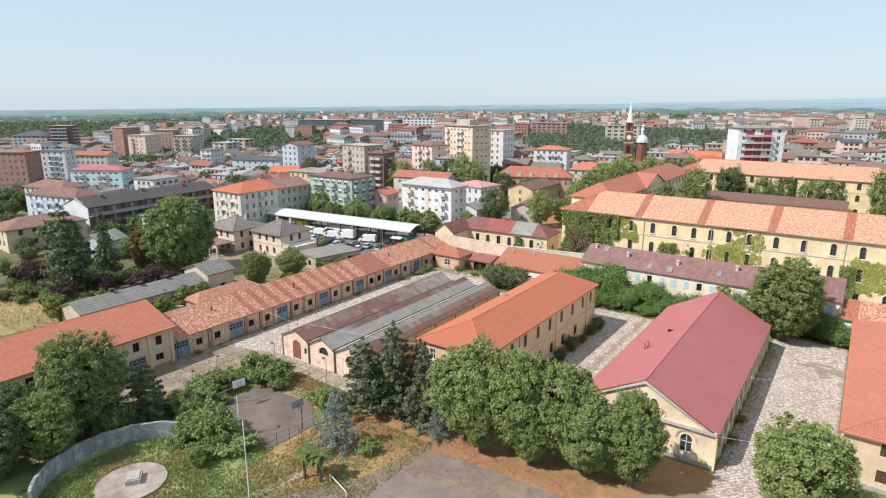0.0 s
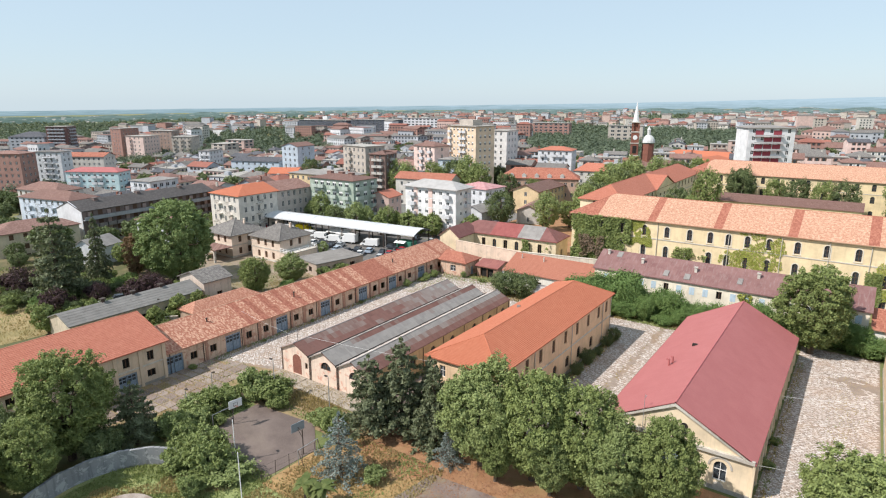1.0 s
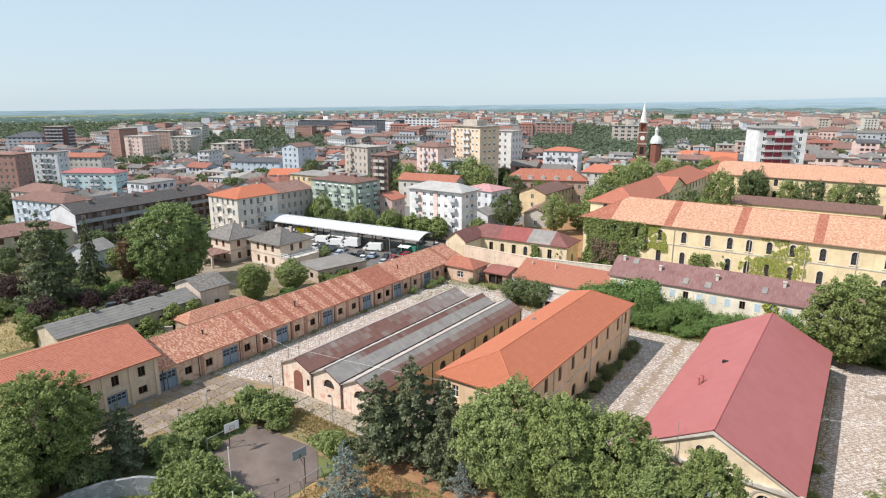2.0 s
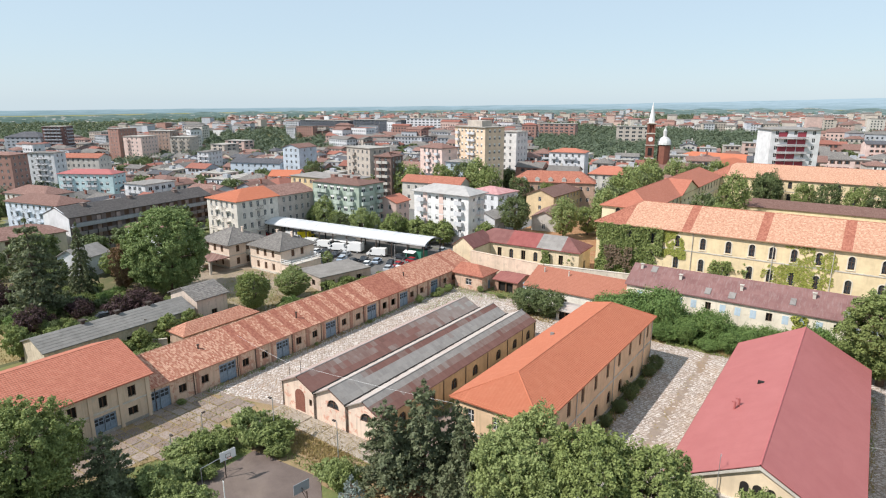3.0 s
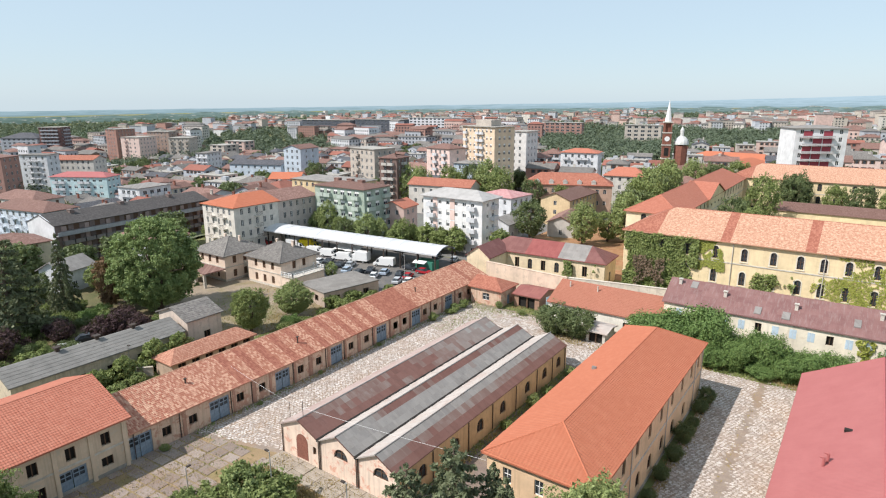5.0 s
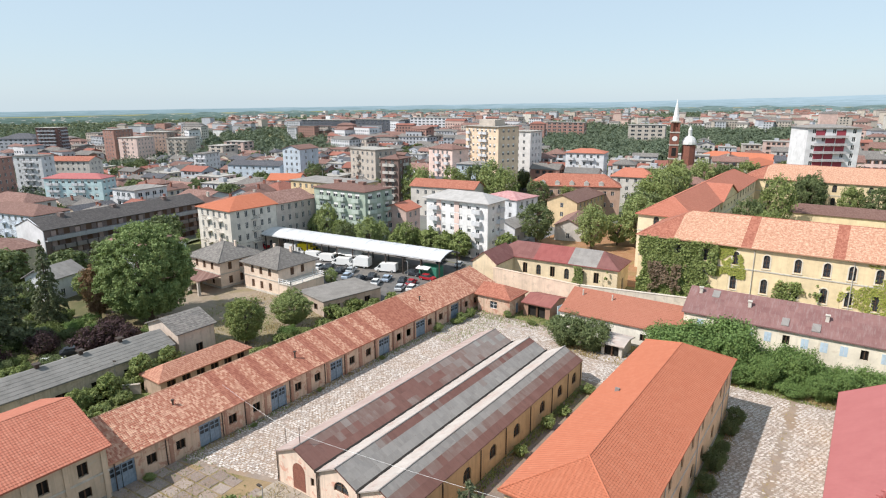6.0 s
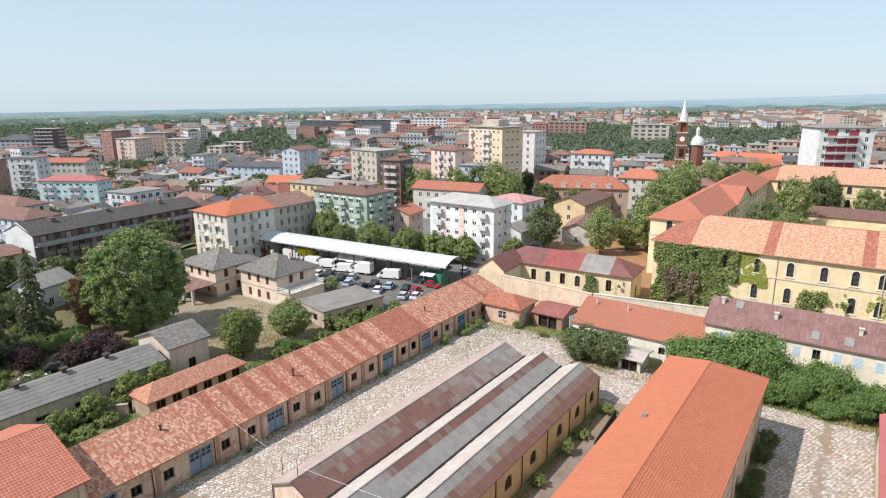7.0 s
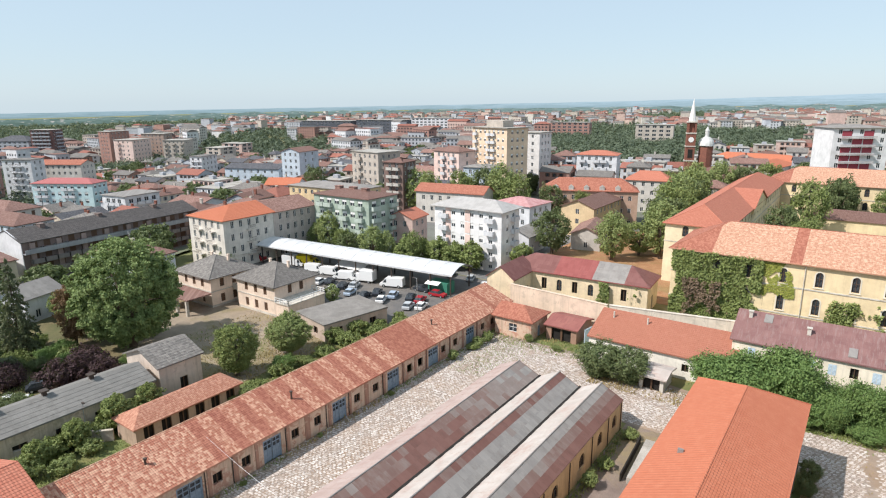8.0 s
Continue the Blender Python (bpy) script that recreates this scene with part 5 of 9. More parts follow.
for xx in (-16.5, -1.2, 9.0, 17.5, 24.4):
    r = Build()
    r.beam((xx, -8.65, 0), (xx, -8.65, 13.8), 0.08, 0.08, 6)
    part("drainpipe", r, M_STONE, yel)
wing = building("north_wing", "cream barrack wing with a red tiled hipped roof and cross gable", "barrack", -61.6, 210.0, 12.8, 87.0, 13.8, plaster((0.76, 0.65, 0.45), 0.3), M_TILE_SALMON, 3.6, axis="y", hips=(7, 7), over=0.6, courses=16,
                openings={"S": grid_openings(12.8, 13.8, 3, 4.0, 1.3, 2.4, 1.6, "archdark"), "E": grid_openings(87, 13.8, 3, 4.6, 1.3, 2.4, 1.6, "archdark")}, caps=M_TILE_SALMON, cornice=[(9.4, 0.1, M_STONE), (13.4, 0.2, M_STONE)])
r = roof_mesh(7.4, 20.0, 13.8, 3.55, "x", 0.5, (0, 0), 16)
cg = part("cross_gable", r, M_TILE_SALMON, wing)
cg.location = (3.2, -4.0, 0)
r = Build()
r.box(0, 7.0, -9.9, 9.9, 12.0, 13.75)
r.face([(7.0, -9.9, 13.75), (7.0, 9.9, 13.75), (7.0, 0.0, 17.0)])
gw = part("gable_wall", r, P_YEL, wing)
gw.location = (0, -4.0, 0)
so = []
for k in range(15):
    for z in (1.6, 6.6, 10.8):
        so.append(win(3.0 + 4.9 * k, z, 1.3, 2.4, "archdark"))
building("rear_barrack", "second yellow barrack with arched windows and pale tiled roof", "barrack", -22.0, 264.0, 75.0, 19.0, 14.1, P_YEL, [M_TILE_PALE, M_TILE_NEW], 4.2, axis="x", hips=(8.5, 8.5), over=0.6, courses=18,
         bands=[(-39, -31, 1)], openings={"S": so, "E": grid_openings(19, 14.1, 3, 4.2, 1.3, 2.3, 1.6, "archdark")}, caps=M_TILE_NEW, cornice=[(9.6, 0.1, M_STONE), (13.7, 0.2, M_STONE)])
building("court_range", "low range with a brownish pink tiled roof in the barrack court", "outbuilding", -22.0, 234.0, 44.0, 11.0, 7.4, P_YEL, M_TILE_BROWN, 2.0, axis="x", hips=(0, 0), over=0.4, courses=10)

# ---- villas and the yard behind the long range ----
P_VILLA = plaster((0.72, 0.58, 0.47), 0.5, (0.56, 0.46, 0.38))
for nm, lab, x, y, w, d in (("villa", "old two-storey pink villa with grey hipped roof", -127.6, 105.0, 11.6, 10.4), ("villa", "old two-storey villa with grey hipped roof and terrace", -142.6, 101.5, 11.6, 11.0)):
    v = building(nm, lab, "villa", x, y, w, d, 6.4, P_VILLA, M_TILE_GREY, 2.8, axis="x", over=0.7, courses=14, caps=M_TILE_GREY, base=M_STONE, cornice=[(3.2, 0.1, M_STONE), (6.0, 0.2, M_STONE)],
                 openings={"S": grid_openings(w, 6.4, 2, 2.9, 1.0, 1.7, 0.8, "shut"), "E": grid_openings(d, 6.4, 2, 2.9, 1.0, 1.7, 0.8, "shut")})
    for cx, cy in ((-2.2, 0.6), (2.6, 1.2)):
        r = Build()
        r.box(cx - 0.24, cx + 0.24, cy - 0.2, cy + 0.2, 7.6, 9.3)
        r.box(cx - 0.3, cx + 0.3, cy - 0.26, cy + 0.26, 9.3, 9.42)
        part("chimney", r, P_VILLA, v)
porch = thing("porch", "tiled porch on square pillars beside the villa", "porch", -139.0, 92.0, 0)
r = Build()
r.box(-8, 3.5, -2.2, 3.2, 3.3, 3.55)
part("roof", r, M_TILE_BROWN, porch)
for k in range(4):
    r = Build()
    r.box(-7.6 + 3.4 * k - 0.25, -7.6 + 3.4 * k + 0.25, -2.0, -1.5, 0, 3.3)
    part("pillar", r, M_STONE, porch)
bridge = thing("terrace", "stone terrace walk linking the two villas", "terrace", -135.1, 104.0, 0)
r = Build()
r.box(-1.7, 1.7, -3.0, 3.0, 2.8, 3.1)
part("deck", r, M_STONE, bridge)
for s in (-3.0, 2.85):
    r = Build()
    r.box(-1.7, 1.7, s, s + 0.15, 3.1, 4.0)
    part("parapet", r, M_STONE, bridge)
    r = Build()
    r.box(-0.25, 0.25, s - 0.1, s + 0.25, 0, 2.8)
    part("pier", r, M_STONE, bridge)
terrace = thing("roof_terrace", "roof terrace with white railing beside the old villa", "terrace", -119.9, 104.4, 0)
r = Build()
r.box(-1.85, 1.9, -4.6, 4.6, 0, 3.0)
part("annex", r, P_VILLA, terrace)
r = Build()
r.box(-1.85, 2.1, -4.8, 4.8, 3.0, 3.2)
part("deck", r, M_STONE, terrace)
for (x0, y0), (x1, y1) in (((-1.8, -4.7), (2.0, -4.7)), ((2.0, -4.7), (2.0, 4.7)), ((2.0, 4.7), (-1.8, 4.7))):
    for z in (3.65, 4.1):
        r = Build()
        r.beam((x0, y0, z), (x1, y1, z), 0.05, 0.05, 6)
        part("rail", r, M_WHITE, terrace)
    for k in range(4):
        f = k / 3
        r = Build()
        r.box(x0 + (x1 - x0) * f - 0.06, x0 + (x1 - x0) * f + 0.06, y0 + (y1 - y0) * f - 0.06, y0 + (y1 - y0) * f + 0.06, 3.2, 4.15)
        part("post", r, M_WHITE, terrace)
building("flat_depot", "low flat-roofed concrete depot beside the car park", "depot", -108.1, 104.1, 9.5, 13.5, 3.0, plaster((0.5, 0.4, 0.33), 0.6), speckled("dusty_flat_roof", (0.20, 0.185, 0.17), (0.27, 0.25, 0.23), 0.5, 0.92, (0.15, 0.135, 0.12), 0.6), rz=-12, flat=True, over=0.15, openings={"S": [win(2.5, 0.8, 1.4, 1.3, "void"), win(6.5, 0.8, 1.4, 1.3, "void")], "E": [win(3 + 3.6 * k, 0.8, 1.4, 1.3, "void") for k in range(3)]})
building("long_shed", "long low shed with a grey cement sheet roof", "shed", -111.9, 55.4, 8.0, 24.8, 3.8, plaster((0.52, 0.44, 0.34), 0.8), M_ASBESTOS, 1.5, axis="y", hips=(0, 0), over=0.3, courses=6,
         openings={"E": [win(4 + 4.6 * k, 0.9 if k % 3 else 0, 1.6, 1.3 if k % 3 else 2.4, "void") for k in range(5)]})
for k in range(3):
    f = thing("roof_cowl", "dark metal roof cowl on the shed ridge", "roof vent", -111.9, 50.6 + 5.6 * k, 5.25)
    r = Build()
    r.box(-0.25, 0.25, -0.25, 0.25, -0.1, 0.5)
    part("stack", r, M_DARKMETAL, f)
    r = Build()
    r.box(-0.5, 0.5, -0.45, 0.45, 0.5, 0.7)
    part("cap", r, M_DARKMETAL, f)
building("grey_house", "small pale house with a weathered grey gabled roof", "outhouse", -113.0, 72.3, 8.8, 6.4, 4.9, plaster((0.60, 0.51, 0.44), 0.6), M_TILE_GREY, 1.7, axis="y", hips=(0, 0), over=0.4, courses=10,
         openings={"E": [win(3.5, 0, 1.2, 2.2, "void")], "S": [win(3, 1.2, 1.0, 1.2, "void")]})
building("tile_hut", "low open hut with orange clay tiled roof", "hut", -101.5, 67.9, 4.6, 14.6, 2.9, plaster((0.45, 0.33, 0.25), 0.7), tiles("faded_orange_tiles", (0.38, 0.165, 0.11), (0.52, 0.28, 0.195), 0.5, (0.21, 0.33), 0.2), 1.25, axis="y", hips=(2.4, 2.4), over=0.4, courses=9,
         openings={"E": [win(1.6 + 2.3 * k, 0.5, 1.3, 1.9, "void") for k in range(6)]})
building("garden_shack", "little pale shack with a bleached sheet roof in the yard corner", "shack", -53.4, 113.0, 3.4, 4.4, 2.3, plaster((0.62, 0.58, 0.52), 0.7), M_CHALKSHEET, 0.45, axis="x", hips=(0, 0), over=0.5, openings={"S": [win(1.7, 0.0, 2.4, 1.9, "void")]})

# ---- market canopy and car park ----
can = thing("market_canopy", "long arched white market canopy on dark posts", "canopy", -131.8, 130.5, 0, 5.2)
r = Build()
LEN, N = 62.0, 10
prof = [(-4.5 + 9.0 * k / N, 4.9 + 1.7 * math.sin(math.pi * (0.1 + 0.8 * k / N)) - 0.6) for k in range(N + 1)]
for i in range(32):
    a, c = -LEN / 2 + LEN * i / 32, -LEN / 2 + LEN * (i + 1) / 32
    up = 0.05 if i % 2 else 0
    for k in range(N):
        (y0, z0), (y1, z1) = prof[k], prof[k + 1]
        r.face([(a, y0, z0 + up), (c, y0, z0 + up), (c, y1, z1 + up), (a, y1, z1 + up)], 0, [(a, k), (c, k), (c, k + 1), (a, k + 1)])
        r.face([(a, y0, z0 - 0.12), (c, y0, z0 - 0.12), (c, y1, z1 - 0.12), (a, y1, z1 - 0.12)])
        if i:
            r.face([(a, y0, z0), (a, y1, z1), (a, y1, z1 + 0.05), (a, y0, z0 + 0.05)])
r.face([(-31, y, z - 0.5) for y, z in prof[::-1]] + [(-31, y, z) for y, z in prof])
for s in (0, N):
    y, z = prof[s]
    r.box(-31, 31, y - 0.08, y + 0.08, z - 0.3, z + 0.05)
part("vault", r, M_WHITESHEET, can)
for i in range(13):
    for y in (-4.2, 4.2):
        r = Build()
        r.box(-30.5 + 5.08 * i - 0.12, -30.5 + 5.08 * i + 0.12, y - 0.12, y + 0.12, 0, 4.9)
        part("post", r, M_DARKMETAL, can)
kiosk = thing("kiosk", "green market kiosk with pale awning under the canopy", "kiosk", -104.6, 130.6, 0, 5)
r = Build()
r.box(-2.4, 2.4, -1.6, 1.6, 0, 2.6)
part("body", r, paint("green_kiosk_paint", (0.05, 0.2, 0.14), 0.5), kiosk)
r = Build()
r.face([(-2.5, -3.0, 2.4), (0.9, -3.0, 2.4), (0.9, -1.5, 2.8), (-2.5, -1.5, 2.8)])
r.face([(-2.5, -3.0, 2.35), (0.9, -3.0, 2.35), (0.9, -1.5, 2.75), (-2.5, -1.5, 2.75)])
part("awning", r, M_WHITE, kiosk)


# ---- paving stones, laid in rows ----
def pave(owner, name, poly, z, length, width, turn, mat, near, single, gone, seed, track=None, loose=1.0):
    """Stones in broken rows over a yard. near: the spot round which they are single pieces; gone: how many are lost;
    track: where a worn track runs north through them."""
    rg = random.Random(seed)
    shapes = []
    for k in range(12):
        b = Build()
        lx, ly, h = length * (0.48 - rg.uniform(0.0, 0.18) * loose), width * (0.48 - rg.uniform(0.0, 0.14) * loose), rg.uniform(0.01, 0.06)
        top = [(e * lx * (0.97 - rg.uniform(0.0, 0.25) * loose), f * ly * (0.95 - rg.uniform(0.0, 0.25) * loose), h * rg.uniform(0.8, 1.2)) for e, f in ((-1, -1), (1, -1), (1, 1), (-1, 1))]
        low = [(-lx, -ly, -0.05), (lx, -ly, -0.05), (lx, ly, -0.05), (-lx, ly, -0.05)]
        b.face(top)
        for i in range(4):
            j = (i + 1) % 4
            b.face([low[i], low[j], top[j], top[i]])
        shapes.append((b.mesh(name, mat), top, low))
    xs, ys = [p[0] for p in poly], [p[1] for p in poly]
    mx, my, rad = (min(xs) + max(xs)) / 2, (min(ys) + max(ys)) / 2, math.hypot(max(xs) - min(xs), max(ys) - min(ys)) / 2
    ca, sa = math.cos(radians(turn)), math.sin(radians(turn))
    spots = []
    for j in range(int(-rad / width), int(rad / width)):
        for i in range(int(-rad / length), int(rad / length)):
            u, v = (i + 0.37 * j * loose + rg.uniform(-0.22, 0.22) * loose) * length, (j + rg.uniform(-0.12, 0.12) * loose) * width
            u, v = (u + rad) % (2 * rad) - rad, v + 0.35 * loose * noise.noise(Vector((u * 0.25, v * 0.12, seed + 0.5)))
            x, y = mx + u * ca - v * sa, my + u * sa + v * ca
            if inside(x, y, poly) and noise.noise(Vector((x * 0.13, y * 0.13, seed))) + 0.5 * noise.noise(Vector((x * 0.6, y * 0.6, seed))) > gone and (track is None or abs(x - track + 0.5 * noise.noise(Vector((y * 0.2, seed, 0)))) > rg.uniform(0.1, 0.9)):
                spots.append((math.hypot(x - near[0], y - near[1]), x, y, rg.randrange(12), turn + rg.uniform(-12, 12) * loose, rg.uniform(-2.5, 2.5) * loose))
    spots.sort()
    rest = Build()
    for k, (_, x, y, q, rz, tilt) in enumerate(spots):
        m = pose(x, y, z, tilt, tilt * 0.7, rz)
        if k < single:
            part(name, shapes[q][0], None, owner).matrix_basis = m
        else:
            top, low = [m @ Vector(p) for p in shapes[q][1]], [m @ Vector(p) for p in shapes[q][2]]
            rest.face(top)
            for i in range(4):
                rest.face([low[i], low[(i + 1) % 4], top[(i + 1) % 4], top[i]])
    tagged(part(name + "s_beyond", rest, mat, owner), kind="stuff")

# ---- the town: blocks that stand out ----
SINGLE = {}


def single_fill(style, w, h):
    """Frame and pane in one small mesh, for windows some way off."""
    key = (style, round(w, 2), round(h, 2))
    if key not in SINGLE:
        b = Build()
        t = 0.08
        b.box(-w / 2, w / 2, 0.06, 0.1, 0, h, 1)
        b.box(-w / 2, -w / 2 + t, 0, 0.06, 0, h)
        b.box(w / 2 - t, w / 2, 0, 0.06, 0, h)
        b.box(-w / 2, w / 2, 0, 0.06, h - t, h)
        b.box(-t / 2, t / 2, 0, 0.06, 0, h)
        if style == "roll":
            b.box(-w / 2, w / 2, 0.0, 0.05, h * 0.55, h)
        mats = [M_SHUTTER if style == "shut" else M_WHITE, M_GLASS]
        if style == "shut":
            b.box(-w / 2, -0.03, -0.03, 0.03, 0, h)
            b.box(0.03, w / 2, -0.03, 0.03, 0, h)
        SINGLE[key] = b.mesh("window", mats)
    return SINGLE[key]


BALCONY = {}


def balcony_mesh(w, depth, mat, rail):
    key = (round(w, 2), depth, mat.name, rail)
    if key not in BALCONY:
        b = Build()
        b.box(-w / 2, w / 2, -depth, 0, -0.12, 0.06)
        if rail:
            for k in range(int(w / 0.25) + 1):
                b.box(-w / 2 + 0.25 * k, -w / 2 + 0.25 * k + 0.03, -depth, -depth + 0.03, 0.06, 1.0, 1)
            b.box(-w / 2, w / 2, -depth, -depth + 0.05, 0.98, 1.05, 1)
        else:
            b.box(-w / 2, w / 2, -depth, -depth + 0.08, 0.06, 1.0)
            b.box(-w / 2, -w / 2 + 0.08, -depth, 0, 0.06, 1.0)
            b.box(w / 2 - 0.08, w / 2, -depth, 0, 0.06, 1.0)
        BALCONY[key] = b.mesh("balcony", [mat, M_DARKMETAL])
    return BALCONY[key]


def sunk(x, y):
    """The foot of a building: a little below the ground where that slopes."""
    z = lie(x, y)
    return z - 0.5 if z < -0.1 else 0.0


def block(name, label, category, cx, cy, w, d, rz, eave, storeys, wall, roof, rise=1.6, flat=False, hips=(None, None), axis="x", style="win", spacing=(3.2, 3.2), ww=1.1, wh=1.5,
          balc=None, balc_mat=None, rail=False, over=0.5, corner=True, bands=(), cornice=None, courses=0):
    """A town building. cx, cy: the corner between its south and east sides (or its middle);
    eave: its height above the datum, wherever the foot lies; balc: {side: columns with balconies}."""
    if corner:
        c = Matrix.Rotation(radians(rz), 2) @ Vector((-w / 2, d / 2))
        cx, cy = cx + c.x, cy + c.y
    foot = sunk(cx, cy)
    eave -= foot
    if foot < -1:
        storeys = max(storeys, round(eave / 3.1))
    ops = {s: grid_openings(w if s == "S" else d, eave, storeys, spacing[0 if s == "S" else 1], ww, wh, 0.85, style, 1.2) for s in "SE"}
    top = building(name, label, category, cx, cy, w, d, eave, wall, roof, rise, rz, axis, hips, over, {}, courses, bands, None, None, cornice, flat=flat, z=foot)
    wall_ob = next(o for o in top.children if o.name.startswith("wall"))
    b = Build()
    for side, ((ox, oy), u) in SIDES.items():
        wall_face(b, (ox * w / 2, oy * d / 2), u, w if side in "SN" else d, 0.0, eave, ops.get(side, []), 0.18)
    if not flat:
        for k, h in enumerate(hips):
            if h == 0:
                s = -1 if k == 0 else 1
                if axis == "x":
                    b.face([(s * w / 2, -d / 2, eave), (s * w / 2, d / 2, eave), (s * w / 2, 0, eave + rise - 0.15)])
                else:
                    b.face([(-w / 2, s * d / 2, eave), (w / 2, s * d / 2, eave), (0, s * d / 2, eave + rise - 0.15)])
    b.face([(-w / 2, -d / 2, eave - 0.02), (w / 2, -d / 2, eave - 0.02), (w / 2, d / 2, eave - 0.02), (-w / 2, d / 2, eave - 0.02)])
    old = wall_ob.data
    wall_ob.data = b.mesh("wall", wall)
    bpy.data.meshes.remove(old)
    fh = eave / storeys
    far_away, joined = math.hypot(cx, cy) > 290, Build()
    for side, lst in ops.items():
        (ox, oy), u = SIDES[side]
        n = (u[1], -u[0])
        cols = sorted({round((o[0] + o[1]) / 2, 2) for o in lst})
        for u0, u1, v0, v1, st in lst:
            uc = (u0 + u1) / 2
            px, py = ox * w / 2 + u[0] * uc, oy * d / 2 + u[1] * uc
            if far_away:
                me = single_fill(st, u1 - u0, v1 - v0)
                m = pose(px - n[0] * 0.1, py - n[1] * 0.1, v0, 0, 0, TURN[side])
                for f in me.polygons:
                    joined.face([m @ me.vertices[i].co for i in f.vertices], (1 if f.material_index else 2 if st == "shut" else 0))
            else:
                ob = part("window", single_fill(st, u1 - u0, v1 - v0), None, top)
                ob.matrix_basis = pose(px - n[0] * 0.1, py - n[1] * 0.1, v0, 0, 0, TURN[side])
            if balc and v0 > fh and cols.index(round(uc, 2)) in balc.get(side, ()):
                o = part("balcony", balcony_mesh(min(spacing[0 if side == "S" else 1] * 0.92, 3.0), 1.1, balc_mat or wall, rail), None, top)
                o.matrix_basis = pose(px, py, v0 - 0.85, 0, 0, TURN[side])
    if joined.f:
        tagged(part("window", joined, [M_WHITE, M_GLASS, M_SHUTTER], top), kind="stuff")
    return top


def stack(top, places, z, mat=None, h=1.4, w=0.5):
    for x, y in places:
        r = Build()
        r.box(x - w, x + w, y - w * 0.7, y + w * 0.7, z - 0.6, z + h)
        r.box(x - w - 0.1, x + w + 0.1, y - w * 0.7 - 0.1, y + w * 0.7 + 0.1, z + h, z + h + 0.12)
        part("chimney", r, mat or M_STONE, top)


# whites, creams, beiges and greys cooled: haze mixed into the wall colours
W_WHITE, W_CREAM, W_BEIGE = plaster((0.64, 0.645, 0.66), 0.35), plaster((0.57, 0.535, 0.49), 0.4), plaster((0.48, 0.425, 0.37), 0.4)
W_YEL, W_PINK, W_GREEN = plaster((0.64, 0.49, 0.30), 0.35), plaster((0.56, 0.41, 0.36), 0.35), plaster((0.34, 0.405, 0.335), 0.25)
W_GREY, W_BLUE, W_BROWN = plaster((0.43, 0.445, 0.475), 0.3), plaster((0.50, 0.56, 0.62), 0.2), plaster((0.20, 0.15, 0.135), 0.3)
W_BRICK, W_TEAL, W_ROSE = plaster((0.36, 0.21, 0.175), 0.3), plaster((0.50, 0.64, 0.66), 0.2), plaster((0.74, 0.56, 0.5), 0.3)

o = block("dark_apartment_block", "long dark brown apartment block with balconies and a slate roof", "apartment block", -190.0, 82.4, 12.5, 49.0, 7, 9.2, 5, W_BROWN, tiles("dark_roof_tiles", (0.082, 0.074, 0.072), (0.115, 0.104, 0.10), 0.5, (0.4, 0.4), 0.3), 2.4, hips=(0, 0), axis="y", style="shut", spacing=(4.0, 2.9), ww=1.5, wh=1.6,
          balc={"E": tuple(range(17))}, balc_mat=plaster((0.24, 0.215, 0.205), 0.3), over=0.3, courses=12)
top_z = 9.2 - sunk(-199.2, 106.0)
for k in range(8):
    r = Build()
    r.box(6.25, 6.55, -22.9 + 6.1 * k, -21.7 + 6.1 * k, 0, top_z - 0.5)
    part("wall_panel", r, plaster((0.36, 0.27, 0.24), 0.4), o, "pinkish rendered wall panel")
r = Build()
r.box(-6.3, 6.3, -24.66, -24.52, 0, top_z)
r.face([(-6.3, -24.66, top_z), (6.3, -24.66, top_z), (0, -24.66, top_z + 2.5)])
for e in (-1, 1):
    r.face([(e * 6.3, -24.66, top_z), (0, -24.66, top_z + 2.5), (0, -24.4, top_z + 2.5), (e * 6.3, -24.4, top_z)])
part("gable_wall", r, W_WHITE, o, "plain white gable wall")
r = Build()
r.box(6.2, 7.5, -24.5, 24.5, top_z - 2.9, top_z - 2.7)
r.box(7.4, 7.5, -24.5, 24.5, top_z - 2.7, top_z - 1.8)
part("loggia", r, plaster((0.33, 0.335, 0.35), 0.5), o, "continuous grey top-floor balcony")
stack(o, [(1, -17), (0.5, -2), (1, 14)], top_z + 2.0, W_BROWN, 0.7, 0.8)
o = block("corner_palazzo", "white four-storey corner house with an orange tiled roof", "apartment house", -158.2, 114.4, 14.6, 15.0, 0, 12.6, 4, plaster((0.64, 0.595, 0.535), 0.35), M_TILE_ORANGE, 2.4, hips=(None, 0), axis="y", spacing=(2.6, 2.5), ww=0.95, wh=1.7, balc={"S": (1, 3), "E": (2,)}, rail=True, cornice=[(12.2, 0.25, M_STONE), (3.1, 0.1, M_STONE)], courses=12)
o = block("brown_palazzo", "brown-roofed four-storey house adjoining the corner house", "apartment house", -158.4, 129.6, 14.4, 14.6, 0, 12.4, 4, plaster((0.5, 0.44, 0.4), 0.4), M_TILE_BROWN, 2.3, hips=(0, 0), axis="y", spacing=(2.6, 2.5), ww=0.95, wh=1.7, courses=12)
o = block("green_apartment_block", "pale green five-storey apartment block with white balconies", "apartment block", -137.2, 143.6, 20.6, 11.5, 0, 15.8, 5, W_GREEN, M_TILE_BROWN, 1.1, style="roll", spacing=(2.9, 3.6), ww=1.7, wh=1.5, balc={"S": (0, 1, 3, 5, 6), "E": (0, 2)}, balc_mat=plaster((0.46, 0.52, 0.46), 0.3))
stack(o, [(-6, 0), (-1, 0.5), (4, 0)], 16.6, M_TILE_BROWN, 0.8, 1.0)
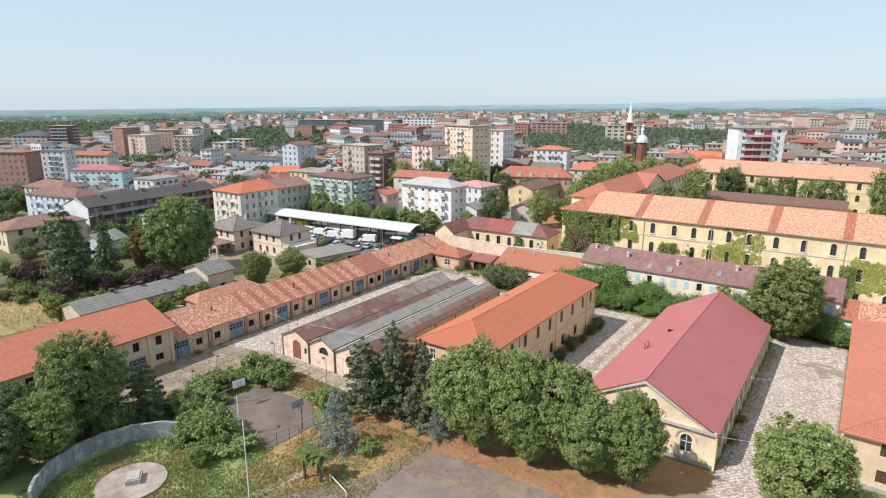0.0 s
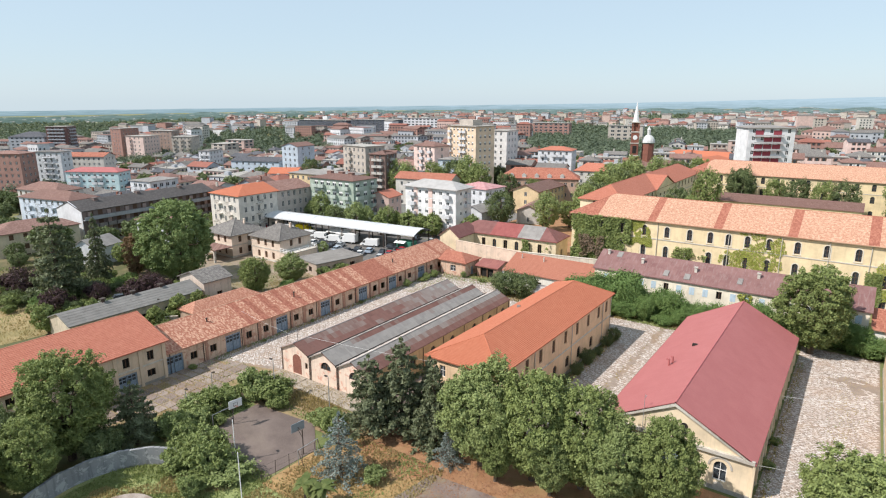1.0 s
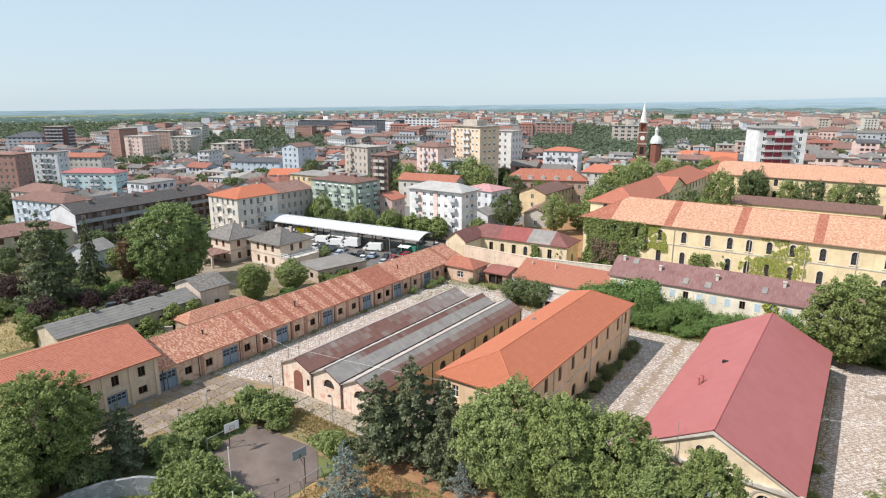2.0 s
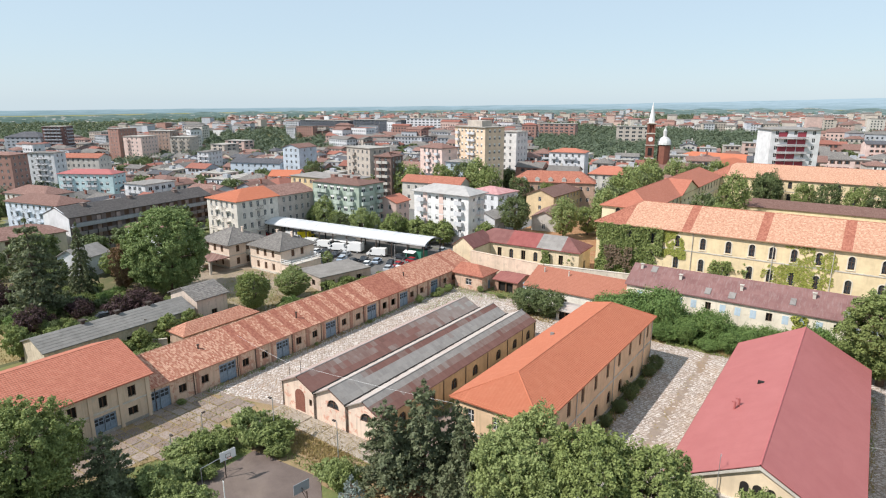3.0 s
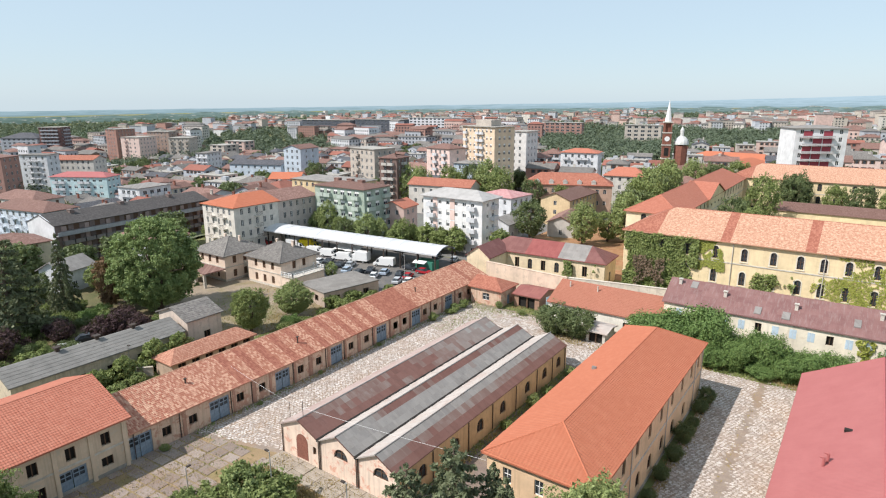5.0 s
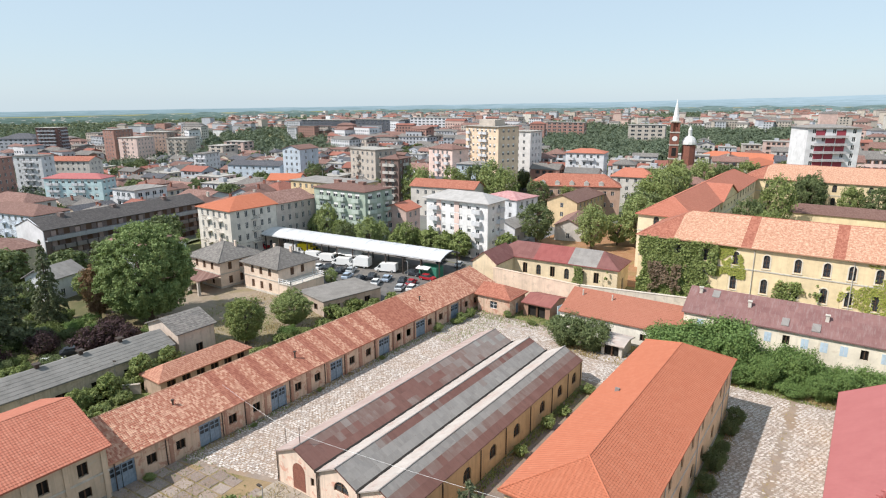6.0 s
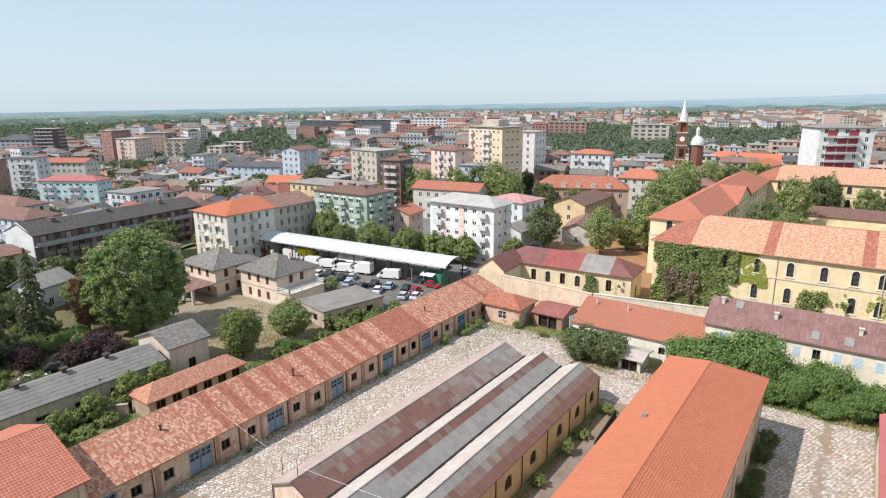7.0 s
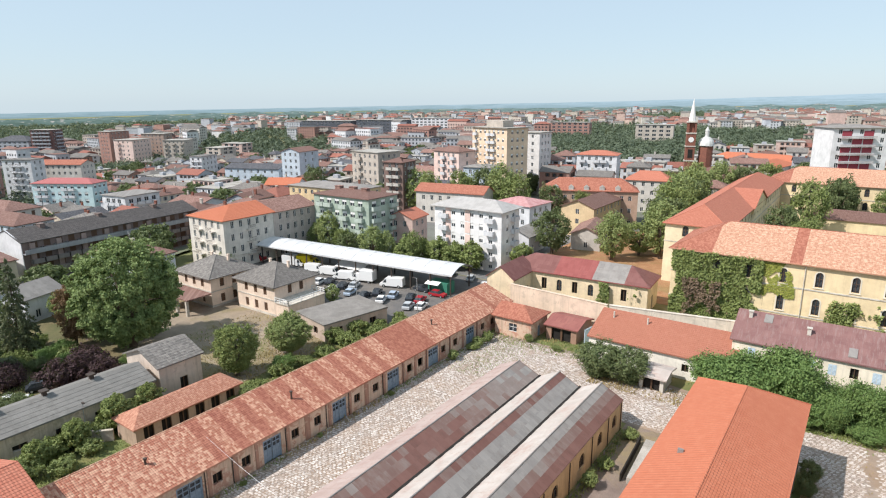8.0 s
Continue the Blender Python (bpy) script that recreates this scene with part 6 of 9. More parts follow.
o = block("white_apartment_block", "white five-storey apartment block with pale hipped roof", "apartment block", -101.2, 150.4, 19.6, 8.6, 0, 15.2, 5, plaster((0.74, 0.73, 0.72), 0.25), sheet_metal("pale_grey_roof", (0.35, 0.335, 0.32), (0.44, 0.42, 0.405), 0.7, 0.3, 0.5, (0.26, 0.24, 0.22)), 1.8, style="roll", spacing=(2.7, 2.8), ww=1.1, wh=1.5, balc={"S": (0, 5), "E": (1,)}, balc_mat=W_WHITE, over=0.9)
for xx in (-5.6, 0.2):
    r = Build()
    for s in range(1, 5):
        r.box(xx - 0.75, xx + 0.75, -4.38, -4.3, s * 3.04 - 0.3, s * 3.04 + 2.4)
    part("tile_panel", r, W_ROSE, o, "salmon tiled panels between the windows")
o = block("white_office", "white seven-storey corner block", "apartment block", -363.7, 149.7, 15, 9, 31, 14.0, 7, W_WHITE, M_TILE_GREY, flat=True, spacing=(3.4, 3.4), ww=1.1, wh=1.5, balc={"S": (1, 2)}, rail=True)
o = block("white_row", "white row of flats with a red roof", "apartment house", -358.5, 169.8, 36, 11, 31, 10.4, 6, W_CREAM, M_TILE_NEW, 2.0, hips=(0, 0), spacing=(3.0, 3.0))
o = block("teal_flats", "white and turquoise flats with a dark red roof", "apartment house", -297.5, 147, 27, 10, 31, 7.8, 4, W_TEAL, M_RED_METAL, 1.8, spacing=(3.0, 3.0), style="roll", ww=1.5, balc={"S": (0, 1, 4, 5)}, balc_mat=W_WHITE)
block("brick_tower", "squat red brick house under scaffold netting", "house", -345.0, 123.4, 17, 11, 31, 15.8, 7, W_BRICK, M_TILE_BROWN, 1.2, spacing=(3.2, 3.2))
block("pink_tower", "pink eight-storey apartment tower", "apartment block", -494.5, 267.2, 17, 20, 22, 12.9, 7, W_ROSE, M_CONCRETE, flat=True, spacing=(4.2, 3.6), balc={"S": (0,)})
o = block("beige_tower", "tall ochre and beige apartment tower", "apartment block", -152.3, 242.2, 21, 12, -16, 29.6, 10, plaster((0.72, 0.56, 0.41), 0.2), M_CONCRETE, flat=True, style="roll", spacing=(2.7, 3.0), ww=1.2, wh=1.5, balc={"S": (0, 3, 4, 8)}, balc_mat=W_WHITE, over=0.8)
r = Build()
r.box(-5, 5, -3, 3, 31.0, 34.4)
part("penthouse", r, W_BEIGE, o)
block("grey_slab", "pale grey apartment slab beside the ochre tower", "apartment block", -154.9, 276.3, 10, 12, 0, 26.2, 9, plaster((0.66, 0.64, 0.62), 0.2), M_CONCRETE, flat=True, spacing=(3.2, 3.2))
o = block("red_balcony_tower", "white ten-storey tower with dark red balcony bays", "apartment block", -28.0, 303.1, 19.2, 15.0, 28, 30.0, 10, plaster((0.70, 0.695, 0.70), 0.15), M_GREYSHEET, 1.0, style="win", spacing=(3.6, 3.6), ww=1.3, wh=1.7, axis="x", over=0.7)
pb = Build()
pb.box(0, 3.3, 0, 0.06, 0, 2.5)
pm = pb.mesh("balcony_panel", paint("dark_red_panel", (0.32, 0.06, 0.08), 0.6))
sb = Build()
sb.box(-6.0, 6.0, -1.3, 0, -0.12, 0.1)
sb.box(-6.0, 6.0, -1.3, -1.22, 0.3, 0.8)
sm = sb.mesh("balcony", plaster((0.5, 0.48, 0.48), 0.2))
for s in range(10):
    for u in (-6.6, -2.9, 0.8):
        if (s * 3 + int(u)) % 7 != 4:
            q = part("balcony_panel", pm, None, o, "dark red balcony panel")
            q.location = (u, -7.58, s * 3 + 0.15)
    q = part("balcony", sm, None, o, "long grey balcony")
    q.location = (-1.2, -7.5, s * 3)
block("beige_flats", "beige six-storey flats with corner balconies", "apartment block", -194.6, 212, 17, 12, -8, 20.2, 7, W_BEIGE, M_CONCRETE, flat=True, spacing=(3.2, 3.0), balc={"S": (1, 5), "E": (0, 2)}, balc_mat=W_BEIGE)
block("blue_grey_house", "blue-grey rendered house end", "apartment house", -258, 226, 11, 15, 10, 17, 5, W_BLUE, M_TILE_BROWN, 1.8, hips=(0, 0), axis="y", spacing=(3.2, 5.5))
block("yellow_flat_roof", "yellow four-storey house with grey flat roof", "apartment house", -166, 169, 30, 13, 4, 12.6, 4, W_YEL, M_GREYSHEET, 1.2, spacing=(2.9, 3.0), balc={"S": (1, 6)}, rail=True)
block("red_cottage", "white house with bright red tiled roof", "house", -214, 186, 13, 10, 30, 9, 3, W_WHITE, M_TILE_ORANGE, 2.2, hips=(0, 0))
block("grey_roofed_hall", "white and blue hall with a dark grey roof", "hall", -280, 230.7, 32, 14.5, 20, 7.0, 3, W_BLUE, M_SLATE, 2.0, hips=(0, 0), spacing=(4, 4))
block("pink_house", "white house with a faded pink roof", "house", -112.6, 186.6, 14, 12, -6, 10, 3, W_WHITE, sheet_metal("faded_pink_sheet", (0.45, 0.22, 0.22), (0.52, 0.3, 0.29), 0.7), 1.6, spacing=(3, 3))
block("yellow_house", "yellow house with a long brown tiled roof", "house", -97.6, 199, 10.5, 30, 0, 9, 3, W_YEL, M_TILE_BROWN, 2.2, hips=(0, 0), axis="y", spacing=(5.5, 3.0))
o = block("mansard_house", "pink-brown house with red mansard roof and dormers", "apartment house", -92.7, 224.2, 31, 10.6, 23, 11.4, 3, plaster((0.5, 0.34, 0.26), 0.4), M_TILE_NEW, 3.6, spacing=(2.6, 3.0), balc={"S": (2, 5)}, rail=True)
for k in range(5):
    r = Build()
    r.box(-11 + 5 * k - 0.8, -11 + 5 * k + 0.8, -5.4, -2.5, 11.6, 13.2)
    r.face([(-11 + 5 * k - 1, -5.5, 13.2), (-11 + 5 * k + 1, -5.5, 13.2), (-11 + 5 * k, -5.5, 14.0)])
    part("dormer", r, W_CREAM, o)
block("white_flats", "white flats with pinkish roof and long balconies", "apartment house", -120.3, 280.1, 17, 11, 12, 17.6, 6, W_WHITE, M_TILE_SALMON, 1.6, spacing=(3, 3), balc={"S": (0, 2, 3, 5)}, balc_mat=W_WHITE)
block("cream_villa_row", "cream two-storey house with shuttered windows and a brown roof", "apartment house", -186.4, 58.9, 12, 20.5, -2, 6.6, 3, plaster((0.60, 0.52, 0.39), 0.5), M_TILE_BROWN, 2.2, axis="y", style="shut", spacing=(3.0, 3.4), balc={"E": (3,)}, rail=True)
block("pale_villa_row", "pale house with shuttered windows and a brown roof", "apartment house", -243, 97, 22, 11, 12, 8.8, 3, W_CREAM, M_TILE_BROWN, 2.4, style="shut", spacing=(3.0, 3.0))
block("blue_flats", "blue-grey house with hung balconies", "apartment house", -218.2, 90.8, 26, 11, 12, 8.6, 3, plaster((0.55, 0.6, 0.66), 0.3), M_TILE_BROWN, 2.2, spacing=(3, 3), balc={"S": (1, 3, 5)}, rail=True)
block("school_range", "long white school range with dull red roof", "school", 2, 500, 56, 16, 4, 10, 2, W_CREAM, M_TILE_BROWN, 3.4, hips=(8, 8), spacing=(5.5, 5), ww=1.6, wh=2.4)
block("convent_range", "cream convent range with bright red roof", "convent", -62, 380, 46, 14, -12, 9, 2, W_CREAM, M_TILE_ORANGE, 3.0, spacing=(5, 5))
block("convent_wing", "cream convent wing with bright red roof", "convent", -70, 345, 14, 34, -12, 8.5, 2, W_CREAM, M_TILE_ORANGE, 2.8, axis="y", spacing=(5, 5))
block("sheet_workshop", "pale workshop with pitched brown roof by the lane", "workshop", -89.5, 184, 8, 16, 12, 4.6, 1, W_CREAM, M_TILE_BROWN, 2.0, hips=(0, 0), axis="y", spacing=(4, 4))
block("white_workshop", "white gabled workshop behind the flats", "workshop", -104, 170, 8, 9, 0, 5.0, 1, W_WHITE, M_GREYSHEET, 1.8, hips=(0, 0), axis="y", spacing=(4, 4))

block("modern_terraces", "white modern flats with grey roof and open terraces", "apartment house", -249.3, 136.3, 12.5, 14.6, 10, 7.6, 3, W_WHITE, M_GREYSHEET, flat=True, spacing=(3.0, 3.2), ww=1.8, balc={"S": (0, 1, 2, 3), "E": (0, 1, 2, 3)}, balc_mat=W_WHITE)
block("brown_corner_flats", "dark brown six-storey flats with small balconies", "apartment block", -171.3, 199.2, 8, 10, 10, 18.8, 6, plaster((0.22, 0.15, 0.13), 0.3), M_TILE_BROWN, 1.4, spacing=(2.8, 3.0), balc={"S": (0, 1), "E": (1,)}, balc_mat=W_CREAM)
block("pink_balcony_flats", "pink and yellow flats with stacked balconies", "apartment block", -167.4, 230, 14.5, 10, -10, 20.6, 7, W_ROSE, M_TILE_BROWN, 1.8, spacing=(2.8, 5.5), balc={"S": (1, 3)}, balc_mat=W_WHITE)
block("blue_grey_modern_house", "blue-grey house with a low sheet roof", "house", -150, 227, 12, 9, 10, 15.5, 5, W_BLUE, M_GREYSHEET, 0.8, spacing=(3, 3))
block("long_red_house", "long low house with a dull red tiled roof", "house", -134.4, 195.6, 25, 9, 10, 10.6, 3, W_CREAM, M_TILE_NEW, 2.2, hips=(0, 0), spacing=(3.2, 3.2))
block("small_red_house", "small pale house with an orange tiled roof", "house", -131, 154, 8, 8, 8, 9.6, 3, W_PINK, M_TILE_SALMON, 1.8, hips=(0, 0), axis="y", spacing=(3, 3))
block("dormer_row", "terrace with orange tiled roof and dormers by the church", "house", -90.6, 254.5, 16, 9, 10, 11.6, 3, W_CREAM, M_TILE_SALMON, 3.0, spacing=(3.2, 3.2))
block("white_shed", "small white gabled shed among the garden trees", "shed", -157.2, 70.4, 7, 8, 20, 5.0, 1, W_WHITE, M_GREYSHEET, 2.0, hips=(0, 0), axis="y", spacing=(3, 3))

block("terraced_flats", "dark brown stepped flats with long white balconies", "apartment block", -633.0, 263.0, 19, 16, 36, 18, 6, plaster((0.17, 0.10, 0.09), 0.3), M_CONCRETE, flat=True, corner=False, spacing=(3.2, 3.2), ww=1.8, wh=1.5, balc={"S": (0, 1, 2, 3, 4), "E": (1, 2, 3)}, balc_mat=W_GREY)
block("grey_market_hall", "wide low hall with a dark grey metal roof", "hall", -672.0, 254.0, 34, 24, 36, 8, 2, W_GREY, M_SLATE, 4.5, corner=False, spacing=(4.5, 4.5), ww=2.2)
block("brown_flats", "brown brick flats among trees", "apartment block", -514.0, 298.0, 19, 13, 30, 16, 5, plaster((0.42, 0.31, 0.26), 0.3), M_CONCRETE, flat=True, corner=False, spacing=(3.2, 3.2), balc={"E": (1, 2)})
block("sand_flats", "sand-coloured flats with stacked balconies", "apartment block", -465.0, 287.0, 17, 13, 30, 13, 4, W_BEIGE, M_CONCRETE, flat=True, corner=False, spacing=(3.2, 3.2), balc={"S": (0, 2, 4)})
block("white_corner_tower", "slim white six-storey corner house", "apartment house", -357.0, 238.0, 8, 15, 22, 9.8, 6, W_WHITE, M_TILE_GREY, flat=True, corner=False, spacing=(3.6, 3.6), balc={"S": (0, 1)}, rail=True)
block("brick_high_flats", "red brick flats with an open top storey", "apartment block", -556.0, 284.0, 13, 19, 12, 17.5, 8, W_BRICK, M_CONCRETE, flat=True, corner=False, spacing=(3.2, 3.2))

# ---- church ----
church = thing("church", "red brick church with tall clock tower, white spire and dome", "church", -95.5, 298, 0, 20)
r = Build()
r.box(-1.8, 1.8, -1.8, 1.8, 0, 26.5)
part("tower", r, M_BRICK, church)
for z in (15.0, 21.0, 26.4, 31.0):
    r = Build()
    r.box(-2.02, 2.02, -2.02, 2.02, z, z + 0.5)
    part("tower_cornice", r, M_STONE, church)
r = Build()
for sx in (-1, 1):
    for sy in (-1, 1):
        r.box(sx * 1.42 - 0.36, sx * 1.42 + 0.36, sy * 1.42 - 0.36, sy * 1.42 + 0.36, 26.9, 31)
r.box(-0.9, 0.9, -0.9, 0.9, 26.9, 31)
part("belfry", r, M_BRICK, church)
for s, turn in (((0, -1.85), 0), ((1.85, 0), 90)):
    r = Build()
    r.beam((0, -0.06, 0), (0, 0.0, 0), 1.1, 1.1, 16)
    q = part("clock_face", r, M_WHITE, church)
    q.matrix_basis = pose(s[0], s[1], 24, 0, 0, turn)
    r = Build()
    r.box(-0.9, 0.9, -0.1, 0.1, 16.5, 20)
    q = part("louvre", r, M_VOID, church)
    q.matrix_basis = pose(s[0], s[1], 0, 0, 0, turn)
r = Build()
r.beam((0, 0, 31.4), (0, 0, 33.4), 1.4, 1.25, 8)
r.beam((0, 0, 33.4), (0, 0, 40.8), 1.2, 0.06, 8)
part("spire", r, M_WHITE, church)
r = Build()
r.beam((6.4, 1, 0), (6.4, 1, 21.0), 2.8, 2.8, 8)
part("drum", r, M_BRICK, church)
r = Build()
for k in range(6):
    a0, a1 = math.pi / 2 * k / 6, math.pi / 2 * (k + 1) / 6
    r.beam((6.4, 1, 21.5 + 3.8 * math.sin(a0)), (6.4, 1, 21.5 + 3.8 * math.sin(a1)), 3.2 * math.cos(a0), max(0.6, 3.2 * math.cos(a1)), 12)
part("dome", r, plaster((0.62, 0.62, 0.6), 0.2), church)
r = Build()
r.beam((6.4, 1, 25), (6.4, 1, 27.6), 0.85, 0.8, 8)
r.beam((6.4, 1, 27.6), (6.4, 1, 29.4), 0.95, 0.06, 8)
part("lantern", r, plaster((0.62, 0.62, 0.6), 0.2), church)
r = Build()
r.box(3, 22, -8, 8, 0, 9)
part("nave", r, M_BRICK, church)
r = roof_mesh(20, 17, 9, 4.2, "x", 0.4, (0, 0), 0)
q = part("nave_roof", r, M_TILE_BROWN, church)
q.location = (12.5, 0, 0)

# ---- the town: everyday houses ----
def free(x, y, w, d, rz):
    """Whether a house fits here: outside the barracks, villas and car park, and clear of what stands."""
    if x > -97 and y < 146 or x > -68 and y < 330 or -165 < x < -93 and 84 < y < 147 or -160 < x < -60 and 140 < y < 262 or -160 < x and y < 90:
        return False
    for px, py, pw, pd, pr in PLACED:
        ca, sa = math.cos(pr), math.sin(pr)
        u, v = (x - px) * ca + (y - py) * sa, -(x - px) * sa + (y - py) * ca
        m = min(w, d) * 0.5 + 0.8
        if abs(u) < pw / 2 + m and abs(v) < pd / 2 + m:
            return False
    return True


# bluish greys among these paints stand in for haze over the town
walls = [W_WHITE, W_CREAM, W_BEIGE, plaster((0.45, 0.475, 0.515), 0.35), W_PINK, W_GREY, W_ROSE, W_BRICK, W_CREAM, plaster((0.6, 0.52, 0.42), 0.4), plaster((0.40, 0.41, 0.44), 0.4)]
wall_words = ["white", "cream", "beige", "pale blue", "pink", "grey", "rose", "brick-red", "cream", "sand-coloured", "dull grey"]
roofs = [M_TILE_BROWN, M_TILE_RED, M_TILE_BROWN, M_TILE_BROWN, M_TILE_GREY, M_SLATE, M_TILE_GREY]
roof_words = ["brown tiled", "red tiled", "dull brown tiled", "brown tiled", "grey tiled", "dark slate", "weathered grey"]
rng = random.Random(11)
town_spots = []
TOWN_TREES = []
for gx in range(-42, 5):
    for gy in range(2, 43):
        x, y = gx * 14.6 + rng.uniform(-3, 3), gy * 14 + rng.uniform(-2.5, 2.5)
        ca, sa = math.cos(0.2), math.sin(0.2)
        x, y = x * ca - y * sa + 40, x * sa + y * ca + 40
        dx, dy = x + 14, y - 14
        r, az = math.hypot(dx, dy), math.degrees(math.atan2(-dx, dy))
        if not (170 < r < 520 and -3 < az < 76) or rng.random() < 0.04:
            continue
        if 14 < az < 27 and r > 390:
            continue
        if az > 71 or az > 65 and r > 330 and rng.random() < 0.5:
            TOWN_TREES.append((x, y)) if rng.random() < 0.75 and free(x, y, 5, 5, 0) else None
            continue
        town_spots.append((x, y, r))
for x, y, r in town_spots:
    if not free(x, y, 9, 9, 0):
        if free(x, y, 5, 5, 0) and rng.random() < 0.6:
            TOWN_TREES.append((x, y))
        continue
    away = r
    if rng.random() < 0.15:
        TOWN_TREES.append((x, y))
        continue
    k, q = rng.randrange(len(walls)), rng.randrange(len(roofs))
    st = rng.choice((2, 2, 3, 3, 3)) if x < -0.75 * y else rng.choice((2, 3, 3, 3, 4, 4, 5))
    w, d = rng.uniform(10, 16.5), rng.uniform(9, 12)
    rz = 11 + rng.choice((0, 90)) + rng.uniform(-5, 5) - (90 if rng.random() < 0.3 else 0)
    rz = ((rz + 45) % 90) - 45
    ax = rng.choice(("x", "x", "y"))
    if ax == "y":
        w, d = d, w
    fl = rng.random() < 0.2
    hp = rng.choice(((None, None), (0, 0), (0, 0)))
    kind_words = f"{wall_words[k]} {('two', 'three', 'four', 'five')[st - 2]}-storey town house with {'flat' if fl else roof_words[q]} roof"
    if r < 250:
        t = block("town_house", kind_words, "house", x, y, w, d, rz, st * 3.05 + sunk(x, y), st, walls[k], M_CONCRETE if fl else roofs[q], rng.uniform(1.6, 2.6), fl, hp, ax,
                  rng.choice(("win", "shut", "roll")), (3.1, 3.1), 1.05, 1.5, {"S": (1,)} if rng.random() < 0.4 else None, W_WHITE, rng.random() < 0.5, 0.5, False)
    else:
        t = building("town_house", kind_words, "house", x, y, w, d, st * 3.05, walls[k], M_CONCRETE if fl else roofs[q], rng.uniform(1.6, 2.6), rz, ax, hp, 0.4, flat=fl, z=sunk(x, y))
        b = Build()
        for o in grid_openings(w, st * 3.05, st, 3.0, 1.1, 1.5, 0.9):
            b.box(o[0] - w / 2, o[1] - w / 2, -d / 2 - 0.05, -d / 2, o[2], o[3])
        for o in grid_openings(d, st * 3.05, st, 3.0, 1.1, 1.5, 0.9):
            b.box(w / 2, w / 2 + 0.05, o[0] - d / 2, o[1] - d / 2, o[2], o[3])
        if b.f:
            tagged(part("window", b, M_GLASS, t), kind="stuff")
        trim = rng.choice((M_SHUTTER, M_WHITE, M_GREYPAINT, M_SHUTTER))
        b = Build()
        for o in grid_openings(w, st * 3.05, st, 3.0, 1.1, 1.5, 0.9):
            for e in (o[0] - w / 2 - 0.5, o[1] - w / 2):
                b.box(e, e + 0.5, -d / 2 - 0.09, -d / 2, o[2], o[3])
        for o in grid_openings(d, st * 3.05, st, 3.0, 1.1, 1.5, 0.9):
            for e in (o[0] - d / 2 - 0.5, o[1] - d / 2):
                b.box(w / 2, w / 2 + 0.09, e, e + 0.5, o[2], o[3])
        if b.f:
            tagged(part("shutter", b, trim, t), kind="stuff")
        if st > 2 and rng.random() < 0.6:
            b = Build()
            for s in range(1, st):
                u = rng.choice((-0.25, 0.0, 0.22)) * w
                b.box(u - 1.8, u + 1.8, -d / 2 - 1.1, -d / 2, s * 3.05 - 0.1, s * 3.05 + 0.08)
                b.box(u - 1.8, u + 1.8, -d / 2 - 1.1, -d / 2 - 1.0, s * 3.05 + 0.08, s * 3.05 + 0.95)
                b.box(w / 2, w / 2 + 1.0, -1.6, 1.6, s * 3.05 - 0.1, s * 3.05 + 0.08)
                b.box(w / 2 + 0.9, w / 2 + 1.0, -1.6, 1.6, s * 3.05 + 0.08, s * 3.05 + 0.95)
            tagged(part("balcony", b, rng.choice((W_WHITE, walls[k], W_GREY)), t), kind="stuff")
    t["group"] = "town houses"
    if not fl:
        stack(t, [(rng.uniform(-3, 3), rng.uniform(-1, 1))], st * 3.05 + 1.6, rng.choice((M_BRICK, M_STONE)), 1.2, 0.4)
    else:
        r = Build()
        r.box(-1.3, 1.3, -1.2, 1.2, st * 3.05 + 0.25, st * 3.05 + 1.9)
        part("stair_house", r, W_GREY, t)
    if away < 300 and rng.random() < 0.5:
        r = Build()
        z, xa = st * 3.05 + 1.0, rng.uniform(-2, 2)
        r.beam((xa, 0.6, z), (xa, 0.6, z + 3.6), 0.04, 0.03, 5)
        for q in range(4):
            r.beam((xa - 0.5, 0.6, z + 2.7 + 0.25 * q), (xa + 0.5, 0.6, z + 2.7 + 0.25 * q), 0.02, 0.02, 4)
        part("aerial", r, M_GALV, t)

# ---- far districts, joined ----
rng = random.Random(5)
fb = Build()
FAR_MATS = [W_WHITE, W_CREAM, W_BEIGE, W_PINK, W_BRICK, W_GREY, M_TILE_BROWN, M_TILE_RED, M_TILE_OLD, M_TILE_GREY, M_GLASS, M_WHITESHEET]


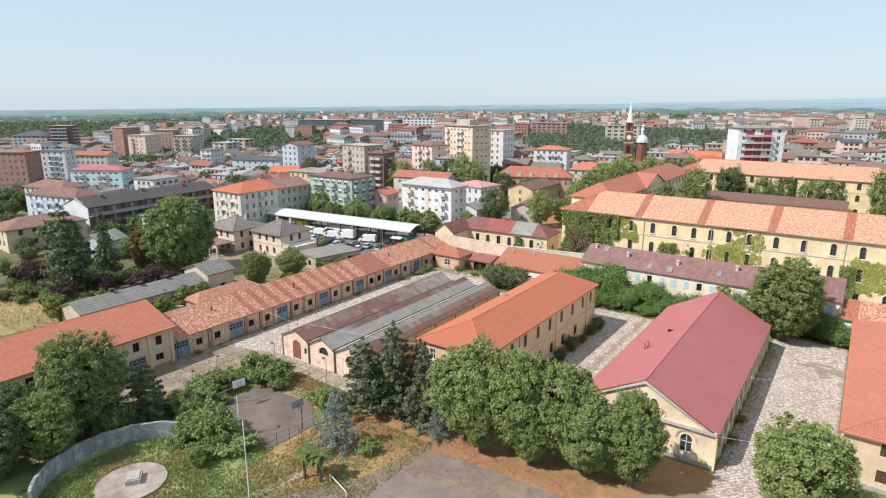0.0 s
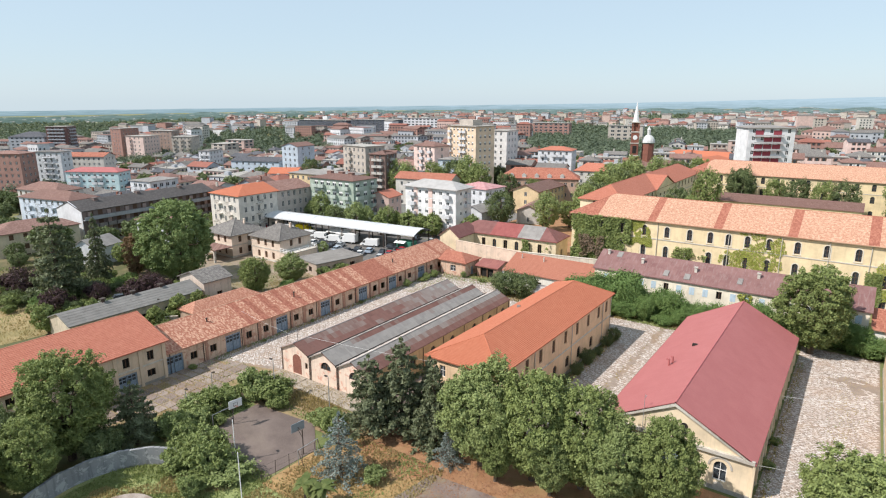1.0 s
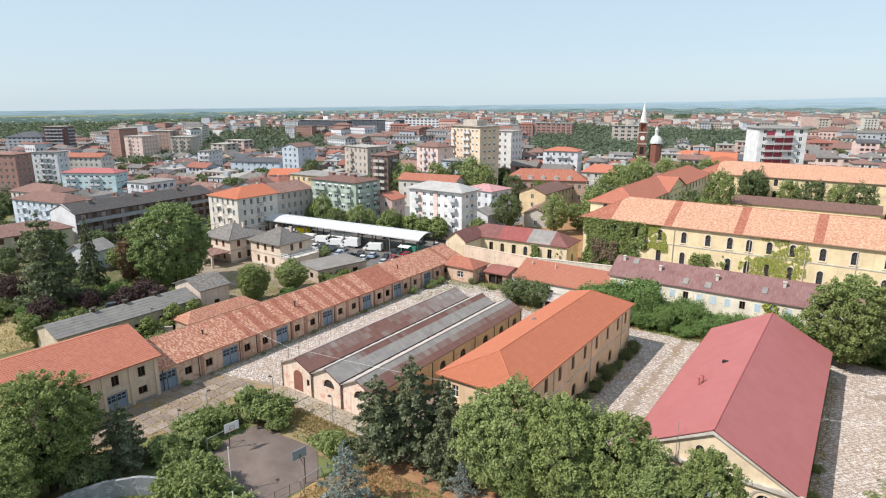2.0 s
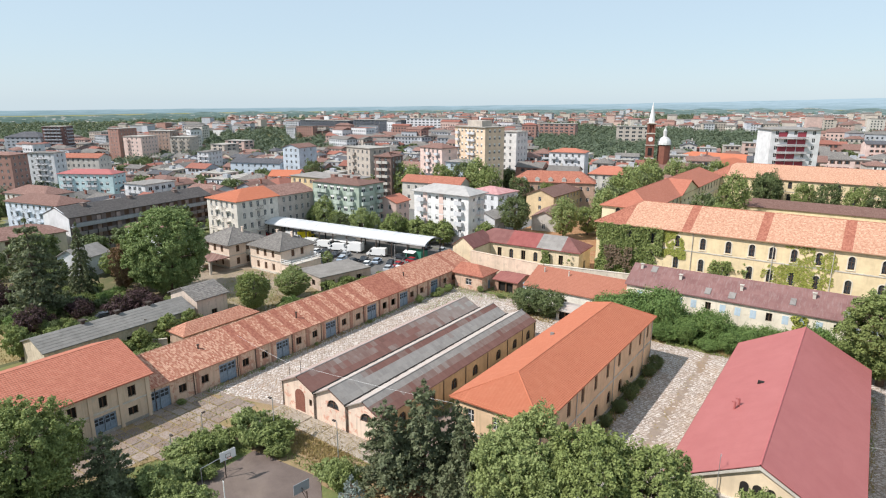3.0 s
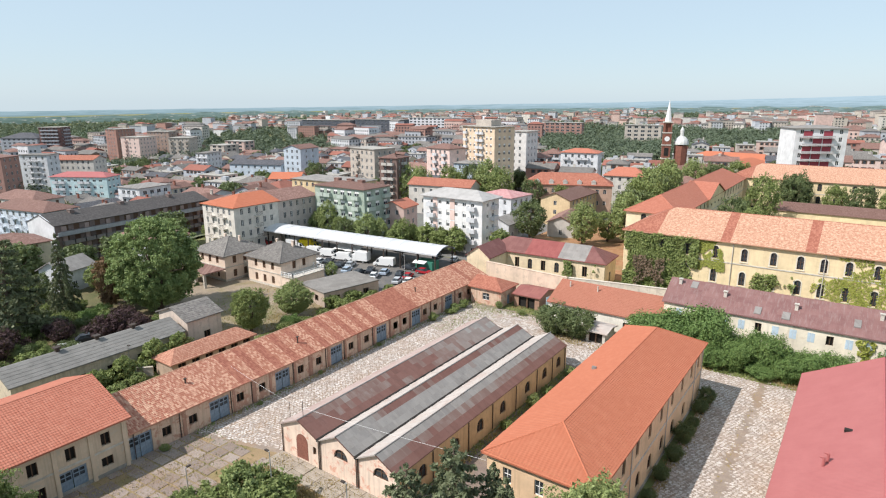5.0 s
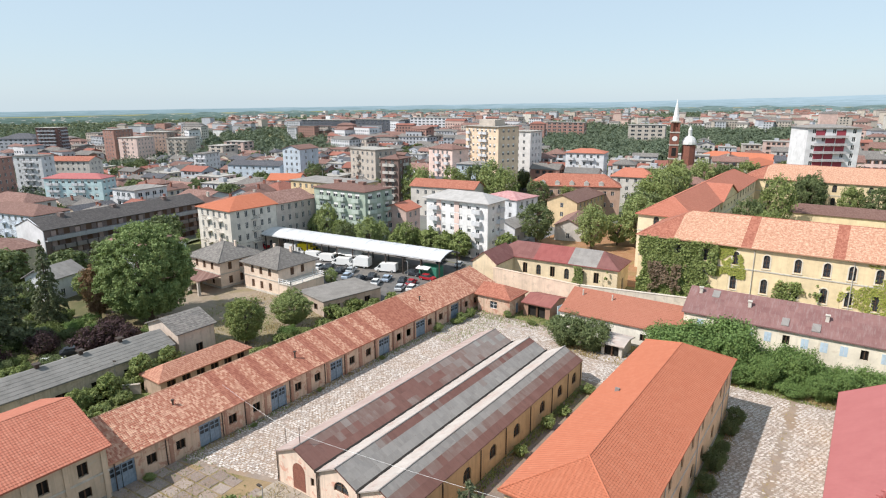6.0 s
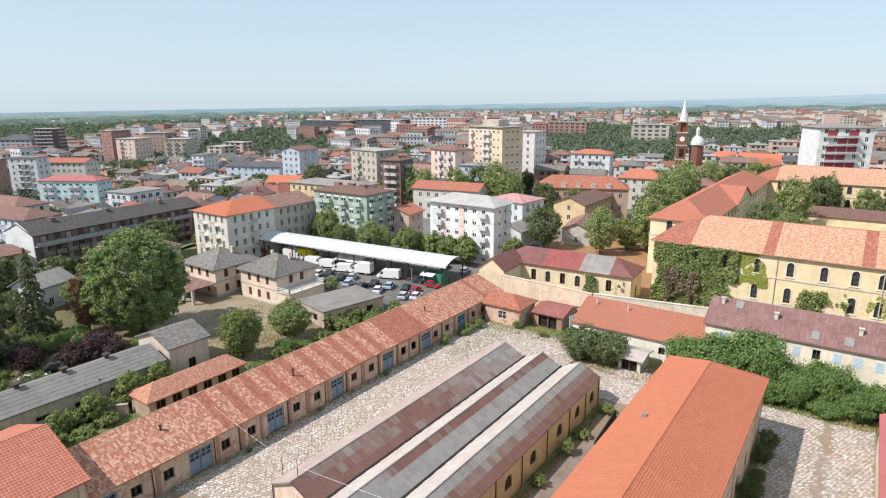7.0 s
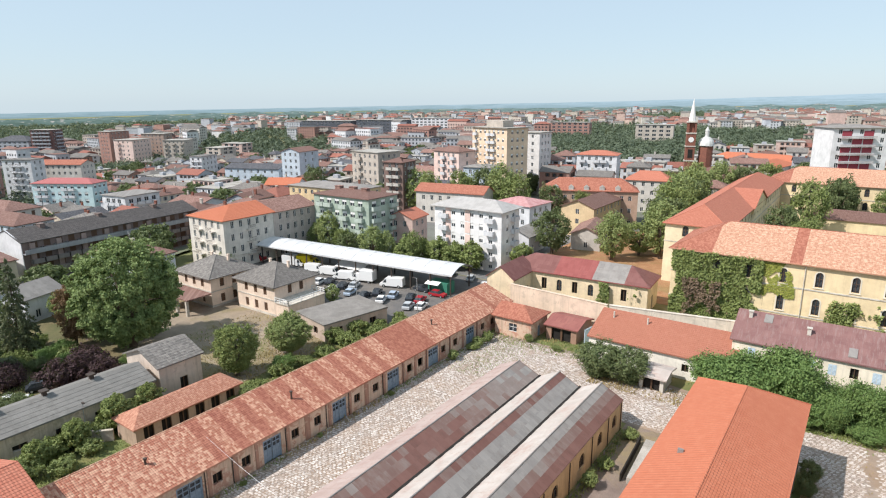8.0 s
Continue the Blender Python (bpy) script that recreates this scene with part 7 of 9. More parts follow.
def far_house(x, y, w, d, h, rise, rz, wm, rm, windows):
    m = Matrix.Translation((x, y, lie(x, y))) @ Matrix.Rotation(rz, 4, "Z")
    c = [(-w / 2, -d / 2), (w / 2, -d / 2), (w / 2, d / 2), (-w / 2, d / 2)]
    for k in range(4):
        (a, b), (p, q) = c[k], c[(k + 1) % 4]
        fb.face([m @ Vector(v) for v in ((a, b, 0), (p, q, 0), (p, q, h), (a, b, h))], wm)
    o = 0.5
    e = [(-w / 2 - o, -d / 2 - o), (w / 2 + o, -d / 2 - o), (w / 2 + o, d / 2 + o), (-w / 2 - o, d / 2 + o)]
    if rise == 0:
        fb.face([m @ Vector((a, b, h)) for a, b in e], rm)
    else:
        k = d / 2 if rng.random() < 0.5 else 0
        r0, r1 = Vector((-w / 2 - o + k, 0, h + rise)), Vector((w / 2 + o - k, 0, h + rise))
        E = [Vector((a, b, h)) for a, b in e]
        for f in ((E[0], E[1], r1, r0), (E[2], E[3], r0, r1), (E[1], E[2], r1), (E[3], E[0], r0)):
            fb.face([m @ v for v in f], rm, [(v.x, v.y) for v in f])
    if windows:
        for s in range(int(h / 3)):
            for j in range(int(w / 3.2)):
                u = -w / 2 + 1 + 3.2 * j
                fb.face([m @ Vector(v) for v in ((u, -d / 2 - 0.08, s * 3 + 1), (u + 1.3, -d / 2 - 0.08, s * 3 + 1), (u + 1.3, -d / 2 - 0.08, s * 3 + 2.5), (u, -d / 2 - 0.08, s * 3 + 2.5))], 10)
            for j in range(int(d / 3.2)):
                u = -d / 2 + 1 + 3.2 * j
                fb.face([m @ Vector(v) for v in ((w / 2 + 0.08, u, s * 3 + 1), (w / 2 + 0.08, u + 1.3, s * 3 + 1), (w / 2 + 0.08, u + 1.3, s * 3 + 2.5), (w / 2 + 0.08, u, s * 3 + 2.5))], 10)


FAR_TREES = []
for _ in range(6200):
    az = radians(rng.uniform(-4, 76))
    r = 505 + 1650 * rng.random() ** 1.35
    deg = math.degrees(az)
    x, y = -14 - r * math.sin(az), 14 + r * math.cos(az)
    green = noise.noise(Vector((x * 0.0035, y * 0.0035, 3.0)))
    edge = 900 if deg > 64 else 1400 if deg > 55 else 2100
    if deg > 62:
        green += 0.12
    if deg < 26:
        green += 0.24 if r < 1000 else 0.1
    if 13 < deg < 27 and r < 720:
        green += 0.6
    if r > edge or green > 0.16:
        FAR_TREES.append((x, y, rng.uniform(7, 13)))
        continue
    if rng.random() < 0.2:
        FAR_TREES.append((x, y, rng.uniform(6, 10)))
        continue
    if deg < 16 and r > 900 and rng.random() < 0.3:
        far_house(x, y, rng.uniform(35, 80), rng.uniform(18, 30), rng.uniform(6, 9), 0, rng.uniform(-0.4, 0.4), 0, 11, False)
        continue
    if r < 760 and not free(x, y, 13, 12, 0):
        continue
    tall = rng.random() < (0.10 if r < 1200 else 0.05)
    h = rng.uniform(16, 24) if tall else rng.choice((6.2, 9.2, 9.2, 12.3, 15.3))
    # whites, greys and grey roofs drawn oftener, in place of distance haze
    far_house(x, y, rng.uniform(10, 18) if deg < 26 else rng.uniform(12, 26), rng.uniform(9, 13), h, 0 if tall and rng.random() < 0.6 else rng.uniform(1.5, 2.6), rng.uniform(-0.3, 0.5), rng.choice((1, 2, 2, 3, 4, 5, 5, 2) if deg < 26 else (0, 0, 1, 2, 3, 4, 5, 5)), rng.choice((6, 6, 6, 7, 9, 9, 9)), r < 900)
tagged(new("far_houses", fb.mesh("far_houses", FAR_MATS)), "far districts of low houses with red and brown roofs", "houses", kind="stuff")
for nm, x, y, w, d, h, wm in (("dark_office", -602, 578, 74, 20, 17.0, 5), ("dark_office", -513, 580, 64, 20, 19.0, 5), ("brick_slab", -292, 622, 40, 14, 18, 4), ("white_slab", -470, 640, 80, 16, 20, 0), ("cream_slab", -184, 548, 30, 14, 20, 2), ("low_flats", -430, 300, 14, 16, 8, 2), ("low_flats", -445, 325, 20, 12, 9, 3)):
    block(nm, {"dark_office": "dark glazed office block in the distance", "brick_slab": "long brick apartment slab in the distance", "white_slab": "long white apartment slab in the distance", "cream_slab": "cream apartment slab in the distance", "low_flats": "low beige flats at the town edge"}[nm],
          "office block" if nm == "dark_office" else "apartment block", x, y, w, d, 12, h, 6, plaster((0.1, 0.11, 0.13), 0.2) if nm == "dark_office" else FAR_MATS[wm], M_CONCRETE, flat=True, corner=False, spacing=(5.5, 5.5), ww=3.2, wh=1.7, style="win")

# ---- haze-blue distance behind everything: glowing sheets, haze painted into their colours ----
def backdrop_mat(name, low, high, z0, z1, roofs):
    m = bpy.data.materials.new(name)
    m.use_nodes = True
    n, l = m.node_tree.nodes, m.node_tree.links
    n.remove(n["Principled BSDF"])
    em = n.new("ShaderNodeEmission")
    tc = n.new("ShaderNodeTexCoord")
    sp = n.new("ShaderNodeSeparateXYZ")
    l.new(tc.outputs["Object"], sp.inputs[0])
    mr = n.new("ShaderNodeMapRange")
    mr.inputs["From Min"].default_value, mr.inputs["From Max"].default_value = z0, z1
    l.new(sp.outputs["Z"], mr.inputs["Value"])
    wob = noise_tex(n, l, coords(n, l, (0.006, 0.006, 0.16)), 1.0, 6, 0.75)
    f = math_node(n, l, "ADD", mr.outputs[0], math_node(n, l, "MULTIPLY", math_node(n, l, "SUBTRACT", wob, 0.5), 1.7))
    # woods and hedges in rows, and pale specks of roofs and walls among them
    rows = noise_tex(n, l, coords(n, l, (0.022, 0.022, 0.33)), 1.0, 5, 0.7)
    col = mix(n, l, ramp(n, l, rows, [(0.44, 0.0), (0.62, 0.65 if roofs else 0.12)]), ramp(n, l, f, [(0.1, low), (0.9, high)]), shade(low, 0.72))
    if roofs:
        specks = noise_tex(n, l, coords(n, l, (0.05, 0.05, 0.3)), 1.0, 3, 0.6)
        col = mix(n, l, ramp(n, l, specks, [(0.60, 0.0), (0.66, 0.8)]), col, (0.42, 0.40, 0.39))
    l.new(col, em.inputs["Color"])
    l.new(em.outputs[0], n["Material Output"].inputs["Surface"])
    return m


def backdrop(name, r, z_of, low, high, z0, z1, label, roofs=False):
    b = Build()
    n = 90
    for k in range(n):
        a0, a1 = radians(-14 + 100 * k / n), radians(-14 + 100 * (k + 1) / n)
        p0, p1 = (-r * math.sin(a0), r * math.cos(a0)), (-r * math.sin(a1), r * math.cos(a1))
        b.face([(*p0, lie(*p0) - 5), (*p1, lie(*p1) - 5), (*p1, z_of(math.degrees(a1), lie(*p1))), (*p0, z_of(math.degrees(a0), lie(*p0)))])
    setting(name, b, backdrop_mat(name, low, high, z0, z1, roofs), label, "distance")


def skyline(a, low):
    """Height of the far rim, fitted to the horizon in view: higher north, lower west."""
    marks = ((-14, 88), (0, 66), (10, 46), (20, 29), (36, 12), (50, 0), (72, -14), (90, -20))
    for (a0, z0), (a1, z1) in zip(marks, marks[1:]):
        if a <= a1:
            break
    return z0 + (z1 - z0) * (a - a0) / (a1 - a0) + 0.8 * math.sin(a * 0.9) + 0.6 * math.sin(a * 2.3)


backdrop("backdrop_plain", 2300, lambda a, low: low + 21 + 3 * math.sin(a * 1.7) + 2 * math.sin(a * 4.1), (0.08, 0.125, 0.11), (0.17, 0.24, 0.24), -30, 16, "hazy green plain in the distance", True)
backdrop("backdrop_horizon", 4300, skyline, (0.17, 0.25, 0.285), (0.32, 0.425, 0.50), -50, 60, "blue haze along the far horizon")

# ---- trees ----
T_A = broad_tree("tree", "full-crowned broadleaf tree, mid green", 12, 5.4, 0.6, M_LEAF, 1, 760, 76, 0.105)
T_B = broad_tree("tree", "broad old tree with light green crown", 12, 5.6, 0.5, M_LEAF_LIGHT, 2, 760, 76, 0.105)
T_C = broad_tree("tree", "dark green broadleaf tree with a dense crown", 12, 5.4, 0.6, M_LEAF_DARK, 3, 700, 76, 0.11)
M_A = broad_tree("tree", "leafy mid-green tree with a rounded crown", 12, 5.4, 0.6, M_LEAF, 31, 150, 46, 0.2)
M_B = broad_tree("tree", "leafy light green tree with a spreading crown", 12, 5.6, 0.5, M_LEAF_LIGHT, 32, 150, 46, 0.2)
M_C = broad_tree("tree", "leafy dark green tree with a dense crown", 12, 5.4, 0.6, M_LEAF_DARK, 33, 150, 46, 0.2)
T_S = broad_tree("tree", "small street tree with round crown", 8, 3.8, 1.0, M_LEAF, 4, 80, 55, 0.26)
T_F = broad_tree("tree", "town tree with dark rounded crown", 10, 5.0, 0.8, M_LEAF_DARK, 6, 90, 48, 0.32)
C_A = conifer("cedar", "spreading dark green cedar with layered boughs", 12, 4.6, M_NEEDLE, 7, 10, 0.08, 0.16, 170, 0.16, 0.55)
C_B = conifer("spruce", "tall drooping dark green spruce", 12, 4.3, M_NEEDLE, 8, 15, 0.45, 0.15, 130, 0.06, 0.75)
C_BLUE = conifer("blue_spruce", "blue-grey spruce beside the court", 8, 3.6, M_NEEDLE_BLUE, 9, 9, 0.1, 0.1, 95, 0.06, 0.7)
B_A = bush("bush", "wild green bush with loose leafy shoots", 3, 2.5, M_LEAF, 12, 80, 75, 0.12)
B_B = bush("bush", "light green bush among dry grass", 3, 2.5, M_LEAF_LIGHT, 13, 80, 75, 0.12)
B_D = bush("bush", "dense dark evergreen bush in the yard", 5.6, 4.0, M_LEAF_DARK, 14, 170, 70, 0.12)
B_G = bush("bush", "tall rank bush with light green shoots", 6, 4.4, M_LEAF_RANK, 16, 230, 65, 0.115)
B_H = bush("bush", "tall wild bush with mid-green leaves", 6, 4.4, M_LEAF_RANK, 17, 230, 65, 0.115)
B_P = bush("purple_bush", "dark purple-leaved bush in the garden", 4, 3.6, M_LEAF_PURPLE, 15, 110, 55, 0.15)
settle(T_A, -72.3, 27.5, 1.12, 20, 1.15)
settle(T_C, -75.0, 21.0, 0.72, 70, 0.74)
at(T_C, -75.0, 25.4, 0.62, 110)
at(T_A, -69.2, 22.0, 0.75, 200)
at(T_C, -70.0, 16.5, 0.8, 290)
at(B_D, -69.0, 29.5, 0.8, 30)
at(T_A, -74.6, 15.5, 0.5, 150)
at(T_C, -72.5, 14, 0.6, 200)
at(C_A, -69.2, 33.6, 0.78, 40, 0.72)
settle(T_B, -32.6, 54.6, 1.0, 10, 1.12)
at(T_A, -26.4, 55.4, 0.97, 130, 1.1)
at(T_A, -21.4, 57.2, 1.0, 250)
at(T_B, -17.5, 56.0, 0.76, 60, 0.88)
at(T_A, -29.6, 52.8, 0.55, 310, 0.8)
at(T_B, -23.6, 54.0, 0.5, 210, 0.72)
at(T_A, -35.2, 55.6, 0.5, 20, 0.78)
at(T_A, -14.6, 57.4, 0.42, 170, 0.6)
at(T_A, -12.6, 56.8, 0.72, 300, 0.96)
at(T_A, 2.9, 60.6, 1.12, 90, 0.92)
at(T_A, -4.2, 113.2, 1.3, 30, 1.28)
at(C_A, -47.4, 52.0, 0.92, 0)
settle(C_A, -44.3, 54.6, 1.0, 80, 1.1)
settle(C_B, -39.2, 54.6, 0.96, 15)
at(C_B, -42.0, 57.4, 0.86, 200)
at(C_BLUE, -35.8, 52.6, 0.62, 100)
settle(C_BLUE, -44.3, 43.6, 1.0, 0)
settle(broad_tree("tree", "very large light green lime tree in the villa yard", 19.0, 9.2, 0.3, M_LEAF_LIME, 52, 1100, 80, 0.16, core=0.9), -130.6, 76.6, 1.0, 40)
at(C_A, -137.5, 53.5, 1.55, 10, 1.65, label="huge dark cedar with layered boughs in the garden")
at(C_B, -142.0, 64.0, 0.9, 60, 1.4, label="tall narrow dark green spruce in the garden")
for k, (x, y, q) in enumerate(((-160, 84, 0.55), (-152, 84, 0.5), (-149, 78, 0.6), (-143, 73.5, 0.6), (-153.5, 77, 0.5), (-147, 89, 0.4), (-150, 60, 0.35), (-146, 56.5, 0.3), (-149, 49, 0.3), (-155, 62.5, 0.4))):
    at((M_B, M_C, M_A)[k % 3], x, y, q, 57 * k, q * (0.9 + 0.1 * (k % 4)))
at(T_S, -138.5, 74.8, 1.0, 0, 1.1)
for k, (x, y, q) in enumerate(((-156, 65, 0.42), (-160.5, 60, 0.42), (-165, 63, 0.45), (-171, 58, 0.5), (-164, 50, 0.4), (-155, 44, 0.36), (-150, 40, 0.3), (-170, 46, 0.45), (-178, 60, 0.5), (-176, 50, 0.5), (-148, 46, 0.3), (-153, 55, 0.3))):
    at((M_C, M_A, M_C)[k % 3], x, y, q, 83 * k, q * (0.8 + 0.12 * (k % 3)))
for k, (x, y, q) in enumerate(((-143, 47, 0.8), (-147, 52.5, 0.9), (-141, 42, 0.7), (-136, 43.5, 0.6), (-131, 49, 0.7), (-145, 37, 0.8))):
    at((B_A, B_P, B_D)[k % 3], x, y, q * (0.6 if k % 3 == 2 else 1.0), 71 * k)
RUS = broad_tree("tree", "slender tree with russet leaves", 9, 3.2, 0.5, M_LEAF_BROWN, 21, 130, 50, 0.15)
settle(RUS, -139.4, 71.2, 0.95, 0, 1.3)
settle(B_P, -130.6, 58.2, 0.85, 0)
at(B_P, -147.3, 49.8, 1.25, 20, 1.4)
at(B_P, -129.8, 49.4, 1.0, 130, 1.1)
at(B_P, -123.4, 63.4, 1.1, 80)
at(B_P, -125.2, 66.8, 1.1, 160)
at(B_P, -121.4, 66.2, 1.0, 220)
at(B_A, -140.3, 45.2, 1.0, 10, 0.9)
at(B_A, -129.8, 46.0, 0.95, 90, 0.9)
at(B_H, -135.5, 49.0, 0.5, 40, 0.5)
at(B_D, -143.5, 47.0, 0.55, 70, 0.5)
at(B_D, -138.5, 48.2, 0.5, 10, 0.45)
at(T_S, -116.0, 50.6, 0.5, 20, 0.62)
at(B_A, -133, 52, 0.9, 10)
at(B_B, -140, 54, 0.9, 10)
settle(T_S, -117.6, 43.2, 0.7, 0)
for x, y, q in ((-105.2, 61.5, 0.62), (-105.0, 56.5, 0.5), (-106.0, 66.0, 0.55), (-104.5, 52.0, 0.45)):
    at(T_S, x, y, q, x * 17)
at(T_A, -106.2, 79.8, 0.72, 20, 0.7)
at(T_B, -106.0, 89.8, 0.74, 80, 0.6)
at(B_G, -101.2, 84.6, 0.45, 80, 0.5)
for x, y, s in ((-103.6, 97.5, 0.9), (-102.6, 102.5, 0.9), (-101.5, 107, 0.6), (-99.5, 97, 1.0), (-98, 103, 0.9), (-97.5, 108.5, 0.9), (-100.5, 92, 0.7), (-101, 112, 0.6), (-98, 84, 0.5)):
    at(B_A, x, y, s, x * 37)
for x, y, s in ((-106, 60, 0.8), (-105.5, 54, 0.9), (-103.5, 50, 0.9), (-103, 57, 0.6), (-108.6, 62.5, 0.9), (-106.8, 65.5, 0.8), (-101, 53.5, 0.7), (-104.5, 45, 0.8)):
    at(B_B if x > -105 else B_A, x, y, s, y * 31)
for k in range(10):
    q = 0.66 + 0.13 * math.sin(k * 2.1)
    at((M_B, M_A, M_C, M_B)[k % 4], -172 + 5.3 * k + 1.3 * math.sin(k * 3.0), 141.4 + 1.5 * math.sin(k * 5.0), q, 40 * k, q * (1.12 + 0.16 * math.sin(k * 1.7)))
for k, (x, y) in enumerate(((-121.5, 146.2), (-117, 146.6), (-112.3, 146.8), (-107.5, 147), (-123, 140.5), (-96, 152))):
    at(T_S, x, y, 0.85 + 0.08 * (k % 2), 60 * k)
at(M_C, -99.6, 175, 1.1, 0, 1.1)
at(M_B, -83.6, 177, 0.95, 50, 1.05)
at(M_A, -79.5, 186, 0.8, 150)
for k, (x, y, s) in enumerate(((-74, 186, 1.0), (-76, 197, 1.1), (-77, 208, 1.15), (-79, 220, 1.2), (-80, 232, 1.2), (-82, 246, 1.2), (-84, 260, 1.2), (-87, 274, 1.1), (-94, 262, 1.0), (-80, 286, 1.1), (-72, 292, 1.1), (-64, 300, 1.1))):
    at((M_B, M_C, M_A)[k % 3], x, y, s * 1.12, 47 * k, s * 1.25)
for k, (x, y, s) in enumerate(((-44.8, 219, 0.95), (-38.8, 245.5, 0.86), (-26.3, 246, 0.72), (-19.9, 245.5, 0.78), (-12.0, 246, 0.72), (-5.2, 245.5, 0.78), (9.9, 246, 0.95), (-48, 196, 0.8), (-42.5, 188, 0.7), (-38, 250.0, 0.9), (14, 245, 1.1))):
    at((M_A, M_C)[k % 2], x, y, s * 1.15, 77 * k, s * 1.75)
for k, (x, y, s) in enumerate(((-40, 330, 1.5), (-48, 340, 1.4), (-30, 330, 1.4), (-20, 328, 1.3), (-8, 326, 1.3), (4, 326, 1.3), (-55, 352, 1.3))):
    at(T_F, x, y, s, 51 * k)
for k, (x, y) in enumerate(TOWN_TREES):
    at(T_F, x, y, 0.85 + 0.1 * (k % 4), 31 * k, z=lie(x, y))
for k, (x, y, s) in enumerate(((-128, 205, 1.2), (-136, 210, 1.3), (-145, 215, 1.3), (-150, 205, 1.2), (-160, 200, 1.1), (-118, 212, 1.0), (-108, 216, 0.8), (-170, 205, 1.1), (-225, 205, 1.2), (-195, 190, 0.8))):
    at((M_A, M_B, M_C)[k % 3], x, y, s * 0.95, 23 * k, s * 1.25, z=lie(x, y))
settle(T_F, -200, 150, 1.0)
settle(M_A, -177, 130, 0.6, 10)
settle(M_B, -146, 80, 0.5, 10)
settle(M_C, -158.5, 66.0, 0.5, 10)
for k, (x, y, q) in enumerate(((-128, 50, 0.25), (-141, 58, 0.35), (-127, 70, 0.2), (-146, 75, 0.45), (-118, 97, 0.18), (-119, 112, 0.35), (-150, 98, 0.5), (-154, 92, 0.6), (-151.5, 110, 0.5), (-176, 118, 0.5), (-177, 108, 0.6), (-160, 116, 0.4), (-155, 76, 0.6))):
    at((M_A, M_C, M_B)[k % 3], x, y, q, 61 * k, q * (0.85 + 0.1 * (k % 4)))
# undergrowth of the old gardens, and scrub behind the range
rng = random.Random(61)
for k in range(46):
    x, y, q = rng.uniform(-152, -121), rng.uniform(46, 74), rng.uniform(0.45, 0.95)
    if y < 0.75 * x + 168 and y > 0.5 * x + 112 and abs(x + 129) + abs(y - 60.5) > 5:
        at((B_A, B_H, B_A, B_D)[k % 4], x, y, q * (1.0, 0.6, 0.8, 0.6)[k % 4], 67 * k, q * (0.8, 0.5, 0.7, 0.5)[k % 4])
for k, (x, y, q) in enumerate(((-139, 62, 0.9), (-136, 65.2, 0.8), (-141.5, 59.6, 0.9), (-134, 67.6, 0.85), (-137.4, 68.4, 0.8), (-133.2, 63, 0.75), (-144, 67, 0.9), (-130.6, 66, 0.8), (-135.6, 60.4, 0.7), (-146.5, 63, 0.9))):
    at((B_A, B_H, B_D)[k % 3], x, y, q * (0.95, 0.55, 0.6)[k % 3], 77 * k, q * (0.85, 0.5, 0.5)[k % 3])
for k in range(15):
    q = 0.55 + 0.25 * math.sin(k * 2.3)
    at((B_A, B_B, B_A)[k % 3], -99.4 + 1.5 * math.sin(k * 1.9), 74 + 1.55 * k, q, 53 * k, q * (0.8 + 0.2 * math.sin(k * 1.3)))
# hedges and self-sown bushes inside the yards
settle(B_D, -61.2, 110.8, 1.0, 0, 1.0)
at(B_D, -57.0, 111.4, 0.95, 120, 0.95)
for k, (x, y, s) in enumerate(((-45.2, 113.8, 1.6), (-43.0, 114.5, 1.8), (-40.2, 115.5, 1.5), (-37.0, 116.0, 1.35), (-34.0, 115.5, 1.2), (-31.0, 116.6, 1.1), (-28.2, 115.2, 1.0), (-25.0, 116.4, 1.1), (-22, 115, 0.9), (-19, 116.6, 0.9), (-16, 115.6, 0.9), (-12.6, 116.5, 1.0),
                                (-38.6, 111.8, 0.9), (-35, 112, 0.85), (-31.6, 112.6, 0.8), (-28, 112.4, 0.7), (-24.5, 112.8, 0.7), (1.5, 117.5, 1.1), (4.0, 116.6, 1.0), (-1.5, 117.8, 1.0), (6.5, 117.4, 1.0), (-9, 117, 1.0))):
    q = 1.2 + 0.45 * math.sin(k * 2.4)
    if k in (0, 1):
        settle((B_G, B_H)[k], x, y, s * 0.72, 63 * k, s * 0.62)
    else:
        at((B_G, B_H, B_G)[k % 3], x, y, s * 0.7 * (1.15 - 0.1 * (k % 3)), 63 * k, s * 0.66 * q)
at(B_H, -42.4, 115.4, 1.0, 30, 1.1)
at(B_G, -35.2, 116.4, 0.75, 130, 0.85)
at(B_G, -26.4, 116.2, 0.6, 200, 0.75)
for k, (x, y, s) in enumerate(((-64.6, 50.6, 1.15), (-67.4, 49.2, 1.05), (-69.6, 46.4, 1.0), (-70.5, 42.6, 0.95), (-68.0, 44.0, 0.8), (-66.8, 40.6, 0.9), (-63.0, 36.8, 1.15), (-60.0, 37.2, 1.0), (-57.2, 35.6, 1.15), (-54.4, 36.0, 1.05), (-60.5, 34.0, 1.0), (-66.4, 37.0, 0.9), (-56, 32.8, 0.8), (-53.6, 50.4, 0.85), (-51.6, 49.4, 0.7))):
    at((B_A, B_B)[k % 2], x, y, s * 1.1, 41 * k, s * (1.0 + 0.4 * math.sin(k * 1.9)))
    at((B_B, B_A)[k % 2], x + 1.7 * math.sin(k * 2.7), y + 1.5 * math.cos(k * 1.3), s * 0.62, 97 * k, s * (0.75 + 0.3 * math.sin(k * 3.3)))
settle(B_A, -62.2, 49.6, 0.65)
settle(B_B, -40.6, 44.8, 0.62)
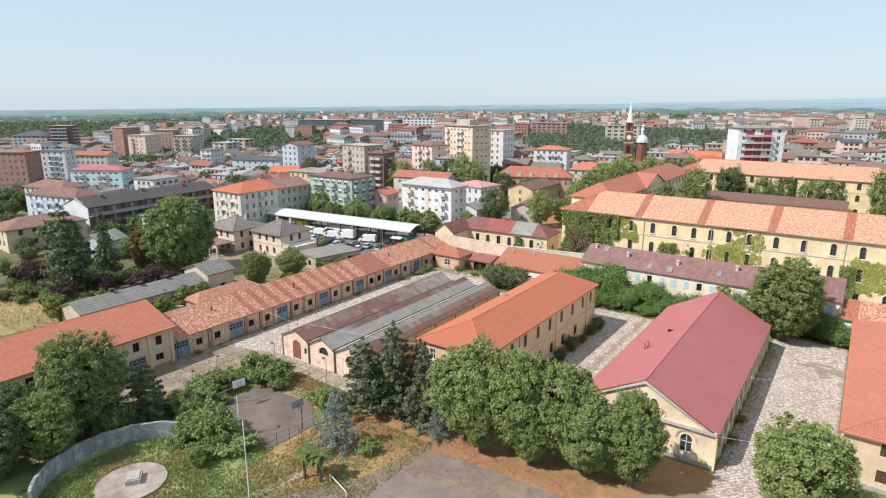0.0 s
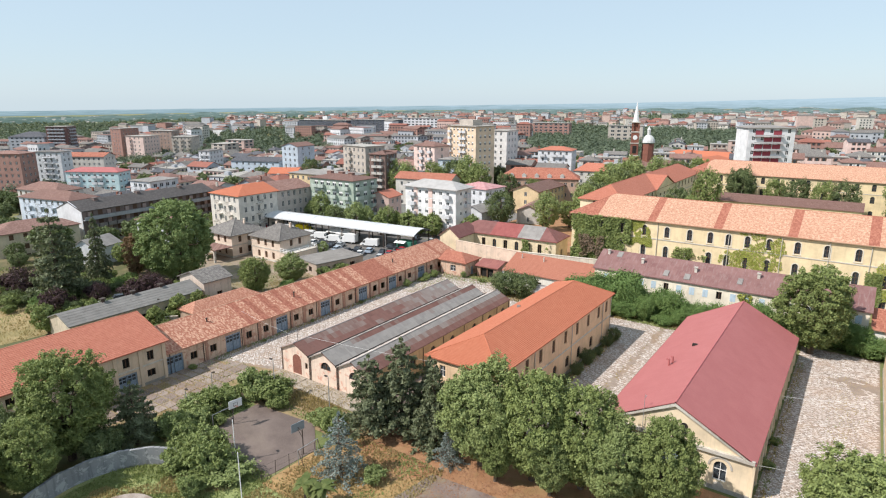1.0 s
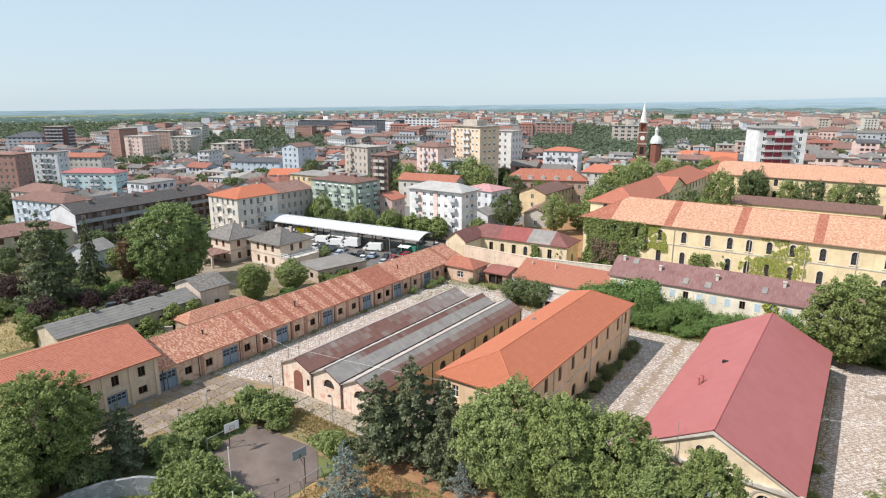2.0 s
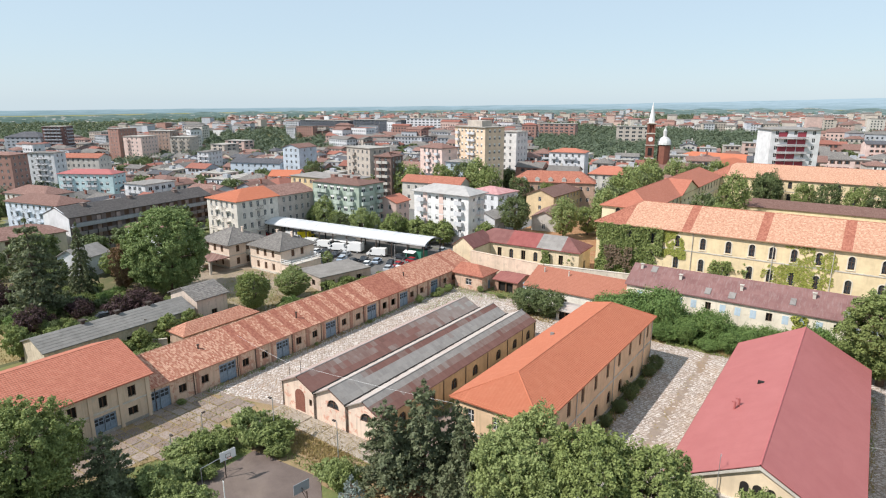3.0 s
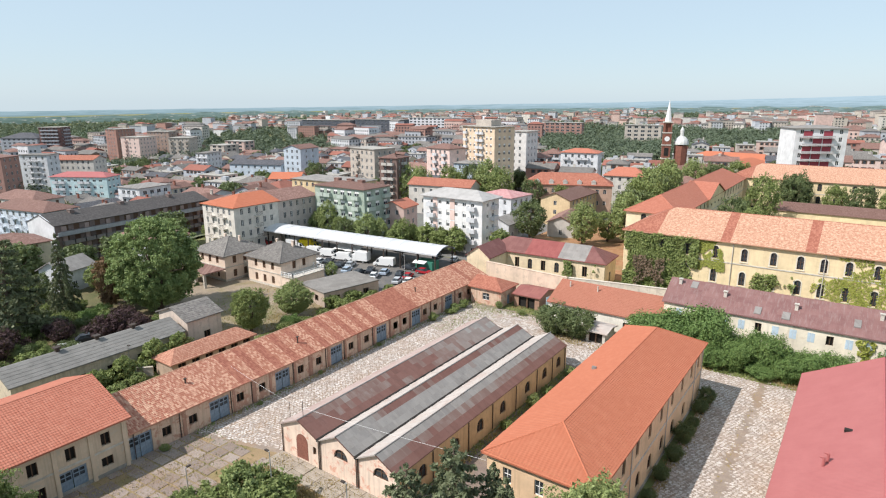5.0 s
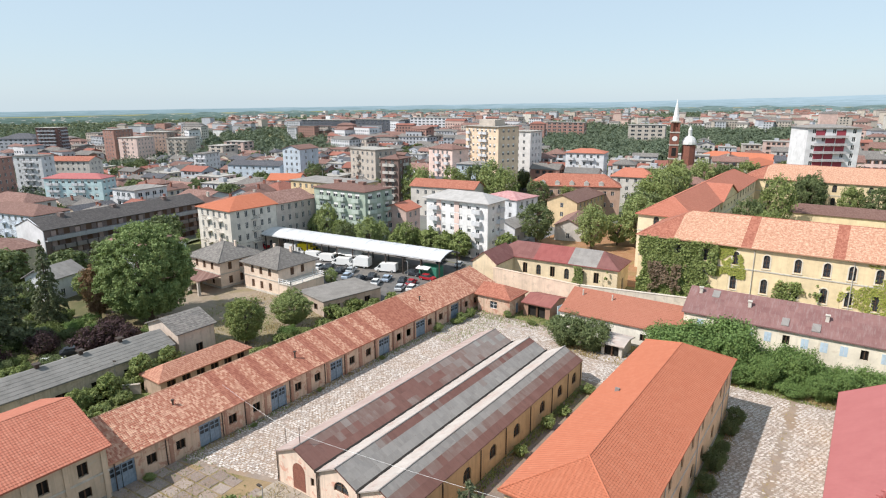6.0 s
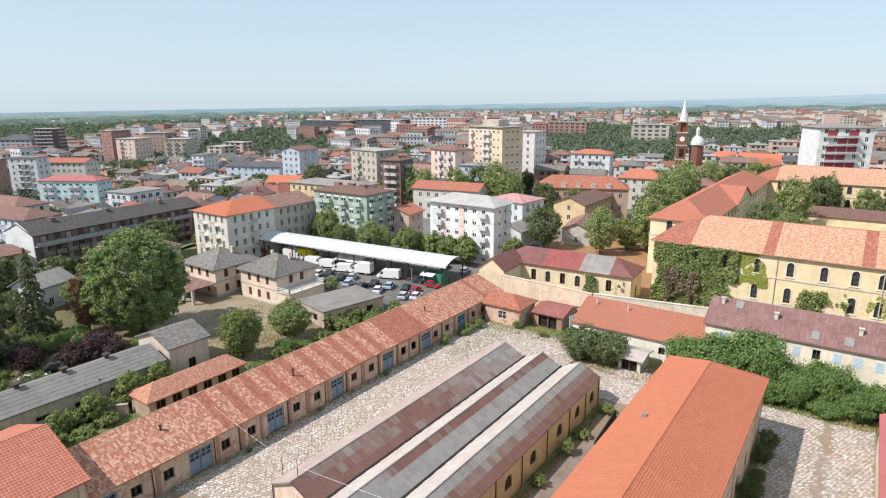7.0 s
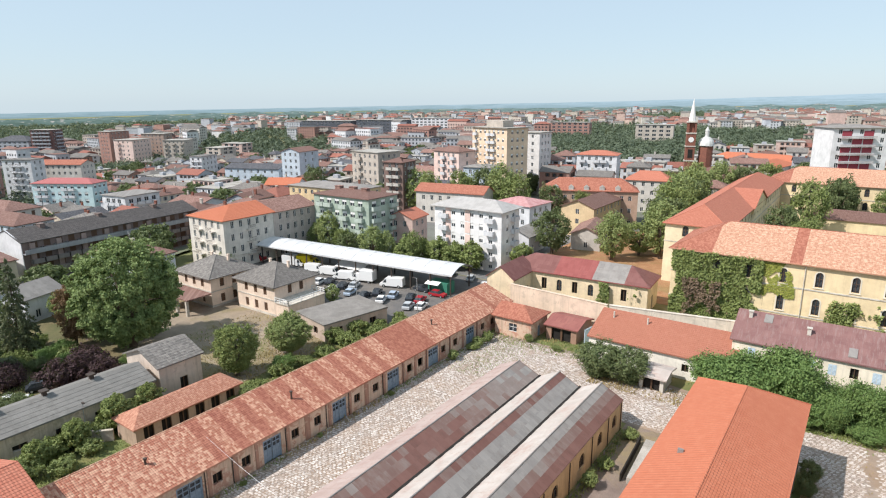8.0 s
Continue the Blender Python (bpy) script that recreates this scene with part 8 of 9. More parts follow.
for k, (x, y, s) in enumerate(((-33.0, 74.0, 0.5), (-33.0, 78.5, 0.55), (-32.8, 83.0, 0.6), (-32.9, 87.5, 0.7), (-32.9, 92.0, 0.5), (-33.0, 96.5, 0.6), (-32.9, 99.5, 0.7), (-51.9, 84.6, 0.5), (-51.9, 90.5, 0.6), (-51.6, 95.8, 0.55), (-52.0, 77.6, 0.45), (-82.6, 104.2, 0.45), (-82.2, 107.5, 0.6), (-82.4, 110.6, 0.65), (-82.0, 113.6, 0.6), (-76.0, 115.4, 0.4), (-70.5, 116.6, 0.5), (-82.9, 50.2, 0.35), (-83, 87.2, 0.25), (-83, 76, 0.2), (-82.9, 63.6, 0.25), (-5.2, 72, 0.4), (-5.2, 80, 0.35))):
    if k < 7:
        at(B_D, x, y, s * 0.52, 29 * k, s * (0.5 + 0.06 * (k % 4)), label="dark shrub against the hall wall")
    else:
        at((B_A, B_B)[k % 2], x, y + 1.2 * math.sin(k * 2.2), s * 0.85, 29 * k, s * (0.6 + 0.22 * (k % 4)))

rng = random.Random(8)
for _ in range(1000):
    az, r = radians(rng.uniform(57, 77)), 800 + 1000 * rng.random() ** 1.2
    FAR_TREES.append((-14 - r * math.sin(az), 14 + r * math.cos(az), rng.uniform(8, 14)))
for _ in range(420):
    az, r = radians(rng.uniform(67.5, 78)), rng.uniform(330, 820)
    FAR_TREES.append((-14 - r * math.sin(az), 14 + r * math.cos(az), rng.uniform(9, 15)))
for _ in range(260):
    az, r = radians(rng.uniform(13, 27)), rng.uniform(395, 640)
    FAR_TREES.append((-14 - r * math.sin(az), 14 + r * math.cos(az), rng.uniform(10, 15)))
for _ in range(420):
    az, r = radians(rng.uniform(-4, 26)), rng.uniform(420, 1300)
    x, y = -14 - r * math.sin(az), 14 + r * math.cos(az)
    if noise.noise(Vector((x * 0.012, y * 0.012, 8.0))) > -0.05:
        FAR_TREES.append((x, y, rng.uniform(9, 14)))
# far woods, joined
nr = np.random.default_rng(40)
pts, face, sizes = [], [], []
for x, y, h in FAR_TREES:
    far_off = math.hypot(x, y)
    n, leaf = (380, 0.62) if far_off < 680 else (140, 0.95) if far_off < 1000 else (44, 1.4)
    sizes.append(np.full(n, leaf))
    p = nr.normal(size=(n, 3))
    p /= np.linalg.norm(p, axis=1)[:, None]
    face.append(p * 1.9 + np.array([0, 0, 0.5]))
    p = p * (nr.uniform(0.55, 1.0, size=n) * (1 + 0.22 * np.sin(5 * p[:, 0] + x) * np.cos(4 * p[:, 2] + y)))[:, None]
    w = h * nr.uniform(0.38, 0.58)
    pts.append(np.array([x, y, h * 0.52 + lie(x, y)]) + p * np.array([w, w, h * 0.48]))
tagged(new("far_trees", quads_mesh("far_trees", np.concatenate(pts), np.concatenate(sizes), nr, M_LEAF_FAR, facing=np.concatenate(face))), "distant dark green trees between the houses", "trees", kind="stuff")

# ---- ivy on the walls ----
def ivy(label, x0, x1, z0, z1, y, mat, count, thick, size, seed, cut=0.0, droop=0.0, spare=()):
    nr = np.random.default_rng(seed)
    x = nr.uniform(x0, x1, size=count)
    z = z0 + (z1 - z0) * nr.uniform(0, 1, size=count) ** (1 + droop)
    rim = np.clip(np.minimum(x - x0, x1 - x) / (0.22 * (x1 - x0)), 0, 1) * np.clip((z - z0) / (0.2 * (z1 - z0)) + 0.3, 0, 1)
    keep = np.array([noise.noise(Vector((a * 0.22, b * 0.22, seed * 3.1))) + 0.35 * noise.noise(Vector((a * 0.8, b * 0.8, seed))) > cut + 0.7 * (1 - e) for a, b, e in zip(x, z, rim)])
    for c, w0, w1 in spare:           # windows that it leaves free
        keep &= ~((np.abs(x - c) < nr.uniform(0.25, 0.75, size=count)) & (z > w0) & (z < w1))
    x, z = x[keep], z[keep]
    bulge = np.array([0.5 + 0.5 * noise.noise(Vector((a * 0.5, b * 0.35, 7.0))) for a, b in zip(x, z)])
    yy = y - 0.05 - nr.uniform(0, 1, size=len(x)) * thick * bulge
    pts = np.stack([x, yy, z], 1)
    b = Build()
    for k in range(3):
        a = x0 + (x1 - x0) * (0.3 + 0.2 * k)
        b.beam((a, y - 0.03, 0), (a + nr.uniform(-0.4, 0.4), y - 0.03, z0 + (z1 - z0) * 0.5), 0.012, 0.008, 4)
    t = thing("ivy", label, "ivy")
    part("vine_stem", b, M_BARK, t)
    part("leaves", quads_mesh("leaves", pts, size, nr, mat, facing=np.array([[-0.1, -0.8, 0.45]]) * (2.6 if thick < 0.3 else 1.0)), None, t)


CLEAR = [(c, w0, w1) for c in BAYS for w0, w1 in ((5.4, 8.2), (10.2, 12.8))]
ivy("thick dark green creeper covering the yellow barrack corner", -59.7, -44.6, 1.0, 14.0, 141.95, M_LEAF, 15000, 1.2, 0.2, 3, -0.75, spare=[(-51.9, 11.2, 12.8), (-46.8, 10.2, 12.8)])
ivy("brown dry creeper on the barrack corner", -58.0, -49.0, 0.5, 9.0, 141.0, M_DRYVINE, 2600, 0.8, 0.2, 4, -0.15)
ivy("yellow-green creeper spreading over the yellow barrack", -46.5, -39.0, 7.6, 13.9, 141.95, M_IVY, 3600, 0.06, 0.14, 5, -0.05, spare=CLEAR)
ivy("yellow-green creeper climbing between the arched windows", -31.0, -9.0, 4.0, 13.9, 141.95, M_IVY, 7600, 0.06, 0.14, 8, 0.12, spare=CLEAR)
ivy("yellow-green creeper from the ground to the eaves", -22.0, -13.0, 1.0, 14.0, 141.95, M_IVY, 4200, 0.08, 0.14, 18, -0.08, spare=CLEAR)
ivy("green creeper mound against the barrack wall", -36.0, -25.5, 2.0, 8.6, 141.9, M_LEAF, 3200, 1.0, 0.22, 9, -0.2, 0.7)
ivy("yellow-green creeper over the east end of the barrack", 1.0, 15.6, 0.5, 10.6, 141.95, M_IVY, 6000, 0.12, 0.15, 10, -0.2, spare=CLEAR)
ivy("dark creeper in the bay at the east end of the barrack", 2.0, 5.4, 0.5, 8.6, 141.85, M_LEAF, 1600, 0.5, 0.18, 19, -0.3)
ivy("dark creeper hanging on the white range", -39.5, -34.5, 1.0, 7.0, 120.4, M_LEAF_DARK, 2200, 0.8, 0.24, 11, -0.4)
ivy("creeper growing at a window of the white range", -17.5, -14.5, 0.5, 6.2, 120.4, M_IVY, 700, 0.3, 0.22, 12, -0.2)
ivy("ivy climbing the depot house wall", -73.0, -70.2, 0.5, 5.6, 139.6, M_LEAF, 700, 0.5, 0.22, 13, -0.3)
ivy("ivy over the depot house window", -67.6, -64.6, 2.6, 5.4, 140.1, M_LEAF, 700, 0.5, 0.22, 14, -0.3)

# ---- vehicles ----
def car(label, color, name="car"):
    top = thing(name, label, "car", group="parked cars")
    body_mat = paint("car_paint", color, 0.25, 0.1, 0.05)
    b = Build()
    side = [(-2.05, 0.35), (2.05, 0.35), (2.1, 0.62), (1.95, 0.82), (1.05, 0.92), (-1.75, 0.95), (-2.08, 0.85)]
    n = len(side)
    for k in range(n):
        (x0, z0), (x1, z1) = side[k], side[(k + 1) % n]
        b.face([(x0, -0.85, z0), (x1, -0.85, z1), (x1, 0.85, z1), (x0, 0.85, z0)])
    for y in (-0.85, 0.85):
        b.face([(x, y, z) for x, z in side])
    part("body", b, body_mat, top)
    b = Build()
    lo, hi = [(-1.75, 0.93), (1.05, 0.9)], [(-1.25, 1.45), (0.35, 1.45)]
    for y in (-1, 1):
        b.face([(lo[0][0], y * 0.8, lo[0][1]), (lo[1][0], y * 0.8, lo[1][1]), (hi[1][0], y * 0.66, 1.42), (hi[0][0], y * 0.66, 1.42)])
    b.face([(lo[1][0], -0.8, 0.9), (lo[1][0], 0.8, 0.9), (hi[1][0], 0.66, 1.42), (hi[1][0], -0.66, 1.42)])
    b.face([(lo[0][0], -0.8, 0.93), (lo[0][0], 0.8, 0.93), (hi[0][0], 0.66, 1.42), (hi[0][0], -0.66, 1.42)])
    part("glazing", b, M_GLASS, top)
    b = Build()
    b.box(-1.27, 0.37, -0.67, 0.67, 1.41, 1.47)
    part("roof", b, body_mat, top)
    wheels(top, 1.3, 0.78, 0.31)
    return top


def wheels(top, dx, dy, r):
    for x in (-dx, dx):
        for y in (-dy, dy):
            b = Build()
            b.beam((x, y - 0.1, r), (x, y + 0.1, r), r, r, 12)
            w = part("wheel", b, M_RUBBER, top)
            b = Build()
            s = -1 if y < 0 else 1
            b.beam((x, y + s * 0.1, r), (x, y + s * 0.13, r), r * 0.6, r * 0.55, 10)
            part("rim", b, M_GALV, w)


def van(label, color, box=None, name="van"):
    top = thing(name, label, "van", group="market vans")
    mat = paint("van_paint", color, 0.3, 0.0, 0.08)
    b = Build()
    side = [(-2.7, 0.4), (2.7, 0.4), (2.75, 0.9), (2.1, 1.15), (1.55, 1.95), (1.3, 2.2), (-2.65, 2.25), (-2.7, 2.1)] if box is None else [(0.7, 0.4), (2.7, 0.4), (2.75, 1.0), (2.3, 1.2), (1.8, 2.0), (0.7, 2.1)]
    n = len(side)
    for k in range(n):
        (x0, z0), (x1, z1) = side[k], side[(k + 1) % n]
        b.face([(x0, -0.98, z0), (x1, -0.98, z1), (x1, 0.98, z1), (x0, 0.98, z0)])
    for y in (-0.98, 0.98):
        b.face([(x, y, z) for x, z in side])
    part("body", b, mat, top)
    b = Build()
    xa, za, xb, zb = (2.12, 1.18, 1.58, 1.9) if box is None else (2.3, 1.24, 1.84, 1.92)
    b.face([(xa + 0.03, -0.85, za), (xa + 0.03, 0.85, za), (xb + 0.03, 0.8, zb), (xb + 0.03, -0.8, zb)])
    part("windscreen", b, M_GLASS, top)
    for y in (-0.99, 0.99):
        b = Build()
        b.face([(xa - 0.2, y, za), (xa - 1.0, y, za), (xb - 0.45, y, zb), (xb - 0.1, y, zb)])
        part("side_window", b, M_GLASS, top)
    if box is not None:
        b = Build()
        b.box(-2.9, 0.6, -1.1, 1.1, 0.6, 2.9)
        part("load_box", b, paint("van_paint", box, 0.35, 0.0, 0.1), top)
    wheels(top, 1.75, 0.9, 0.36)
    return top


white, silver, dark, reds, lblue = (0.78, 0.78, 0.77), (0.5, 0.52, 0.54), (0.045, 0.05, 0.06), (0.4, 0.03, 0.04), (0.42, 0.5, 0.6)
made = {k: car(f"{k} hatchback car parked on the asphalt", c) for k, c in (("white", white), ("silver", silver), ("dark grey", dark), ("red", reds), ("pale blue", lblue))}
spots = [("white", -131.2, 119.9), ("dark grey", -129.3, 121.3), ("white", -124.5, 117.3), ("dark grey", -124.6, 120.7), ("silver", -122.5, 122.2), ("pale blue", -119.8, 118.1), ("dark grey", -115.9, 118.3), ("dark grey", -115.0, 121.4), ("white", -111.0, 118.2),
         ("pale blue", -110.9, 121.9), ("dark grey", -106.8, 122.8), ("silver", -103.9, 118.3), ("red", -104.2, 122.6), ("white", -101.6, 119.6), ("red", -103.4, 127.6), ("dark grey", -108.4, 128.6), ("white", -98.5, 138.5), ("silver", -104, 141.5), ("dark grey", -110, 142), ("dark grey", -164.5, 124.6), ("silver", -122.5, 52.0), ("white", -124.2, 56.4), ("dark grey", -126.0, 60.6), ("silver", -107.3, 57.5)]
first = set()
for k, (c, x, y) in enumerate(spots):
    turn = 5 if k in (14, 15) else 70 if 20 <= k <= 22 else 112 + (k * 37 % 13) - 6
    z = 0.06 if k < 16 or k == 19 else 0.03
    if c not in first:
        made[c].matrix_basis = pose(x, y, z, 0, 0, turn) @ Matrix.Scale(0.93, 4)
        first.add(c)
    else:
        at(made[c], x, y, 0.93, turn, z=z)
v = van("white delivery van parked by the canopy", white)
v.matrix_basis = pose(-115.8, 127.4, 0.06, 0, 0, 200)
for x, y, t in ((-134.2, 126.2, 18), (-139.4, 126.0, 15), (-129.0, 125.4, 200)):
    at(v, x, y, 0.92, t, z=0.06)
v = van("white market truck with box body and open awning", white, (0.75, 0.75, 0.74), "market_truck")
v.matrix_basis = pose(-123.9, 126.6, 0.06, 0, 0, 195)
at(v, -147.6, 126.6, 1.0, 20, z=0.06, label="grey box truck beside the canopy")
v = van("yellow box van beside the canopy", (0.7, 0.55, 0.03), (0.75, 0.6, 0.02))
v.matrix_basis = pose(-144.6, 128.8, 0.06, 0, 0, 30)
v = van("red market truck under the canopy end", (0.4, 0.04, 0.04), (0.42, 0.05, 0.05), "market_truck")
v.matrix_basis = pose(-160.4, 124.6, 0.06, 0, 0, 15)
for k, x in enumerate((-131.6, -127.4)):
    a = thing("market_awning", "white canvas awning of a market stall", "awning", x, 128.6, 0, 8)
    b = Build()
    b.face([(-2, -1.6, 2.3), (2, -1.6, 2.3), (2, 1.5, 3.2), (-2, 1.5, 3.2)])
    b.face([(-2, -1.6, 2.25), (2, -1.6, 2.25), (2, 1.5, 3.15), (-2, 1.5, 3.15)])
    part("canvas", b, M_WHITE, a)
    for sx in (-1.9, 1.9):
        for sy, h in ((-1.5, 2.3), (1.4, 3.15)):
            b = Build()
            b.beam((sx, sy, 0), (sx, sy, h), 0.04, 0.04, 5)
            part("pole", b, M_GALV, a)

# ---- ball court and green in front ----
disc = thing("round_platform", "round cracked concrete platform in the grass", "platform", -57.7, 25.4, 0)
b = Build()
N = 40
ring = [(3.6 * math.cos(2 * math.pi * k / N), 3.6 * math.sin(2 * math.pi * k / N)) for k in range(N)]
b.face([(x, y, 0.28) for x, y in ring])
for k in range(N):
    (x, y), (p, q) = ring[k], ring[(k + 1) % N]
    b.face([(x, y, 0), (p, q, 0), (p, q, 0.28), (x, y, 0.28)])
part("slab", b, speckled("pale_cracked_concrete", (0.29, 0.235, 0.20), (0.40, 0.34, 0.30), 0.9, 0.92, (0.20, 0.145, 0.11), 0.8), disc)
b = Build()
b.box(-0.75, 0.75, -1.0, 1.0, 0.28, 0.85)
b.box(-0.6, 0.6, -0.85, 0.85, 0.85, 0.95)
o = part("plinth_block", b, M_CONCRETE, disc)
o.matrix_basis = pose(0, 0.3, 0, 0, 0, 55)
b = Build()
N = 34
for k in range(N):
    a0, a1 = radians(104 + 140 * k / N), radians(104 + 140 * (k + 1) / N)
    pts = [(-57.7 + R * math.cos(a), 25.5 + R * math.sin(a)) for a in (a0, a1) for R in (9.1, 9.45)]
    h = 2.2 + 0.05 * math.sin(k * 1.3)
    b.face([(*pts[0], 0), (*pts[2], 0), (*pts[2], h), (*pts[0], h)])
    b.face([(*pts[1], 0), (*pts[3], 0), (*pts[3], h), (*pts[1], h)])
    b.face([(*pts[0], h), (*pts[2], h), (*pts[3], h), (*pts[1], h)])
    if k in (0, N - 1):
        e = (0, 1) if k == 0 else (2, 3)
        b.face([(*pts[e[0]], 0), (*pts[e[1]], 0), (*pts[e[1]], h), (*pts[e[0]], h)])
setting("wall_curved", b, plaster((0.27, 0.272, 0.28), 1.0, (0.40, 0.40, 0.40)), "curved weathered grey concrete wall", "wall")


def hoop(x, y, rz, label, mat):
    t = thing("basketball_hoop", label, "basketball hoop", x, y, 0.05, rz)
    b = Build()
    b.beam((0, 0, 0), (0, 0, 3.3), 0.06, 0.06, 8)
    b.beam((0, 0, 3.0), (0.9, 0, 3.2), 0.05, 0.05, 6)
    b.beam((0, 0, 2.2), (0.9, 0, 2.9), 0.04, 0.04, 6)
    part("post", b, M_DARKMETAL, t)
    b = Build()
    b.box(0.9, 0.95, -0.9, 0.9, 2.75, 3.85)
    bd = part("backboard", b, mat, t)
    b = Build()
    b.box(0.955, 0.965, -0.3, 0.3, 3.0, 3.04)
    b.box(0.955, 0.965, -0.3, 0.3, 3.4, 3.44)
    b.box(0.955, 0.965, -0.3, -0.26, 3.0, 3.44)
    b.box(0.955, 0.965, 0.26, 0.3, 3.0, 3.44)
    part("target_square", b, M_DARKMETAL, bd)
    b = Build()
    ring = [(1.2 + 0.23 * math.cos(2 * math.pi * k / 12), 0.23 * math.sin(2 * math.pi * k / 12), 3.05) for k in range(13)]
    for p, q in zip(ring, ring[1:]):
        b.beam(p, q, 0.02, 0.02, 5)
    part("rim", b, paint("orange_rim", (0.5, 0.12, 0.04), 0.5), t)


hoop(-63.6, 43.4, -8, "basketball hoop with white board on a dark post", M_WHITE)
hoop(-50.9, 44.0, 172, "basketball hoop with grey board on a dark post", paint("grey_board", (0.3, 0.33, 0.36), 0.6))
for x, y, rz in ((-64.6, 42.6, 0), (-49.6, 43.6, 180)):
    t = thing("goal", "rusty white football goal frame", "goal", x, y, 0.05, rz)
    for yy in (-1.5, 1.5):
        b = Build()
        b.beam((0, yy, 0), (0, yy, 2.0), 0.04, 0.04, 6)
        part("post", b, M_GALV, t)
        b = Build()
        b.beam((0, yy, 2.0), (-1.0, yy, 0.0), 0.03, 0.03, 6)
        part("brace", b, M_DARKMETAL, t)
    b = Build()
    b.beam((0, -1.5, 2.0), (0, 1.5, 2.0), 0.04, 0.04, 6)
    part("crossbar", b, M_GALV, t)
fence = thing("court_fence", "low rusty wire fence with leaning posts", "fence", -50.2, 41.0, 0)
for k in range(6):
    b = Build()
    b.beam((0.3 * k - 0.6, -3.2 + 1.7 * k, 0), (0.3 * k - 0.6 + 0.08, -3.2 + 1.7 * k, 1.9), 0.035, 0.035, 5)
    part("post", b, M_DARKMETAL, fence)
for z in (0.3, 1.0, 1.75):
    b = Build()
    b.beam((-0.6, -3.2, z), (0.95, 5.3, z), 0.012, 0.012, 4)
    part("wire", b, M_DARKMETAL, fence)


def pole(x, y, h, label, arm=0.0, rz=0.0, mat=None, lamp=True, r=0.07):
    t = thing("lamp_post" if lamp else "mast", label, "lamp post" if lamp else "mast", x, y, 0, rz)
    b = Build()
    b.beam((0, 0, 0), (0, 0, h), r, r * 0.7, 8)
    part("pole", b, mat or M_GALV, t)
    b = Build()
    b.beam((0, 0, 0), (0, 0, 0.25), r * 2, r * 1.6, 8)
    part("base", b, M_CONCRETE, t)
    if lamp:
        b = Build()
        b.beam((0, 0, h - 0.05), (arm or 0.5, 0, h), 0.035, 0.03, 6)
        part("arm", b, mat or M_GALV, t)
        b = Build()
        b.box((arm or 0.5) - 0.1, (arm or 0.5) + 0.35, -0.12, 0.12, h - 0.06, h + 0.08)
        part("lamp_head", b, M_DARKMETAL, t)


pole(-44.4, 30.9, 9.6, "tall slim white lamp post on the green", 0.1, 0, M_WHITE, False, 0.06)
pole(-56.2, 38.4, 5.4, "white lamp post at the court edge", 0.4, 150, M_WHITE)
pole(-55.1, 52.4, 5.6, "grey lamp post before the shed", 0.3, 180)
pole(-64.9, 51.3, 5.9, "grey lamp post with small dark head", 0.3, 180)
pole(-73.3, 46.9, 3.2, "short grey post in the yard", 0.2, 90)
pole(-71.6, 41.8, 3.4, "short grey lamp post in the yard", 0.2, 0)
pole(-107.9, 58.7, 4.4, "thin grey lamp post behind the range", 0.2, 0)
pole(-62.5, 14.6, 6.5, "thin grey lamp post beyond the curved wall", 0.2, 0, None, False)
pole(-112.0, 112.0, 8.0, "grey lamp post in the car park", 0.6, 0)
pole(-99.0, 115.0, 8.0, "grey lamp post beside the car park", 0.6, 180)


def cable(label, pts, sag=0.4, r=0.013):
    t = thing("cable", label, "cable")
    for a, c in zip(pts, pts[1:]):
        b = Build()
        a, c = Vector(a), Vector(c)
        prev = a
        for k in range(1, 11):
            f = k / 10
            p = a.lerp(c, f) - Vector((0, 0, sag * 4 * f * (1 - f)))
            b.beam(prev, p, r, r, 4)
            prev = p
        part("span", b, M_WHITE, t)


cable("pale overhead cable from the range to the hall", [(-86.8, 62.2, 5.3), (-72.0, 59.9, 5.4), (-67.6, 59.0, 6.3), (-44.9, 60.9, 7.4)], 0.15)
cable("pale overhead cable between hall and house", [(-5.7, 65.6, 4.3), (5.4, 68.6, 5.4)], 0.35)
cable("pale overhead cable across the east yard", [(-5.8, 84.0, 4.3), (5.3, 87.0, 5.6)], 0.35)
for x, y, z0, h, lab in ((-68.2, 58.7, 4.9, 2.4, "thin iron mast on the shed gable"), (-72.0, 59.9, 0, 5.5, "thin iron cable post beside the shed")):
    t = thing("cable_mast", lab, "mast", x, y, z0)
    b = Build()
    b.beam((0, 0, 0), (0, 0, h), 0.04, 0.03, 6)
    part("pole", b, M_DARKMETAL, t)

# palms
def palm(x, y, h, seed, label):
    rng = random.Random(seed)
    t = thing("palm", label, "palm", x, y, 0)
    b = Build()
    for k in range(6):
        b.beam((0, 0, h * k / 6), (0, 0, h * (k + 1) / 6), 0.17 - 0.01 * k, 0.19 - 0.01 * k, 8)
    part("trunk", b, M_BARK, t)
    for k in range(26):
        b = Build()
        th, lift = rng.uniform(0, 6.28), rng.uniform(-0.4, 1.1)
        ln = rng.uniform(1.2, 1.75)
        d = Vector((math.cos(th), math.sin(th), 0))
        s = Vector((-d.y, d.x, 0))
        prev = Vector((0, 0, h))
        for j in range(1, 5):
            f = j / 4
            p = Vector((0, 0, h)) + d * ln * f + Vector((0, 0, lift * f - 0.9 * f * f))
            w0, w1 = 0.32 * math.sin(math.pi * min(1, (j - 1) / 4 + 0.15)), 0.32 * math.sin(math.pi * min(0.97, f * 0.85 + 0.12))
            b.face([prev - s * w0, prev + s * w0, p + s * w1, p - s * w1])
            prev = p
        part("frond", b, M_PALM, t)


